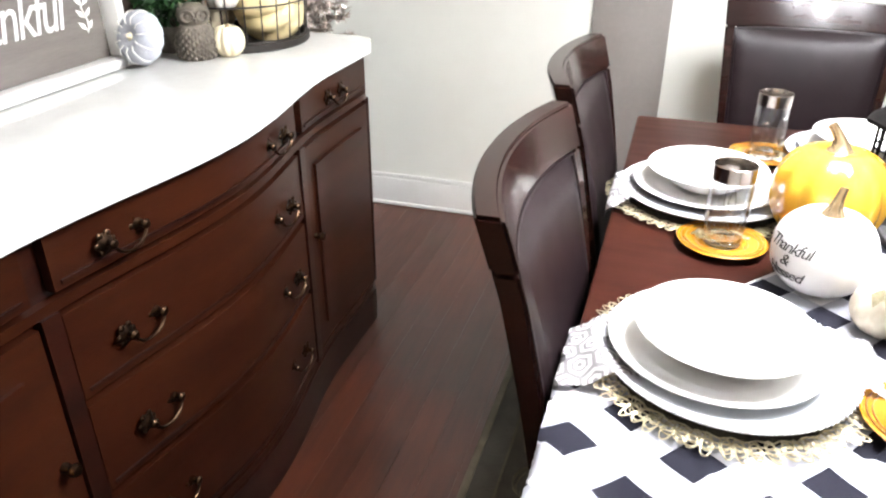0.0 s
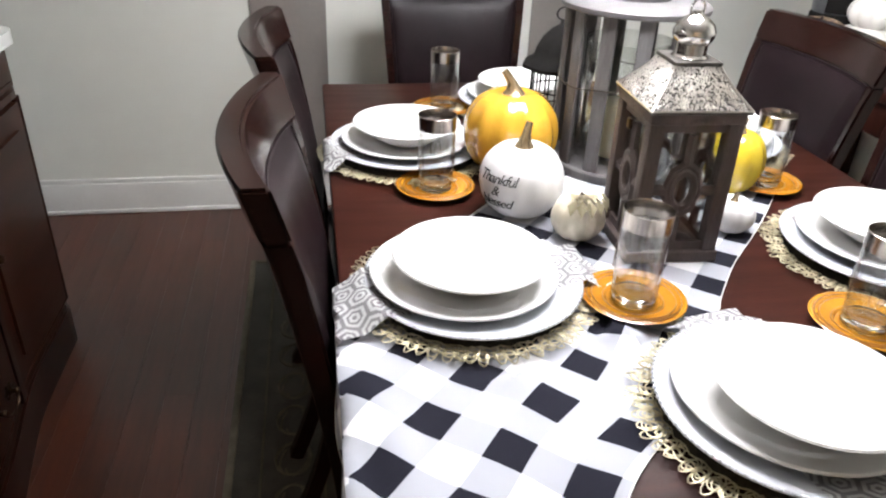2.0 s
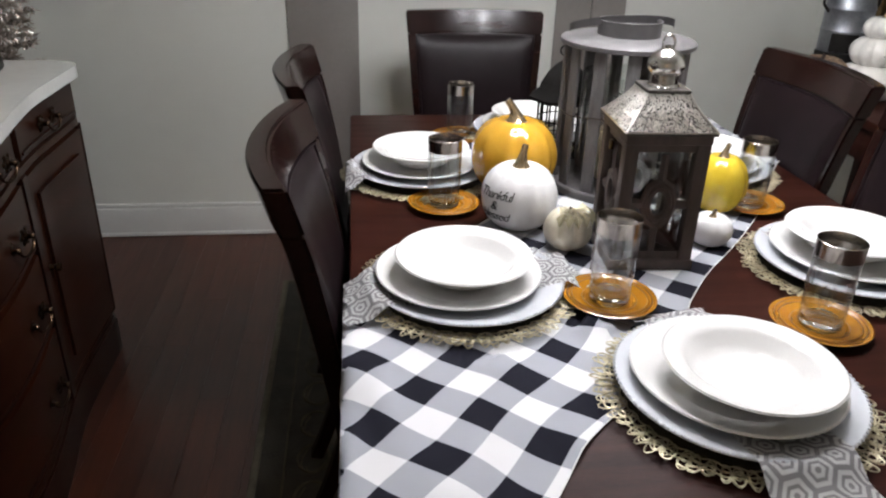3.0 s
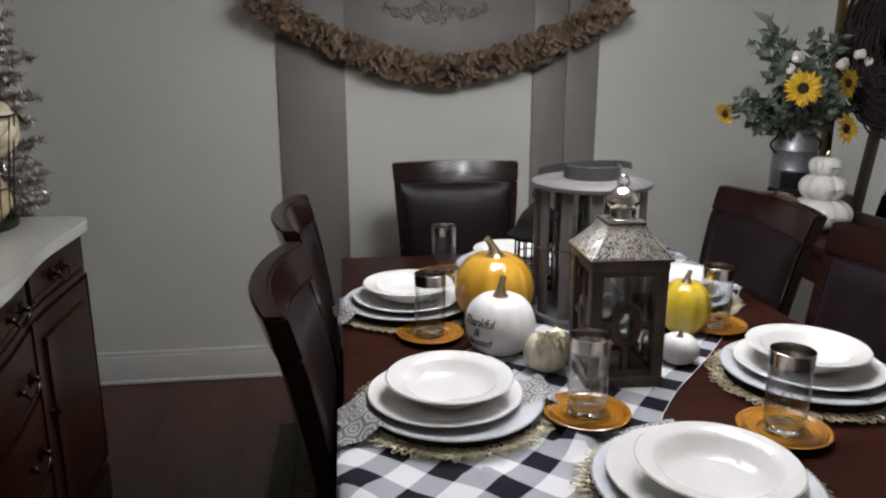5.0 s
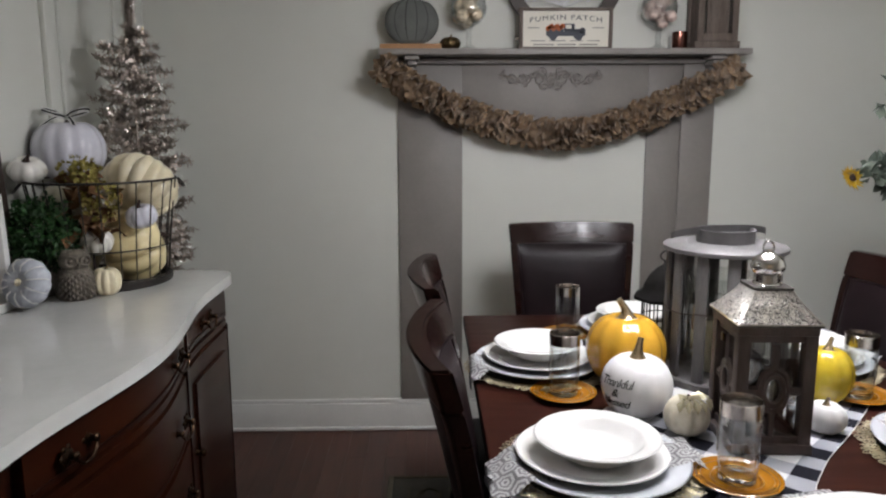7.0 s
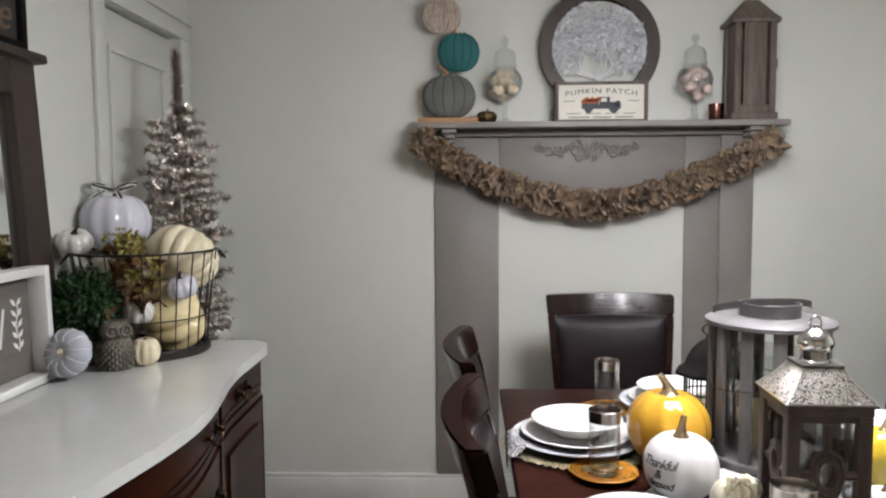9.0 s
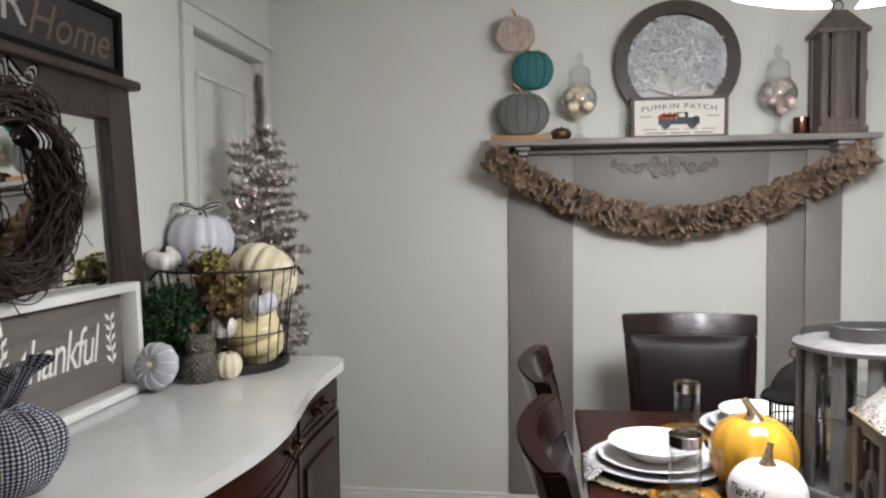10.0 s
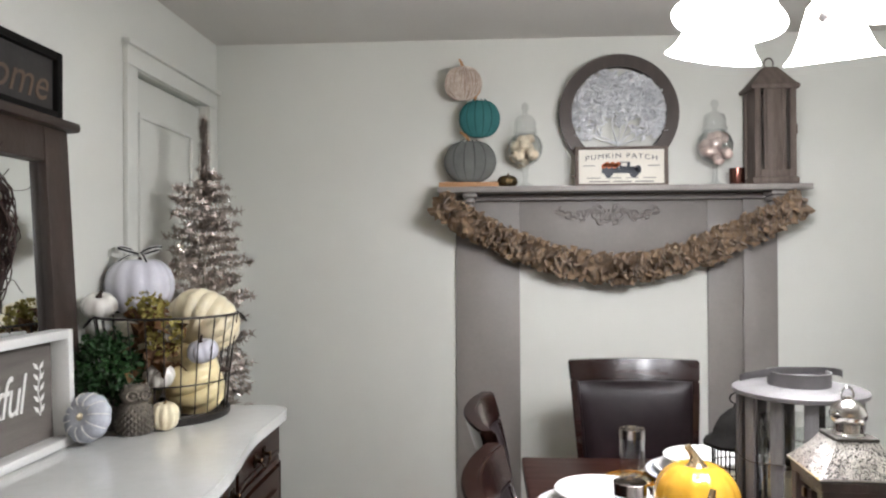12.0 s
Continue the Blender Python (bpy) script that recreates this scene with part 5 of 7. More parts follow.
# round tree-of-life art in a dark ring
art = thing("tree_wall_art", "round dark-framed silver metal tree art", "wall art", (0.092, YN - 0.045, SZ))
AR, AC = 0.250, 0.312
bm = bmesh.new()
seg = 64
prof = [(AR, -0.018), (AR, 0.018), (AR - 0.052, 0.018), (AR - 0.052, -0.018)]
grid(bm, lambda i, j: (prof[j % 4][0] * math.cos(2 * math.pi * i / seg), prof[j % 4][1], AC + prof[j % 4][0] * math.sin(2 * math.pi * i / seg)), seg, 4, wrap_u=True)
bmesh.ops.bisect_plane(bm, geom=bm.verts[:] + bm.edges[:] + bm.faces[:], plane_co=(0, 0, 0.001), plane_no=(0, 0, -1), clear_outer=True)
bmesh.ops.remove_doubles(bm, verts=bm.verts, dist=0.0002)
bmesh.ops.holes_fill(bm, edges=bm.edges[:])
part("ring_frame", bm, M["mirrorwood"], art, "dark brown wooden ring")
rng = random.Random(12)
twigs, leaves = bmesh.new(), bmesh.new()


def branch(p, d, length, r, depth):
    pts = [p]
    for i in range(5):
        d = (d + Vector((rng.uniform(-0.25, 0.25), 0, rng.uniform(-0.15, 0.2)))).normalized()
        q = pts[-1] + d * length / 5
        if (q - Vector((0, 0, AC))).length > AR - 0.058:
            break
        pts.append(q)
    if len(pts) < 2:
        return
    tube(twigs, pts, r, 5, taper=lambda t: 1 - 0.4 * t)
    if depth > 1:
        for q in [v for v in pts[1:] if v.z > 0.215]:
            for k in range(2 if depth > 2 else 1):
                g = rnd_dir(rng)
                g.y *= 0.35
                if (q + g * 0.03 - Vector((0, 0, AC))).length < AR - 0.05:
                    leaf_quad(leaves, q, g, Vector((rng.uniform(-0.5, 0.5), -1, rng.uniform(-0.5, 0.5))), rng.uniform(0.022, 0.036), 0.019, 0.35)
    if depth < 5:
        for k in range(3 if depth < 3 else 2):
            a = rng.uniform(-0.95, 0.95)
            nd = Vector((d.x * math.cos(a) - d.z * math.sin(a), 0, d.x * math.sin(a) + d.z * math.cos(a)))
            branch(pts[-1 if k == 0 else rng.randrange(len(pts) // 2, len(pts))], nd, length * 0.78, r * 0.66, depth + 1)


tube(twigs, [(0.004 * math.sin(i), 0, 0.05 + 0.028 * i) for i in range(6)], 0.0065, 7, taper=lambda t: 1.8 - 0.9 * t)
for a in (-1.25, -0.8, -0.4, 0.0, 0.4, 0.8, 1.25):
    branch(Vector((0, 0, 0.18)), Vector((math.sin(a), 0, math.cos(a))), 0.104, 0.0036, 1)
part("branchwork", twigs, M["pewter"], art, "silver metal trunk and branches")
part("leaves", leaves, M["pewter"], art, "silver metal leaves")
part("ground_bar", bx(-0.20, 0.20, -0.004, 0.004, 0.045, 0.056, bevel=0.002), M["silver"], art)

# framed farm sign
sg = thing("farm_sign", "framed cream sign with a dark truck of pumpkins", "sign", (0.093, YN - 0.098, SZ))
sg.scale.x = 0.945
part("board", bx(-0.19, 0.19, -0.004, 0.004, 0.004, 0.160), M["paper"], sg)
for a in ((-0.202, -0.186, 0, 0.166), (0.186, 0.202, 0, 0.166)):
    part("frame_bar", bx(a[0], a[1], -0.012, 0.008, a[2], a[3], bevel=0.002), M["oldwood"], sg)
for z in (0, 0.154):
    part("frame_bar", bx(-0.186, 0.186, -0.012, 0.008, z, z + 0.012, bevel=0.002), M["oldwood"], sg)
t = text_bm("PUMKIN PATCH", 0.029, 0.0005, space=1.2)
w = max(v.co.x for v in t.verts)
for v in t.verts:
    v.co.x *= 0.155 / w
    v.co.z += 0.128 - 0.012 * (v.co.x / 0.155) ** 2
    v.co.y -= 0.0048
part("heading", t, M["truck"], sg, "dark block lettering")
bm = bmesh.new()
box(bm, -0.085, 0.085, -0.0055, -0.0042, 0.055, 0.072, bevel=0.0005)
box(bm, -0.085, -0.01, -0.0055, -0.0042, 0.072, 0.082)
box(bm, -0.008, 0.038, -0.0055, -0.0042, 0.072, 0.103, bevel=0.0005)
box(bm, 0.038, 0.083, -0.0055, -0.0042, 0.072, 0.083, bevel=0.0005)
for x in (-0.055, 0.055):
    lathe(bm, [(0, -0.0008), (0.016, -0.0008), (0.016, 0.0008), (0, 0.0008)], 18, pose(x, -0.0055, 0.053, 90, 0, 0))
for x, r in ((-0.055, 0.021), (0.055, 0.022)):
    lathe(bm, [(0, -0.0006), (r, -0.0006), (r, 0.0006), (0, 0.0006)], 20, pose(x, -0.0051, 0.060, 90, 0, 0))
lathe(bm, [(0, -0.0006), (0.014, -0.0006), (0.014, 0.0006), (0, 0.0006)], 18, pose(0.072, -0.0051, 0.074, 90, 0, 0))
part("truck_picture", bm, M["truck"], sg, "dark blue-black printed truck")
part("truck_window", bx(-0.001, 0.024, -0.0062, -0.0054, 0.084, 0.099), M["paper"], sg)
bm = bmesh.new()
for k in range(9):
    lathe(bm, [(0, -0.0005), (0.0095, -0.0005), (0.0095, 0.0005), (0, 0.0005)], 12, pose(-0.078 + 0.008 * k, -0.0062, 0.084 + 0.005 * (k % 3), 90, 0, 0))
part("pumpkin_load", bm, M["orange"], sg, "orange printed pumpkins")
bm = bmesh.new()
for z, spans in ((0.034, ((-0.15, -0.09), (-0.07, 0.0), (0.02, 0.075), (0.095, 0.15))), (0.018, ((-0.14, -0.05), (-0.035, 0.045), (0.06, 0.14))), (0.085, ((-0.165, -0.115), (0.115, 0.165)))):
    for a, b in spans:
        box(bm, a, b, -0.0052, -0.0042, z, z + (0.006 if z < 0.02 else 0.004))
part("small_print", bm, M["greylet"], sg, kind="stuff")

cup = thing("votive_cup", "small shiny copper metal votive cup", "candle holder", (0.563, YN - 0.10, SZ))
part("body", lt([(0, 0), (0.030, 0), (0.031, 0.002), (0.031, 0.070), (0.0295, 0.070), (0.029, 0.006), (0, 0.005)], 24), M["copper"], cup)
part("candle", lt([(0, 0.0055), (0.027, 0.0055), (0.027, 0.035), (0, 0.034)], 16), M["cream"], cup)

# weathered house-shaped lantern
wl = thing("lantern", "tall weathered wooden house lantern with peaked roof", "lantern", (0.695, YN - 0.105, SZ))
wl.scale = (0.84, 0.95, 1.0)
part("base", bx(-0.110, 0.110, -0.066, 0.09, 0, 0.028, bevel=0.005), M["oldwood"], wl)
for sx in (-1, 1):
    for y in (-0.05, 0.075):
        part("corner_post", bx(sx * 0.083 - 0.014, sx * 0.083 + 0.014, y - 0.014, y + 0.014, 0.028, 0.385, bevel=0.002), M["oldwood"], wl)
for y in (-0.05, 0.075):
    part("glass_pane", bx(-0.069, 0.069, y - 0.001, y + 0.001, 0.058, 0.385), M["pane"], wl, "dusty glass pane")
    part("rail", bx(-0.069, 0.069, y - 0.010, y + 0.010, 0.028, 0.058, bevel=0.002), M["oldwood"], wl)
for sx in (-1, 1):
    part("side_panel", bx(sx * 0.083 - 0.003, sx * 0.083 + 0.003, -0.036, 0.061, 0.028, 0.385), M["oldwood"], wl)
    part("door_stile", bx(sx * 0.045 - 0.008, sx * 0.045 + 0.008, -0.058, -0.052, 0.058, 0.385, bevel=0.002), M["oldwood"], wl)
part("back_panel", bx(-0.069, 0.069, 0.055, 0.061, 0.028, 0.385), M["oldwood"], wl)
part("door_panel", bx(-0.036, 0.036, -0.057, -0.053, 0.058, 0.385, bevel=0.001), M["oldwood"], wl, "weathered wooden door panel")
bm = bmesh.new()
rings = []
for w, d, z in ((0.112, 0.08, 0.385), (0.114, 0.082, 0.398), (0.094, 0.066, 0.415), (0.062, 0.044, 0.45), (0.040, 0.03, 0.472), (0.03, 0.022, 0.482)):
    rings.append([bm.verts.new((sx * w, 0.012 + sy * d, z)) for sx, sy in ((-1, -1), (1, -1), (1, 1), (-1, 1))])
for a, b in zip(rings, rings[1:]):
    for i in range(4):
        bm.faces.new((a[i], a[(i + 1) % 4], b[(i + 1) % 4], b[i]))
bm.faces.new(rings[0][::-1])
bm.faces.new(rings[-1])
part("roof", bm, M["oldwood"], wl)
part("ring", tb([(0.022 * math.cos(t), 0.012, 0.500 + 0.022 * math.sin(t)) for t in [2 * math.pi * i / 20 for i in range(20)]], 0.003, 6, closed=True), M["brass"], wl)
part("latch", bx(0.098, 0.106, -0.055, -0.045, 0.20, 0.24, bevel=0.002), M["brass"], wl)

# burlap swag
def swag(t):
    """Centre line of the garland from the left end of the shelf to the right."""
    x = -0.655 + 1.455 * t
    s = abs(2 * t - 1)
    z = 1.332 + 0.270 * s ** 1.75
    return Vector((x, YN - 0.085 - 0.085 * max(0.0, s - 0.75) * 4, z))


ga = thing("burlap_garland", "ruffled brown burlap garland swagged below the mantel shelf", "garland", (0.075, YN - 0.1, 1.64))
o = ga.location
part("cord", tb([swag(i / 50) for i in range(51)], 0.006, 6), M["burlap"], ga, at=o)
rng = random.Random(21)
bm = bmesh.new()
for k in range(190):
    t = min(1, max(0, (k + rng.uniform(-0.3, 0.3)) / 189))
    c = swag(t)
    tan = (swag(min(1, t + 0.01)) - swag(max(0, t - 0.01))).normalized()
    tan = (tan + rnd_dir(rng) * 0.28).normalized()
    e1 = tan.orthogonal().normalized()
    e2 = tan.cross(e1)
    R = rng.uniform(0.044, 0.064)
    n1, n2, p1, p2, p3 = rng.choice((5, 6, 7)), rng.choice((10, 11, 13)), rng.uniform(0, 6), rng.uniform(0, 6), rng.uniform(0, 6)
    cup = rng.uniform(-0.020, 0.020)

    def frill(i, j):
        a, q = 2 * math.pi * i / 60, j / 4
        rr = 0.006 + R * q * (1 + 0.12 * math.sin(2 * a + p3) + 0.04 * math.sin(n2 * a + p2))
        rad = e1 * math.cos(a) + e2 * math.sin(a)
        off = q * (0.009 * math.sin(n1 * a + p1) + 0.004 * math.sin(n2 * a + p2)) + cup * q * q
        v = c + rad * rr + tan * off
        v.y = min(v.y, YN - 0.024)
        return v

    grid(bm, frill, 60, 4, wrap_u=True)
part("ruffle", bm, M["burlap"], ga, at=o, kind="stuff")

# ---------- sideboard ----------
SBY0, SBY1, SBM = 0.49, 2.18, 1.335
SBZ = 0.93


def front_x(y, back=0.0):
    """Bowed, serpentine front line of the top."""
    f = 0.5 * (1 + math.cos(math.pi * min(1, abs(y - 1.375) / 0.50)))
    return -1.076 + 0.056 * f - back


def plan_bm(y0, y1, z0, z1, back, xb=-1.612, n=48, soft=0.0):
    """A slab whose front follows the bow."""
    bm = bmesh.new()
    pts = [(xb, y0), (xb, y1)]
    ys = [y1 + (y0 - y1) * i / n for i in range(n + 1)]
    for y in ys:
        e = min(y - y0, y1 - y)
        cut = 0.0
        if soft and e < soft:
            cut = soft - math.sqrt(max(0, soft * soft - (soft - e) ** 2))
        pts.append((front_x(y, back) - cut, y))
    lo = [bm.verts.new((x, y, z0)) for x, y in pts]
    hi = [bm.verts.new((x, y, z1)) for x, y in pts]
    bm.faces.new(lo[::-1])
    bm.faces.new(hi)
    for i in range(len(pts)):
        j = (i + 1) % len(pts)
        bm.faces.new((lo[i], lo[j], hi[j], hi[i]))
    return bm


def bow_panel(y0, y1, z0, z1, proud, th=0.018, n=14, back=0.03):
    bm = bmesh.new()
    a = grid(bm, lambda i, j: (front_x(y0 + (y1 - y0) * i / n, back) + proud, y0 + (y1 - y0) * i / n, z0 + (z1 - z0) * j / 2), n, 2)
    b = grid(bm, lambda i, j: (front_x(y0 + (y1 - y0) * i / n, back) + proud - th, y0 + (y1 - y0) * i / n, z0 + (z1 - z0) * j / 2), n, 2)
    for i in range(n):
        for j in (0, 2):
            bm.faces.new((a[i][j], a[i + 1][j], b[i + 1][j], b[i][j]))
    for j in range(2):
        for i in (0, n):
            bm.faces.new((a[i][j], a[i][j + 1], b[i][j + 1], b[i][j]))
    bmesh.ops.bevel(bm, geom=[e for e in bm.edges if e.calc_face_angle(0) > 1.0], offset=0.003, segments=2, affect="EDGES")
    return bm


sb = thing("sideboard", "bow-fronted mahogany sideboard with drawers and bail pulls", "sideboard", (-1.36, SBM, 0))
o = sb.location
MH, MD = M["mahogany"], M["mahogany_d"]
part("carcass", plan_bm(SBY0 + 0.02, SBY1 - 0.02, 0.10, SBZ - 0.032, 0.045), MD, sb, at=o)
part("plinth", plan_bm(SBY0 + 0.005, SBY1 - 0.005, 0.0, 0.115, 0.026, soft=0.02), MD, sb, at=o)
part("plinth_moulding", plan_bm(SBY0 + 0.012, SBY1 - 0.012, 0.115, 0.135, 0.034, soft=0.02), MH, sb, at=o)
part("waist_moulding", plan_bm(SBY0 + 0.012, SBY1 - 0.012, 0.760, 0.778, 0.028, soft=0.015), MH, sb, at=o)

def pull(parent, y, z, back=0.03, proud=0.006):
    x = front_x(y, back) + proud
    bm = bmesh.new()
    for s in (-1, 1):
        lathe(bm, [(0, 0), (0.016, 0), (0.017, 0.002), (0.012, 0.005), (0.006, 0.007), (0.006, 0.014), (0.009, 0.018), (0.006, 0.022), (0, 0.023)], 12, pose(x - 0.001, y + s * 0.038, z, 0, 90, 0))
        for q in range(6):
            a = math.pi * q / 3
            lathe(bm, [(0, 0), (0.006, 0), (0.0065, 0.002), (0.004, 0.004), (0, 0.0045)], 8, pose(x - 0.001, y + s * 0.038 + 0.016 * math.cos(a), z + 0.016 * math.sin(a), 0, 90, 0))
    tube(bm, [(x + 0.016 + 0.004 * math.sin(math.pi * i / 10), y + 0.038 * math.cos(math.pi * i / 10), z - 0.026 * math.sin(math.pi * i / 10)) for i in range(11)], 0.0032, 6)
    return part("bail_pull", bm, M["brass"], parent, "aged bronze bail pull", at=o)


C0, C1 = 0.965, 1.705
for y0, y1, z0, z1, ys in (
    (C0 + 0.012, C1 - 0.012, 0.790, 0.888, (C0 + 0.14, C1 - 0.14)),
    (C0 + 0.012, C1 - 0.012, 0.585, 0.748, (C0 + 0.14, C1 - 0.14)),
    (C0 + 0.012, C1 - 0.012, 0.380, 0.568, (C0 + 0.14, C1 - 0.14)),
    (C0 + 0.012, C1 - 0.012, 0.155, 0.363, (C0 + 0.14, C1 - 0.14)),
    (C1 + 0.03, SBY1 - 0.05, 0.790, 0.888, ((C1 + SBY1 - 0.02) / 2,)),
    (SBY0 + 0.05, C0 - 0.03, 0.790, 0.888, ((C0 + SBY0 + 0.02) / 2,)),
):
    dr = part("drawer", bow_panel(y0, y1, z0, z1, 0.004), MH, sb, at=o)
    part("cockbeading", bow_panel(y0 + 0.012, y1 - 0.012, z0 + 0.010, z0 + 0.016, 0.0075, th=0.006), MD, dr, at=o)
    for y in ys:
        pull(dr, y, (z0 + z1) / 2 - 0.006)
for y0, y1, ky in ((C1 + 0.03, SBY1 - 0.05, C1 + 0.055), (SBY0 + 0.05, C0 - 0.03, C0 - 0.055)):
    d = part("door", bow_panel(y0, y1, 0.155, 0.748, 0.004), MH, sb, at=o)
    part("raised_panel", bow_panel(y0 + 0.05, y1 - 0.05, 0.215, 0.69, 0.012, th=0.010), MH, d, at=o)
    part("knob", lt([(0, 0), (0.010, 0), (0.006, 0.012), (0.012, 0.02), (0.010, 0.028), (0, 0.03)], 12, pose(front_x(ky, 0.03) + 0.003, ky, 0.50, 0, 90, 0)), M["brass"], d, "aged bronze knob", at=o)
for y in (C0 - 0.009, C1 + 0.009):
    part("stile", bow_panel(y - 0.016, y + 0.016, 0.135, 0.76, 0.008, n=3), MD, sb, at=o)
for y in (SBY1 - 0.036, SBY0 + 0.036):
    bm = bmesh.new()
    for k in range(3):
        tube(bm, [(front_x(y, 0.035), y - 0.010 + 0.010 * k, 0.14), (front_x(y, 0.035), y - 0.010 + 0.010 * k, 0.758)], 0.006, 8)
    part("fluted_corner", bm, MD, sb, at=o)
top = plan_bm(SBY0, SBY1, SBZ - 0.032, SBZ, 0.0, xb=-1.624, soft=0.07, n=120)
bmesh.ops.bevel(top, geom=[e for e in top.edges if e.calc_face_angle(0) > 1.0 and abs(e.verts[0].co.z - e.verts[1].co.z) < 0.001], offset=0.008, segments=3, affect="EDGES")
part("worktop", top, M["marble"], sb, "glossy white stone-look top", at=o)

# ---------- on the sideboard: mirror, sign, wreath ----------
MY1 = 1.835
MY0 = 0.93
MX = -1.562
MLEAN = Matrix.Rotation(radians(-3.2), 4, "Y")
mi = thing("mirror", "large walnut-framed mirror with shelf cornice on the sideboard", "mirror", (MX, (MY0 + MY1) / 2, SBZ))
o = mi.location
MT = 1.735
part("glass", bx(MX - 0.022, MX - 0.012, MY0 + 0.09, MY1 - 0.09, SBZ + 0.10, 1.665), M["mirror"], mi, "silvered mirror glass", at=o)
part("backing", bx(MX - 0.045, MX - 0.024, MY0 + 0.02, MY1 - 0.02, SBZ + 0.01, MT), M["mirrorwood"], mi, at=o)
for a in (MY0, MY1 - 0.105):
    part("stile", bx(MX - 0.02, MX + 0.012, a, a + 0.105, SBZ, MT, bevel=0.004), M["mirrorwood"], mi, at=o)
for z0, z1 in ((SBZ, SBZ + 0.12), (1.645, MT)):
    part("rail", bx(MX - 0.02, MX + 0.010, MY0 + 0.105, MY1 - 0.105, z0, z1, bevel=0.003), M["mirrorwood"], mi, at=o)
part("cornice", bx(MX - 0.045, MX + 0.035, MY0 - 0.03, MY1 + 0.03, MT, MT + 0.026, bevel=0.008), M["mirrorwood"], mi, at=o)

mi.matrix_basis = Matrix.Translation(o) @ MLEAN

HX = MX - 0.047
hs = thing("home_sign", "charcoal board sign in a black frame on the mirror", "sign", (HX, 1.42, MT + 0.025))
o = hs.location
HZ0, HZ1, HY0, HY1 = MT + 0.025, MT + 0.025 + 0.180, 0.98, 1.815
part("board", bx(HX - 0.012, HX - 0.002, HY0 + 0.01, HY1 - 0.01, HZ0 + 0.01, HZ1 - 0.01), M["signboard"], hs, at=o)
for a in ((HY0, HY0 + 0.022, HZ0, HZ1), (HY1 - 0.022, HY1, HZ0, HZ1), (HY0 + 0.022, HY1 - 0.022, HZ0, HZ0 + 0.022), (HY0 + 0.022, HY1 - 0.022, HZ1 - 0.022, HZ1)):
    part("frame_bar", bx(HX - 0.014, HX + 0.014, *a, bevel=0.003), M["black"], hs, at=o)


def wall_text(body, size, y, z, x, material, parent, org, shear=0.0, space=1.0, align="CENTER", lean=0.0, width=None):
    t = text_bm(body, size, 0.0008, align, shear, space)
    if width:
        w = max(v.co.x for v in t.verts) - min(v.co.x for v in t.verts)
        for v in t.verts:
            v.co.x *= width / w
    bmesh.ops.rotate(t, cent=(0, 0, 0), matrix=Matrix.Rotation(math.pi / 2, 3, "Z"), verts=t.verts)
    if lean:
        bmesh.ops.rotate(t, cent=(0, 0, 0), matrix=Matrix.Rotation(lean, 3, "Y"), verts=t.verts)
    bmesh.ops.translate(t, vec=(x, y, z), verts=t.verts)
    return part("lettering", t, material, parent, at=org)


wall_text("OUR", 0.135, 1.295, HZ0 + 0.098, HX - 0.0012, M["faintlet"], hs, o, width=0.30)
wall_text("Home", 0.125, 1.605, HZ0 + 0.082, HX - 0.0012, M["tanlet"], hs, o, shear=0.35, width=0.32)

# thankful sign, a boxed board leaning against the mirror
TY_0, TY_1 = 0.865, 1.70
LEAN = radians(1.5)
th_s = thing("thankful_sign", "grey-washed wooden sign in a deep white frame, leaning", "sign", (-1.536, 1.28, SBZ + 0.002))
th_s.matrix_basis = Matrix.Translation((-1.536, 1.28, SBZ + 0.002)) @ Matrix.Rotation(-LEAN, 4, "Y")
h0, h1 = 1.28 - TY_0, TY_1 - 1.28
SH = 0.285
part("board", bx(-0.012, -0.004, -h0 + 0.01, h1 - 0.01, 0.008, SH - 0.008), M["greyboard"], th_s)
for a in ((-h0, -h0 + 0.022, 0, SH), (h1 - 0.022, h1, 0, SH), (-h0 + 0.022, h1 - 0.022, 0, 0.022), (-h0 + 0.022, h1 - 0.022, SH - 0.022, SH)):
    part("frame_bar", bx(-0.014, 0.042, *a, bevel=0.003), M["trim"], th_s, "white-painted frame bar")
t = text_bm("thankful", 0.132, 0.0008, shear=0.32, space=0.9)
wx0, wx1 = min(v.co.x for v in t.verts), max(v.co.x for v in t.verts)
for v in t.verts:
    v.co.x = (v.co.x - wx0) / (wx1 - wx0) * 0.285 + 0.015
bmesh.ops.rotate(t, cent=(0, 0, 0), matrix=Matrix.Rotation(math.pi / 2, 3, "Z"), verts=t.verts)
bmesh.ops.translate(t, vec=(-0.003, 0, 0.144), verts=t.verts)
part("lettering", t, M["whitelet"], th_s, "white painted script")
for s, yc in ((1, 0.345), (-1, -0.035)):
    bm = bmesh.new()
    tube(bm, [(-0.003, yc + 0.006 * math.sin(i), 0.085 + 0.013 * i) for i in range(10)], 0.0016, 5)
    for k in range(5):
        for q in (-1, 1):
            leaf_quad(bm, Vector((-0.003, yc, 0.09 + 0.026 * k)), Vector((0, q * 0.8, 0.75)), Vector((1, 0, 0)), 0.030, 0.012, 0.05)
    part("leaf_sprig", bm, M["whitelet"], th_s, "white painted leaf sprig")

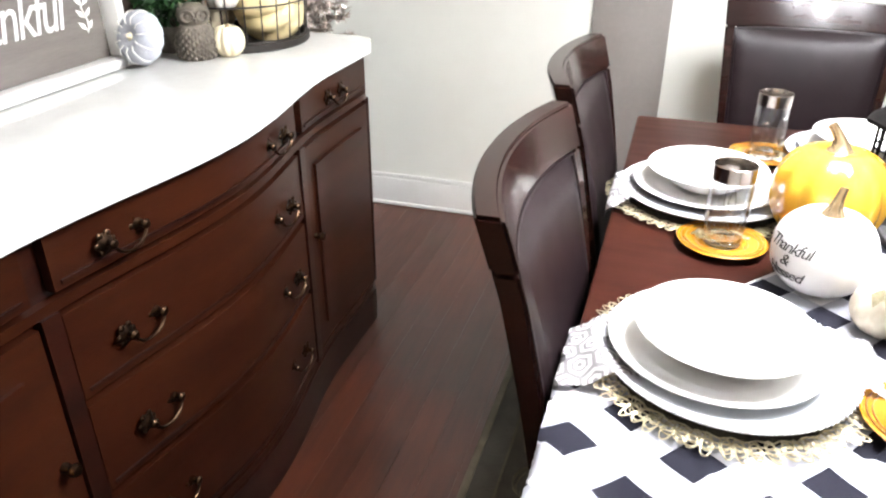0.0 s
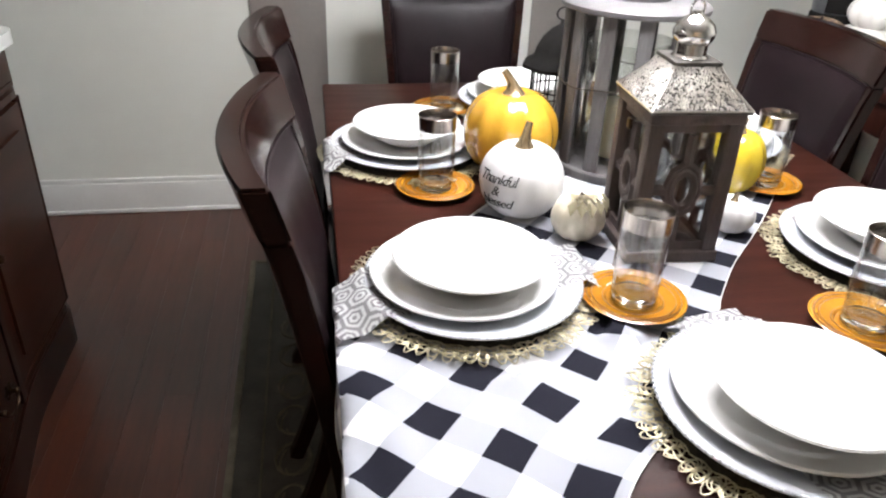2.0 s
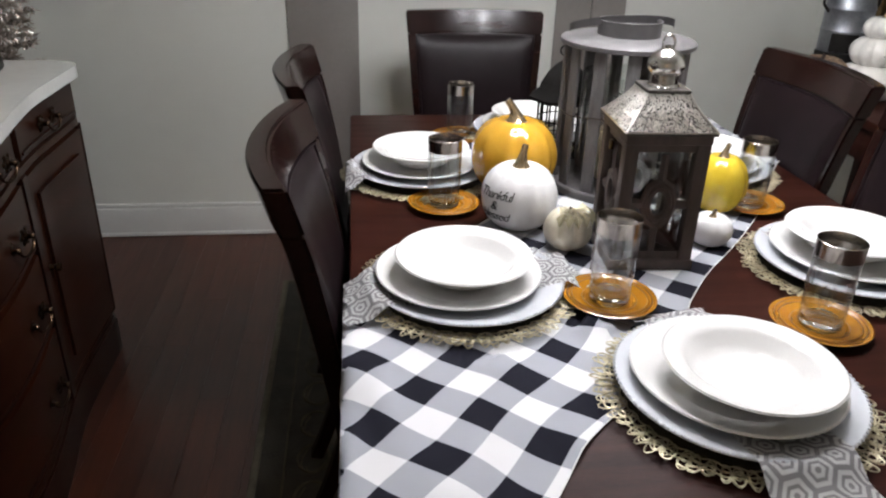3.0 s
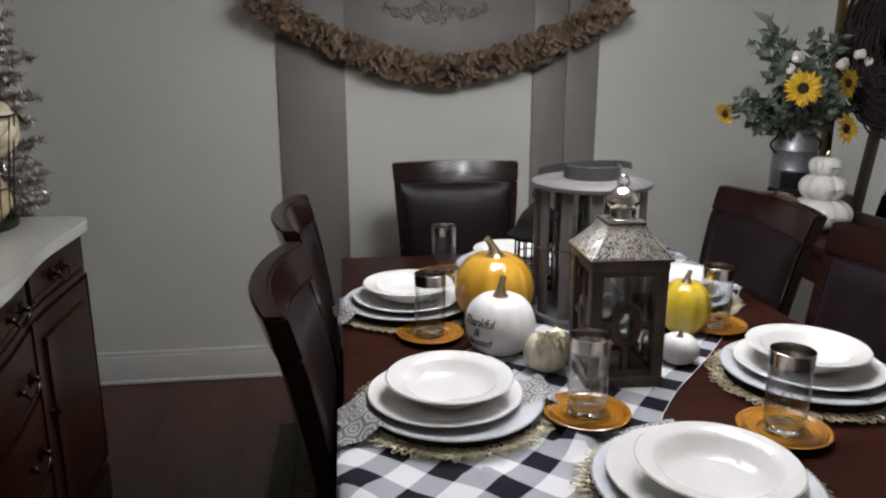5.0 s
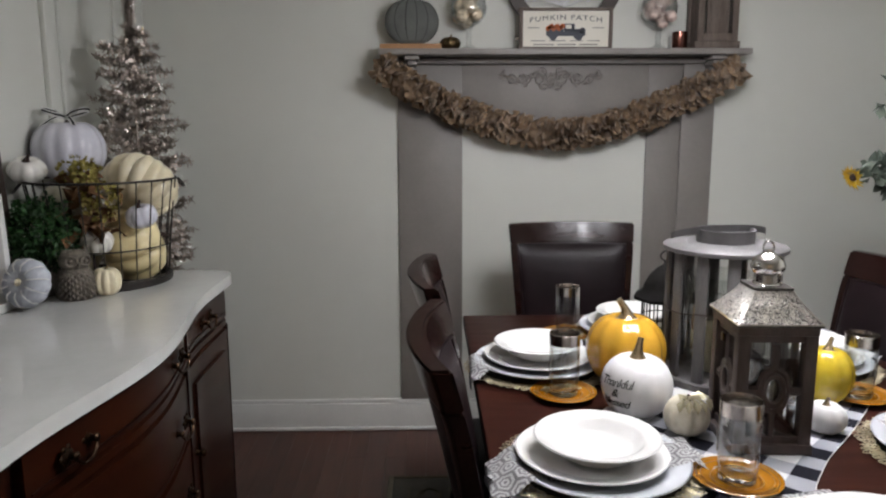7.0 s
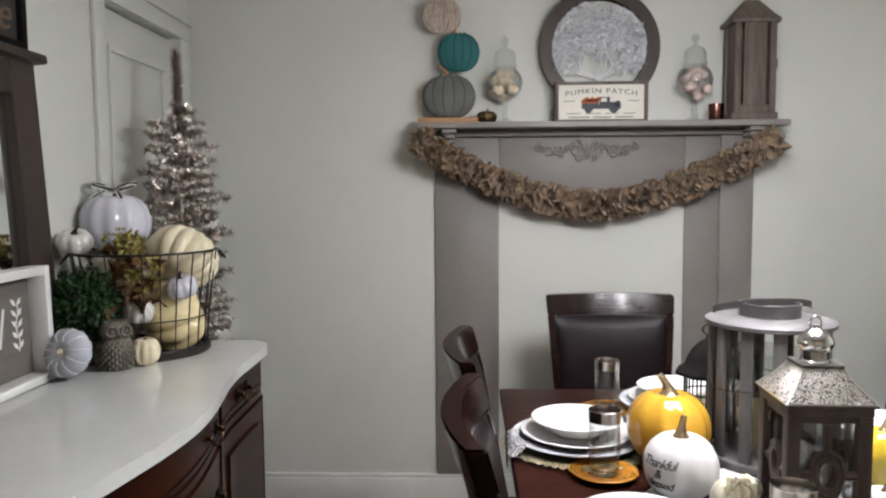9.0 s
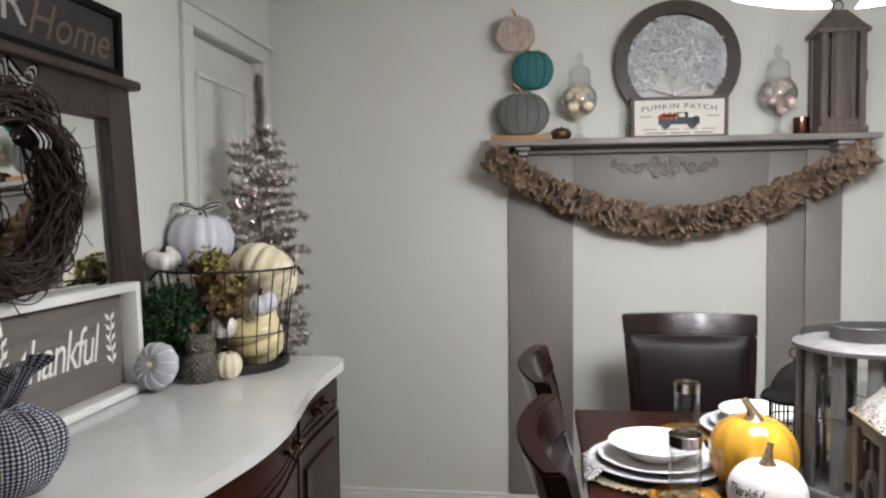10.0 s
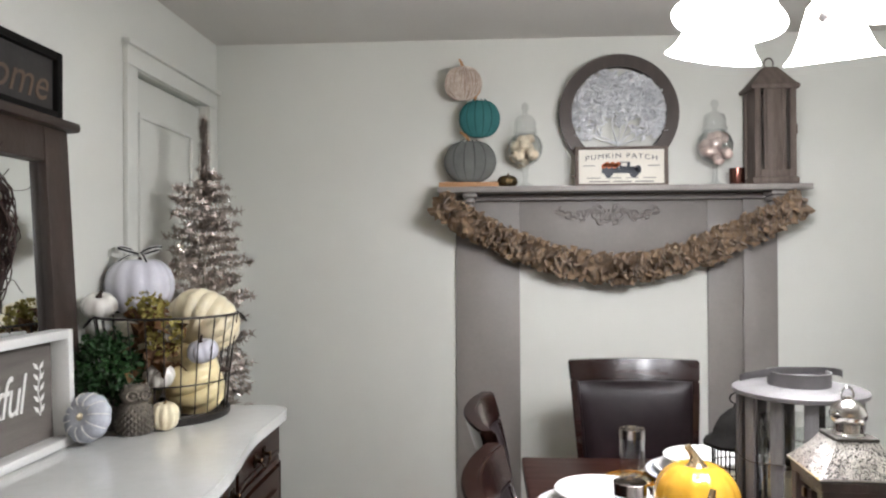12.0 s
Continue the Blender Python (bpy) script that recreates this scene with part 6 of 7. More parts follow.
# grapevine wreath on the mirror
wr = thing("grapevine_wreath", "dark brown twisted grapevine wreath hung on the mirror", "wreath", (MX + 0.062, 1.212, 1.44))
rng = random.Random(31)
bm = bmesh.new()
for k in range(180):
    ph, n1, a1, a2 = rng.uniform(0, 6.3), rng.choice((2, 3, 4, 5)), rng.uniform(0.0, 0.020), rng.uniform(0, 0.060)
    r0 = 0.166 + rng.uniform(-0.026, 0.026)
    pts = []
    for i in range(64):
        a = 2 * math.pi * i / 64
        rr = r0 + a1 * math.sin(n1 * a + ph)
        pts.append((a2 * math.cos(n1 * a + ph * 2) + rng.uniform(-0.002, 0.002), rr * math.cos(a), rr * 1.06 * math.sin(a)))
    tube(bm, pts, rng.uniform(0.0011, 0.0026), 5, closed=True)
part("twist", bm, M["vine"], wr, kind="stuff")
bm = bmesh.new()
for k in range(26):
    a = rng.uniform(0, 6.28)
    p = Vector((0.01, 0.185 * math.cos(a), 0.19 * math.sin(a)))
    d = Vector((rng.uniform(-0.2, 0.5), math.cos(a) + rng.uniform(-0.6, 0.6), math.sin(a) + rng.uniform(-0.6, 0.6))).normalized()
    pts = []
    for i in range(9):
        pts.append(p)
        d = (d + Vector((rng.uniform(-0.3, 0.3), rng.uniform(-0.5, 0.5), rng.uniform(-0.5, 0.5)))).normalized()
        p = p + d * 0.011
    tube(bm, pts, 0.0011, 4)
part("tendril", bm, M["vine"], wr, "loose curling tendrils", kind="stuff")
rb = thing("ribbon", "black and white striped ribbon holding the wreath", "ribbon", (MX + 0.02, 1.225, 1.725))
rb.scale = (1.1, 1.1, 1.0)
part("hanger", ribbon_bm([(0.0, 0, 0.0), (0.012, 0, -0.05), (0.05, 0, -0.10), (0.058, 0, -0.14)], 0.030, (0, 1, 0)), M["stripe"], rb)
for s in (-1, 1):
    part("loop", ribbon_bm([(0.045 + 0.03 * math.sin(math.pi * i / 12), s * 0.02 * i / 12 + s * 0.028 * math.sin(math.pi * i / 12), -0.03 + 0.0 - 0.055 * i / 12 - 0.03 * math.sin(2 * math.pi * i / 12)) for i in range(13)], 0.024, (0.5, 0.2, 1)), M["stripe"], rb)
part("tail", ribbon_bm([(0.062 + 0.01 * math.sin(i), 0.015 + 0.006 * i, -0.07 - 0.014 * i) for i in range(10)], 0.026, (0.2, 1, 0)), M["stripe"], rb)

# ---------- wire basket of pumpkins ----------
BC = Vector((-1.405, 2.03, SBZ))
BR0, BR1, BH = 0.165, 0.199, 0.298
bk = thing("wire_basket", "round dark wire basket filled with pumpkins", "basket", BC)
part("tray", lt([(0, 0.002), (BR0 + 0.006, 0.0), (BR0 + 0.010, 0.004), (BR0 + 0.010, 0.020), (BR0 + 0.004, 0.021), (BR0 + 0.002, 0.007), (0, 0.007)], 40), M["wire"], bk, "dark metal tray")
for z, t in ((0.022, 0.0), (0.11, 0.33), (BH, 1.0)):
    r = BR0 + (BR1 - BR0) * t
    part("hoop", tb([(r * math.cos(a), r * math.sin(a), z) for a in [2 * math.pi * i / 48 for i in range(48)]], 0.0036 if z == BH else 0.0022, 6, closed=True), M["wire"], bk)
for k in range(26):
    a = 2 * math.pi * k / 26
    part("upright", tb([((BR0 + (BR1 - BR0) * s ** 1.3) * math.cos(a), (BR0 + (BR1 - BR0) * s ** 1.3) * math.sin(a), 0.01 + (BH - 0.01) * s) for s in (0, 0.33, 0.66, 1)], 0.0019, 5), M["wire"], bk)
for a in (radians(28), radians(208)):
    c = Vector((BR1 * math.cos(a), BR1 * math.sin(a), BH))
    t_ = Vector((-math.sin(a), math.cos(a), 0))
    n_ = Vector((math.cos(a), math.sin(a), 0))
    part("carry_grip", tb([c + t_ * 0.05 * math.cos(math.pi * i / 12) + n_ * 0.025 * math.sin(math.pi * i / 12) - Vector((0, 0, 0.03 * math.sin(math.pi * i / 12))) for i in range(13)], 0.003, 6), M["wire"], bk)
G = "pumpkins on the sideboard"
pumpkin("cream_pumpkin", "large cream ribbed pumpkin lying on its side", (-1.316, 2.09, 1.208), 0.110, 0.164, M["cream"], M["vine"], 14, 0.16, 0.03, 0.009, about=(-35, 30, 15), group=G, seed=4)
pumpkin("butter_pumpkin", "pale yellow ribbed pumpkin with brown stem", (-1.337, 2.068, 1.034), 0.113, 0.188, M["butter"], M["vine"], 11, 0.15, 0.035, 0.009, about=(-10, 72, 12), group=G, seed=5)
pumpkin("small_pumpkin", "small white-blue pumpkin with dark stem", (-1.278, 1.972, 1.130), 0.045, 0.068, M["lavender"], M["vine"], 8, 0.14, 0.024, 0.004, about=(14, -8, 0), group=G, seed=6)
pumpkin("small_pumpkin", "small cream striped pumpkin in the basket", (-1.385, 1.925, 1.066), 0.044, 0.072, M["whiteg"], M["gold"], 10, 0.16, 0.014, 0.004, about=(20, 10, 0), group=G, seed=7)
pumpkin("small_pumpkin", "small cream striped pumpkin beside the owl", (-1.336, 1.852, SBZ + 0.001), 0.040, 0.080, M["cream"], M["gold"], 10, 0.18, 0.014, 0.004, group=G, seed=8)
pumpkin("cream_pumpkin", "cream pumpkin half hidden in the basket", (-1.510, 2.03, 0.942), 0.080, 0.145, M["cream"], M["vine"], 10, 0.10, 0.02, 0.008, group=G, seed=9)
pumpkin("cream_pumpkin", "tan pumpkin showing above the green plant", (-1.515, 2.03, 1.085), 0.070, 0.140, M["ivory"], M["vine"], 10, 0.10, 0.01, 0.008, group=G, seed=10)
lp = pumpkin("lilac_pumpkin", "glossy pale lilac-white pumpkin tied with striped ribbon", (-1.535, 2.12, 1.222), 0.104, 0.185, M["lavender"], M["vine"], 12, 0.10, 0.02, 0.009, group=G, seed=11)
for s in (-1, 1):
    part("bow_loop", ribbon_bm([(s * (0.055 * math.sin(math.pi * i / 12)) + s * 0.015 * i / 12, -0.035 * math.sin(2 * math.pi * i / 12), 0.182 + 0.022 * math.sin(math.pi * i / 12)) for i in range(13)], 0.016, (0, 0.6, 1)), M["stripe"], lp, "striped ribbon loop")
    part("bow_tail", ribbon_bm([(s * 0.009 * i, -0.010 * i, 0.186 - 0.0011 * i * i) for i in range(6)], 0.016, (0.8, 0.4, 0)), M["stripe"], lp, "striped ribbon tail")
pumpkin("small_pumpkin", "small white pumpkin behind the green plant", (-1.572, 1.955, 1.228), 0.050, 0.072, M["whiteg"], M["vine"], 8, 0.12, 0.022, 0.006, tilt=(20, 10, 0), group=G, seed=12)
bp = pumpkin("blue_pumpkin", "small pale blue knitted pumpkin lying on its side", (-1.400, 1.665, SBZ + 0.058), 0.062, 0.075, M["paleblue"], M["cream"], 11, 0.06, 0.012, 0.007, group=G, seed=13)
bp.matrix_basis = Matrix.Translation((-1.452, 1.722, SBZ + 0.058)) @ Matrix.Rotation(radians(-30), 4, "Z") @ Matrix.Rotation(radians(72), 4, "X") @ Matrix.Rotation(radians(18), 4, "Y")
for k in range(11):
    a = 2 * math.pi * (k + 0.5) / 11
    pts = []
    for i in range(10):
        b = math.pi * (0.12 + 0.7 * i / 9)
        s = math.sin(b) ** 0.85
        pts.append((0.0605 * s * math.cos(a), 0.0605 * s * math.sin(a), 0.0375 * (1 + math.cos(b)) + 0.004 - (0.008 if i == 0 else 0)))
    part("stitch_line", tb(pts, 0.0016, 4), M["whitelet"], bp)

# leaves and flower heads tucked into the basket
rng = random.Random(41)
sp = thing("autumn_spray", "autumn leaf and green hydrangea spray in the basket", "artificial flowers", (-1.40, 1.93, 1.13))
bm = bmesh.new()
for k in range(60):
    c = Vector((rng.uniform(-0.05, 0.05), rng.uniform(-0.04, 0.04), rng.uniform(-0.06, 0.11)))
    leaf_quad(bm, c, rnd_dir(rng), rnd_dir(rng), rng.uniform(0.045, 0.085), rng.uniform(0.03, 0.055), 0.25)
part("leaves", bm, M["autumn"], sp, "rust-brown leaves")
bm = bmesh.new()
for cx, cy, cz, r in ((0.04, -0.02, 0.045, 0.048), (0.0, -0.02, 0.12, 0.03)):
    for k in range(150):
        d = rnd_dir(rng)
        leaf_quad(bm, Vector((cx, cy, cz)) + d * r * rng.uniform(0.75, 1.0), (d + rnd_dir(rng) * 1.2), d, 0.018, 0.015, 0.2)
for k in range(90):
    d = rnd_dir(rng)
    leaf_quad(bm, Vector((-0.02 + 0.05 * d.x, 0.0 + 0.03 * d.y, 0.13 + 0.03 * d.z)), d, rnd_dir(rng), 0.014, 0.010, 0.2)
part("flower_head", bm, M["hydrangea"], sp, "yellow-green hydrangea heads", kind="stuff")
part("stalk", tb([(0, 0, -0.15), (0, 0, 0.02), (0.01, 0, 0.08)], 0.003, 5), M["vine"], sp)

# boxwood ball
bw = thing("boxwood_plant", "bushy dark green boxwood ball plant in a stone pot", "plant", (-1.50, 1.865, SBZ))
part("pot", lt([(0, 0), (0.036, 0), (0.045, 0.055), (0.047, 0.066), (0.042, 0.066), (0.038, 0.055), (0, 0.05)], 24), M["stone"], bw)
rng = random.Random(51)
bm = bmesh.new()
for k in range(1500):
    d = rnd_dir(rng)
    r = 0.088 * rng.uniform(0.55, 1.04) * (1 + 0.12 * noise.noise(d * 3))
    leaf_quad(bm, Vector((d.x * r, d.y * r, 0.165 + 0.105 * d.z * r / 0.098)), d + rnd_dir(rng) * 0.9, d, rng.uniform(0.014, 0.024), rng.uniform(0.009, 0.014), 0.2)
part("foliage", bm, M["leaf"], bw)
part("stalk", tb([(0, 0, 0.04), (0, 0, 0.16)], 0.006, 6), M["vine"], bw)

# owl: one plain carved mesh
OWL = [(0, 0), (0.040, 0), (0.046, 0.012), (0.053, 0.040), (0.051, 0.065), (0.042, 0.088), (0.035, 0.098), (0.040, 0.110), (0.043, 0.124), (0.038, 0.142), (0.022, 0.153), (0, 0.156)]
bm = lt(OWL, 28)


def owl_r(z):
    for (r0, z0), (r1, z1) in zip(OWL[1:], OWL[2:]):
        if z0 <= z <= z1:
            return r0 + (r1 - r0) * (z - z0) / (z1 - z0)
    return 0.04


for k in range(9):
    z = 0.094 - 0.0095 * k
    for q in range(18):
        a = 2 * math.pi * (q + 0.5 * (k % 2)) / 18
        d = Vector((math.cos(a), math.sin(a), 0))
        leaf_quad(bm, d * (owl_r(z) + 0.0005) + Vector((0, 0, z)), d * 0.30 + Vector((0, 0, -1)), d, 0.016, 0.013, 0.3)
for q in (-1, 1):
    e = Matrix.Translation((q * 0.0175, -0.034, 0.124)) @ Matrix.Rotation(radians(18 * q), 4, "Z") @ Matrix.Rotation(radians(90), 4, "X")
    lathe(bm, [(0, 0.001), (0.010, 0.001), (0.012, 0.006), (0.016, 0.007), (0.018, 0.003), (0.018, 0)], 18, e)
    lathe(bm, [(0, 0.008), (0.004, 0.007), (0.006, 0.002), (0, 0.001)], 12, e)
    lathe(bm, [(0, 0.020), (0.006, 0.012), (0.012, 0.0), (0, -0.002)], 10, pose(q * 0.025, -0.006, 0.142, 0, q * 18, 0))
lathe(bm, [(0, -0.016), (0.004, -0.006), (0.005, 0.002), (0, 0.006)], 8, Matrix.Translation((0, -0.044, 0.116)))
single("owl_figurine", bm, M["stone"], "carved grey-brown stoneware owl figurine", "figurine", (-1.397, 1.812, SBZ), 40).scale = (0.92, 0.92, 0.84)

# gingham cloth pumpkin
gg = thing("gingham_pumpkin", "black gingham cloth pumpkin gathered at the top", "pumpkin", (-1.356, 0.985, SBZ))
bm = bmesh.new()
NU2, NV2 = 108, 36


def cloth_pt(i, j):
    a, t = 2 * math.pi * i / NU2, j / NV2
    if t < 0.66:
        b = math.pi * t / 0.66 * 0.90
        r, z = 0.096 * math.sin(b) ** 0.8 + 0.008, 0.077 * (1 - math.cos(b))
        pl = 0.003 + 0.010 * (t / 0.66) ** 2
        pl *= 0.7 + 0.5 * math.sin(3 * a + 1)
    else:
        s = (t - 0.66) / 0.34
        r = 0.024 + 0.056 * s ** 0.7 + (0.018 * math.sin(3 * a + 2) + 0.010 * math.sin(7 * a)) * s
        z = 0.150 + 0.088 * s - 0.055 * max(0, s - 0.55) + 0.014 * s * math.sin(2 * a + 1) + 0.010 * s * math.sin(6 * a + 4 * s)
        pl = 0.006 + 0.015 * s
    rr = max(0.002, r + pl * math.sin(11 * a + 3 * t) * (1 if t < 0.66 else 0.6) + 0.5 * pl * math.sin(5 * a + 11 * t))
    return (rr * math.cos(a), rr * math.sin(a), z)


grid(bm, cloth_pt, NU2, NV2, wrap_u=True, uv=lambda i, j: (0.78 * i / NU2, 0.43 * j / NV2))
part("cloth_body", bm, M["gingham"], gg)
part("tie", tb([(0.031 * math.cos(a), 0.031 * math.sin(a), 0.150 + 0.003 * math.sin(3 * a)) for a in [2 * math.pi * i / 24 for i in range(24)]], 0.003, 5, closed=True), M["goldmat"], gg, "twine tie")
part("tie_tail", tb([(0.03 + 0.006 * i, -0.03 - 0.006 * i, 0.15 - 0.011 * i) for i in range(9)], 0.0014, 4), M["goldmat"], gg)

# table lamp
tl = thing("table_lamp", "table lamp with plain cream linen drum shade", "lamp", (-1.315, 0.74, SBZ))
part("base", lt([(0, 0), (0.065, 0), (0.066, 0.012), (0.03, 0.022), (0.018, 0.05), (0.035, 0.10), (0.046, 0.16), (0.035, 0.22), (0.014, 0.25), (0.011, 0.30), (0, 0.30)], 28), M["stone"], tl)
part("shade", lt([(0.142, 0.30), (0.110, 0.53), (0.108, 0.53), (0.140, 0.30)], 40), M["shade"], tl)
part("spider", tb([(-0.112, 0, 0.52), (0, 0, 0.525), (0.112, 0, 0.52)], 0.002, 5), M["wire"], tl)
part("harp", tb([(0, 0, 0.29), (0.03, 0, 0.40), (0, 0, 0.525)], 0.003, 5), M["wire"], tl)

# ---------- tinsel tree behind the sideboard ----------
tt = thing("tinsel_tree", "slim champagne tinsel tree on the floor behind the sideboard", "artificial tree", (-1.452, 2.43, 0))
part("stand", lt([(0, 0), (0.12, 0), (0.12, 0.02), (0.03, 0.03), (0.018, 0.12), (0, 0.12)], 20), M["wire"], tt)
part("trunk", tb([(0, 0, 0.05), (0, 0, 1.85)], 0.009, 6, taper=lambda t: 1 - 0.6 * t), M["tinsel"], tt)
rng = random.Random(61)
bmA, bmB = bmesh.new(), bmesh.new()
for tier in range(24):
    z = 0.60 + 1.06 * tier / 23
    R = 0.170 if z < 1.25 else 0.170 - 0.068 * (z - 1.25) / 0.35 if z < 1.6 else max(0.03, 0.11 - 0.9 * (z - 1.6))
    for k in range(11 if z < 1.6 else 8):
        a = 2 * math.pi * (k + rng.uniform(-0.3, 0.3)) / 10 + tier
        d = Vector((math.cos(a), math.sin(a), rng.uniform(0.0, 0.3))).normalized()
        L, zj = R * rng.uniform(0.65, 1.12), rng.uniform(-0.022, 0.022)
        for n in range(int(28 + L * 560)):
            p = Vector((0, 0, z + zj)) + d * L * (0.1 + 0.9 * rng.random() ** 0.8)
            q = rnd_dir(rng)
            s = q.orthogonal().normalized() * 0.0019
            l = rng.uniform(0.014, 0.024)
            bmx = bmB if rng.random() < 0.07 else bmA
            bmx.faces.new([bmx.verts.new(v) for v in (p - s, p + s, p + q * l + s * 0.5, p + q * l - s * 0.5)])
for n in range(3200):
    z = rng.uniform(1.60, 1.875)
    q = rnd_dir(rng)
    p = Vector((0.002 * math.sin(z * 40), 0, z))
    s = q.orthogonal().normalized() * 0.0014
    bmx = bmB if rng.random() < 0.12 else bmA
    bmx.faces.new([bmx.verts.new(v) for v in (p - s, p + s, p + q * rng.uniform(0.012, 0.034))])
part("tinsel", bmA, M["tinsel"], tt, kind="stuff")
part("silver_tinsel", bmB, M["glint"], tt, "bright silver strands", kind="stuff")

# the sideboard and what stands on it are a little larger and farther along the wall than built above
SB_EYE, SB_K = Vector((-0.47, -0.085, 1.395)), 1.028
SB_TOP = SB_EYE.z + SB_K * (SBZ - SB_EYE.z)
on_top = (mi, hs, th_s, wr, rb, bk, sp, bw, gg, tl) + tuple(ob for ob in scene.objects if ob.parent is None and (ob.get("group") == G or ob.name.startswith("owl")))
for ob in on_top:
    ob.matrix_basis = Matrix.Translation(SB_EYE) @ Matrix.Scale(SB_K, 4) @ Matrix.Translation(-SB_EYE) @ ob.matrix_basis
for ob, zk in ((sb, SB_TOP / SBZ), (tt, 1.007)):
    ob.location.x = SB_EYE.x + SB_K * (ob.location.x - SB_EYE.x)
    ob.location.y = SB_EYE.y + SB_K * (ob.location.y - SB_EYE.y)
    ob.scale = (SB_K, SB_K, zk)

# ---------- east side: console, flowers, stacked pumpkins, mirror, wreath ----------
KZ = 0.80
co = thing("console_table", "dark wooden console table against the wall", "console", (1.37, 2.2, 0))
o = co.location
part("top", bx(1.14, XE - 0.004, 1.35, 2.62, KZ - 0.03, KZ, bevel=0.005), M["espresso"], co, at=o)
part("apron", bx(1.16, XE - 0.02, 1.40, 2.57, KZ - 0.13, KZ - 0.03, bevel=0.003), M["espresso"], co, at=o)
for x in (1.18, 1.57):
    for y in (1.43, 2.54):
        part("leg", bx(x - 0.025, x + 0.025, y - 0.025, y + 0.025, 0, KZ - 0.13, bevel=0.004), M["espresso"], co, at=o)
VX, VY = 1.275, 2.42
single("riser", lt([(0, 0), (0.075, 0), (0.078, 0.004), (0.078, 0.118), (0.074, 0.124), (0, 0.124)], 28), M["black"], "black round wooden riser under the milk can", "riser", (VX, VY, KZ))
vz = KZ + 0.124
mc = thing("milk_can", "galvanised tin milk can vase with side loops", "vase", (VX, VY, vz))
mc.scale = (0.88, 0.88, 1.06)
part("body", lt([(0, 0), (0.082, 0), (0.085, 0.004), (0.085, 0.06), (0.088, 0.066), (0.085, 0.072), (0.085, 0.125), (0.088, 0.131), (0.085, 0.137), (0.078, 0.17), (0.060, 0.195), (0.058, 0.215), (0.074, 0.235), (0.071, 0.236), (0.055, 0.214), (0, 0.20)], 32), M["galv"], mc)
bm = bmesh.new()
grid(bm, lambda i, j: (0.0885 * math.cos(radians(-152 + 7 * i)), 0.0885 * math.sin(radians(-152 + 7 * i)), 0.004 + 0.028 * j), 9, 2)
part("chalk_label", bm, M["black"], mc, "black chalk label")
for s in (-1, 1):
    part("side_loop", tb([(s * (0.083 + 0.028 * math.sin(math.pi * i / 10)), 0, 0.175 - 0.055 * i / 10) for i in range(11)], 0.005, 6), M["wire"], mc)
fl = thing("sunflower_bouquet", "sunflowers, eucalyptus and cotton stems in a can", "flowers", (VX, VY, vz + 0.21))
rng = random.Random(71)
leafb, stems = bmesh.new(), bmesh.new()
tips = [(-0.31, -0.10, 0.075), (-0.25, -0.09, 0.12), (-0.24, -0.08, 0.30), (-0.22, -0.10, 0.36), (-0.26, -0.06, 0.10), (-0.12, -0.08, 0.20), (0.03, 0.0, 0.32), (0.12, 0.02, 0.30), (0.16, -0.03, 0.18), (-0.16, -0.12, 0.06), (0.06, -0.1, 0.10), (-0.06, -0.14, 0.12), (-0.04, 0.04, 0.28), (0.2, 0.0, 0.06), (-0.18, -0.02, 0.02), (0.0, -0.15, 0.05), (-0.15, -0.05, 0.17), (0.02, -0.1, 0.17), (0.10, -0.06, 0.13), (-0.08, -0.05, 0.09), (0.05, 0.0, 0.2)]
for tx, ty, tz in tips:
    end = Vector((tx, ty, tz))
    mid = Vector((tx * 0.35, ty * 0.35, max(tz, 0.08) * 0.75))
    pts = [((1 - t) ** 2) * Vector((0, 0, -0.1)) + 2 * t * (1 - t) * mid + t * t * end for t in [i / 10 for i in range(11)]]
    tube(stems, pts, 0.0022, 5)
    for i in range(3, 11):
        for k in range(7 if i < 9 else 4):
            d = rnd_dir(rng) + (pts[i] - pts[i - 1]).normalized() * 0.8
            leaf_quad(leafb, pts[i] + rnd_dir(rng) * 0.008, d, rnd_dir(rng), rng.uniform(0.028, 0.066), rng.uniform(0.020, 0.042), rng.uniform(0.1, 0.4))
part("stalks", stems, M["sage"], fl)
part("leaves", leafb, M["sage"], fl, "grey-green eucalyptus leaves")


def sunflower(c, face, r):
    c, face = Vector(c), Vector(face).normalized()
    bm = bmesh.new()
    e1 = face.orthogonal().normalized()
    e2 = face.cross(e1)
    for ring in range(2):
        for k in range(17):
            a = 2 * math.pi * (k + 0.5 * ring) / 17
            d = e1 * math.cos(a) + e2 * math.sin(a)
            leaf_quad(bm, c + d * r * 0.26, d + face * (rng.uniform(0.0, 0.25) + 0.3 * ring) + rnd_dir(rng) * 0.15, face, r * rng.uniform(0.62, 0.9), r * 0.29, 0.3)
    f = part("sunflower", bm, M["petal"], fl, "yellow sunflower head")
    q = face.to_track_quat("Z", "Y").to_matrix().to_4x4()
    part("seed_disc", lt([(0, -0.006), (r * 0.27, -0.004), (r * 0.29, 0.004), (r * 0.19, 0.012), (0, 0.006)], 18, Matrix.Translation(c) @ q), M["seed"], f, "dark seed disc")


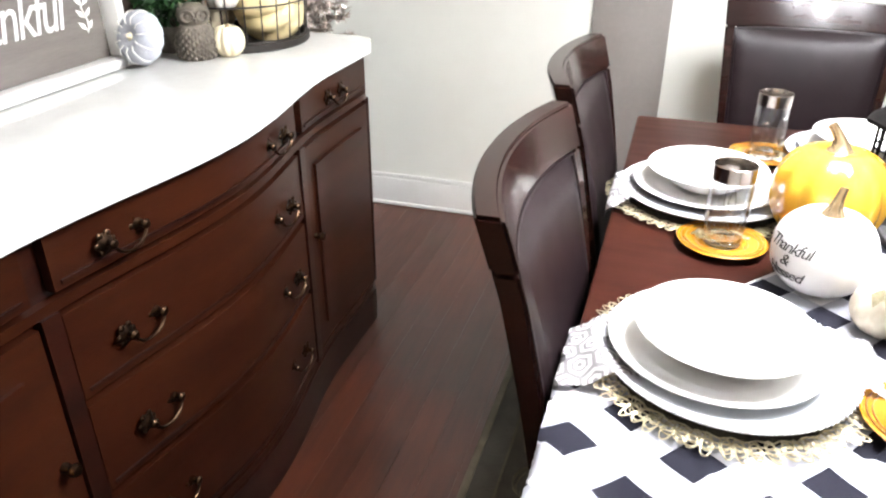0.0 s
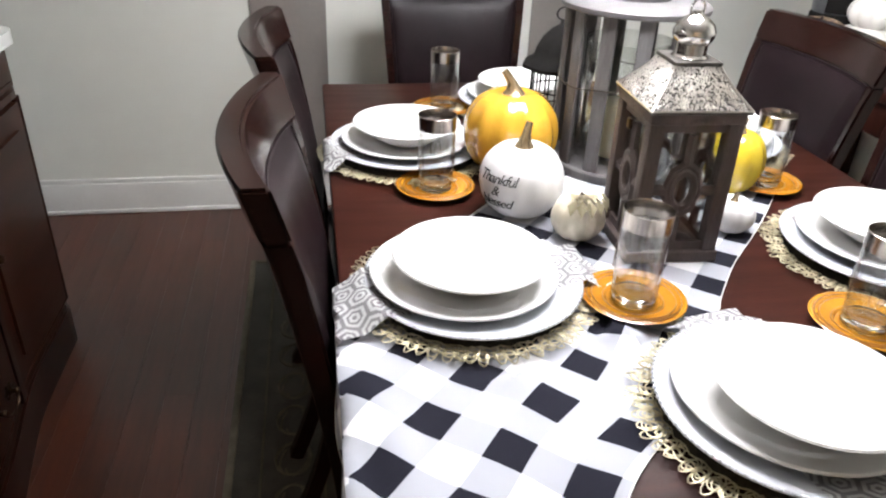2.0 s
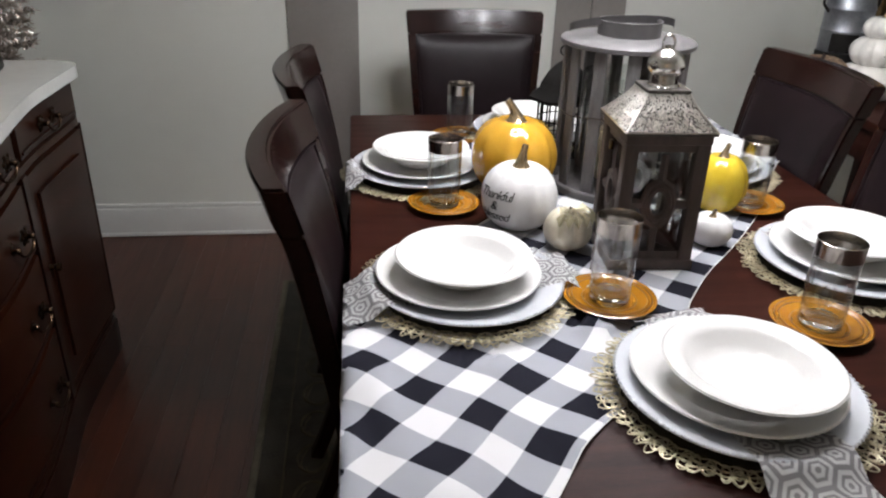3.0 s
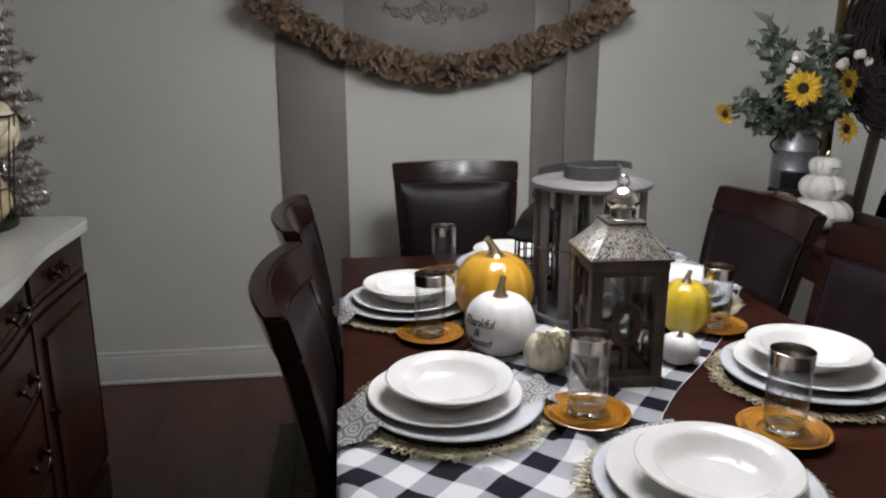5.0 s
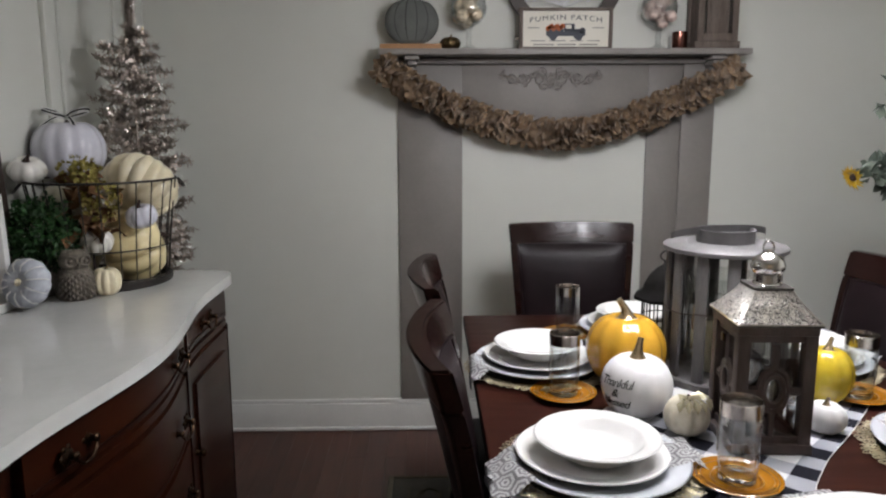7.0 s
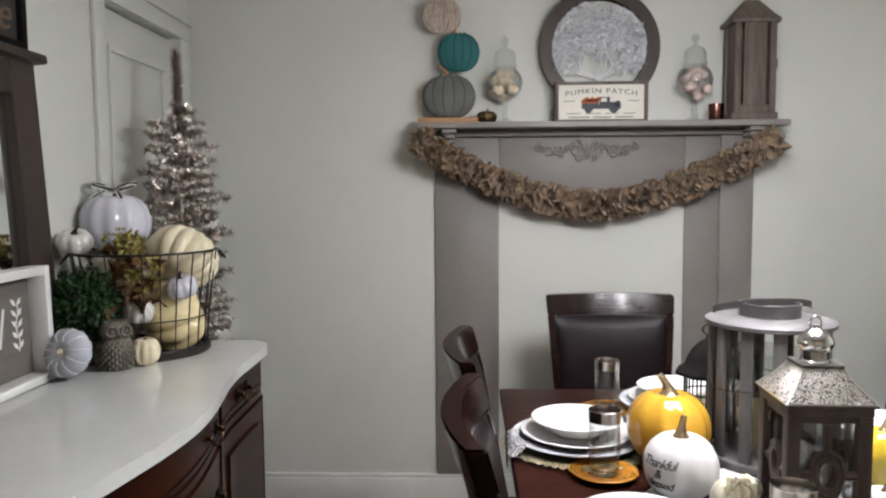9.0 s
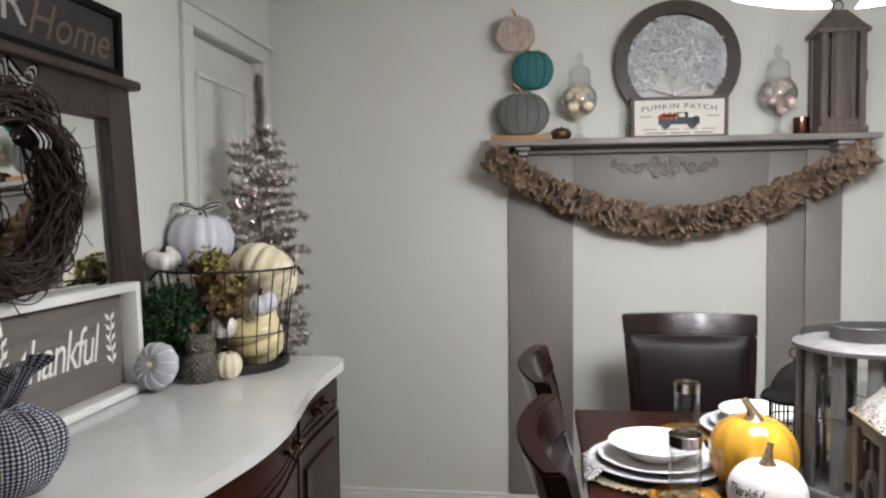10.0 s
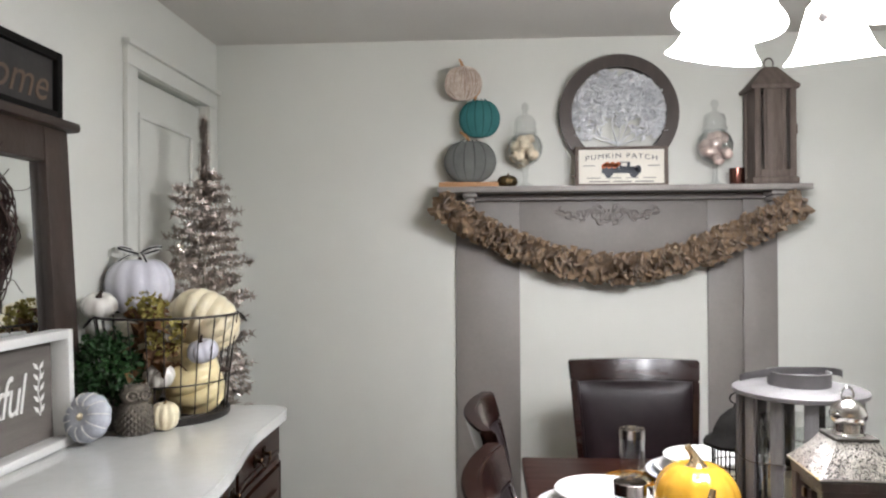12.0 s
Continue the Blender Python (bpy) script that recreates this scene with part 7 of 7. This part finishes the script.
sunflower((-0.125, -0.19, 0.150), (-0.45, -1, 0.25), 0.062)
sunflower((0.095, -0.10, 0.165), (0.5, -1, 0.1), 0.054)
sunflower((0.075, -0.15, 0.015), (0.45, -1, 0.2), 0.057)
sunflower((-0.335, -0.10, 0.066), (-1, -0.12, -0.35), 0.042)
for c in ((-0.09, -0.08, 0.25), (-0.11, -0.08, 0.21), (-0.10, -0.10, 0.18), (0.13, -0.02, 0.23), (0.19, -0.02, 0.26), (0.23, -0.02, 0.24), (0.10, -0.05, 0.225), (0.05, 0.02, 0.30)):
    bm = bmesh.new()
    for k in range(4):
        g = rnd_dir(rng) * 0.009
        bmesh.ops.create_icosphere(bm, subdivisions=2, radius=0.013, matrix=Matrix.Translation(Vector(c) + g))
    part("cotton_boll", bm, M["cotton"], fl, "white cotton boll")

sp3 = thing("stacked_pumpkins", "three stacked gloss-white ceramic pumpkins with gold stem", "ornament", (1.295, 2.27, KZ))
z = 0.0
for r, h in ((0.106, 0.122), (0.080, 0.102), (0.056, 0.076)):
    bm = pumpkin_bm(r, h, 9, 0.15, dimple=0.12)
    bmesh.ops.translate(bm, vec=(0, 0, z), verts=bm.verts)
    p = part("tier", bm, M["whiteg"], sp3)
    bm = bmesh.new()
    for k in range(5):
        a = -1.9 + 0.13 * k
        tube(bm, [(r * 0.99 * math.cos(a), r * 0.99 * math.sin(a), z + h * 0.45), (r * 0.99 * math.cos(a + 0.10), r * 0.99 * math.sin(a + 0.10), z + h * 0.45 + 0.004 * (k % 2))], 0.0022, 4)
    part("print_bars", bm, M["greylet"], p)
    z += h * 0.83
part("stem", stem_bm(z - 0.002, 0.03, 0.006, (0.2, 0)), M["gold"], sp3, "gold stem")
pumpkin("spotted_pumpkin", "brown leopard-spotted velvet pumpkin on the console", (1.140, 2.30, KZ), 0.090, 0.142, M["leopard"], M["vine"], 8, 0.1, 0.02, 0.006)

em = thing("mirror", "tall gold-framed wall mirror behind a dark wreath", "mirror", (XE - 0.02, 2.25, 1.9), )
o = em.location
EY0, EY1, EZ0, EZ1 = 1.75, 2.715, 0.83, 2.2
part("glass", bx(XE - 0.02, XE - 0.012, EY0 + 0.03, EY1 - 0.03, EZ0 + 0.03, EZ1 - 0.03), M["mirror"], em, at=o)
for a in ((EY0, EY0 + 0.045, EZ0, EZ1), (EY1 - 0.045, EY1, EZ0, EZ1), (EY0 + 0.045, EY1 - 0.045, EZ0, EZ0 + 0.045), (EY0 + 0.045, EY1 - 0.045, EZ1 - 0.045, EZ1)):
    part("frame_bar", bx(XE - 0.034, XE - 0.002, *a, bevel=0.008), M["antiq"], em, "dull gold frame bar", at=o)
ew = thing("grapevine_wreath", "dark grapevine wreath hung over the gold mirror", "wreath", (XE - 0.085, 2.28, 1.42))
ew.scale = (1.1, 1.1, 1.1)
rng = random.Random(81)
bundles = [bmesh.new() for k in range(3)]
for k in range(95):
    ph, n1, a1, a2 = rng.uniform(0, 6.3), rng.choice((2, 3, 4, 5)), rng.uniform(0.0, 0.045), rng.uniform(0, 0.026)
    r0 = 0.200 + rng.uniform(-0.085, 0.055)
    tube(bundles[k % 3], [(a2 * math.cos(n1 * a + ph * 2), (r0 + a1 * math.sin(n1 * a + ph)) * math.cos(a), (r0 + a1 * math.sin(n1 * a + ph)) * math.sin(a)) for a in [2 * math.pi * i / 56 for i in range(56)]], rng.uniform(0.0026, 0.005), 5, closed=True)
for bm in bundles:
    part("twisted_vine", bm, M["darkvine"], ew)
gf = thing("mirror", "dark-framed mirror standing on the console table", "mirror", (1.50, 2.23, KZ))
gf.matrix_basis = pose(1.500, 2.085, KZ + 0.003, 0, 7, 0)
part("glass", bx(0.0, 0.006, -0.27, 0.27, 0.04, 0.46), M["mirror"], gf)
for a in ((-0.30, -0.26, 0, 0.50), (0.26, 0.30, 0, 0.50), (-0.26, 0.26, 0, 0.04), (-0.26, 0.26, 0.46, 0.50)):
    part("frame_bar", bx(-0.012, 0.012, *a, bevel=0.004), M["mirrorwood"], gf)

# ---------- floor planks, last ----------
COLS, ROWS = 39, 16
PW, PL = (XE - XW) / COLS, (YN - YS) / ROWS
rng = random.Random(91)
plank_mesh = {}
for n in (1, 2, 3, 4, 5):
    L = n * PL
    ob = link("plank", bx(-PW / 2 + 0.0002, PW / 2 - 0.0002, -L / 2 + 0.0002, L / 2 - 0.0002, -0.016, 0, bevel=0.0004, seg=1), M["plank"])
    plank_mesh[n] = ob.data
    bpy.data.objects.remove(ob)
for c in range(COLS):
    k, last = 0, rng.choice((1, 2, 3, 4))
    while k < ROWS:
        n = min(last, ROWS - k)
        ob = new("plank", plank_mesh[n])
        ob.location = (XW + (c + 0.5) * PW, YS + (k + n / 2) * PL, 0)
        ob.parent = floor
        k += n
        last = rng.choice((3, 4, 5))
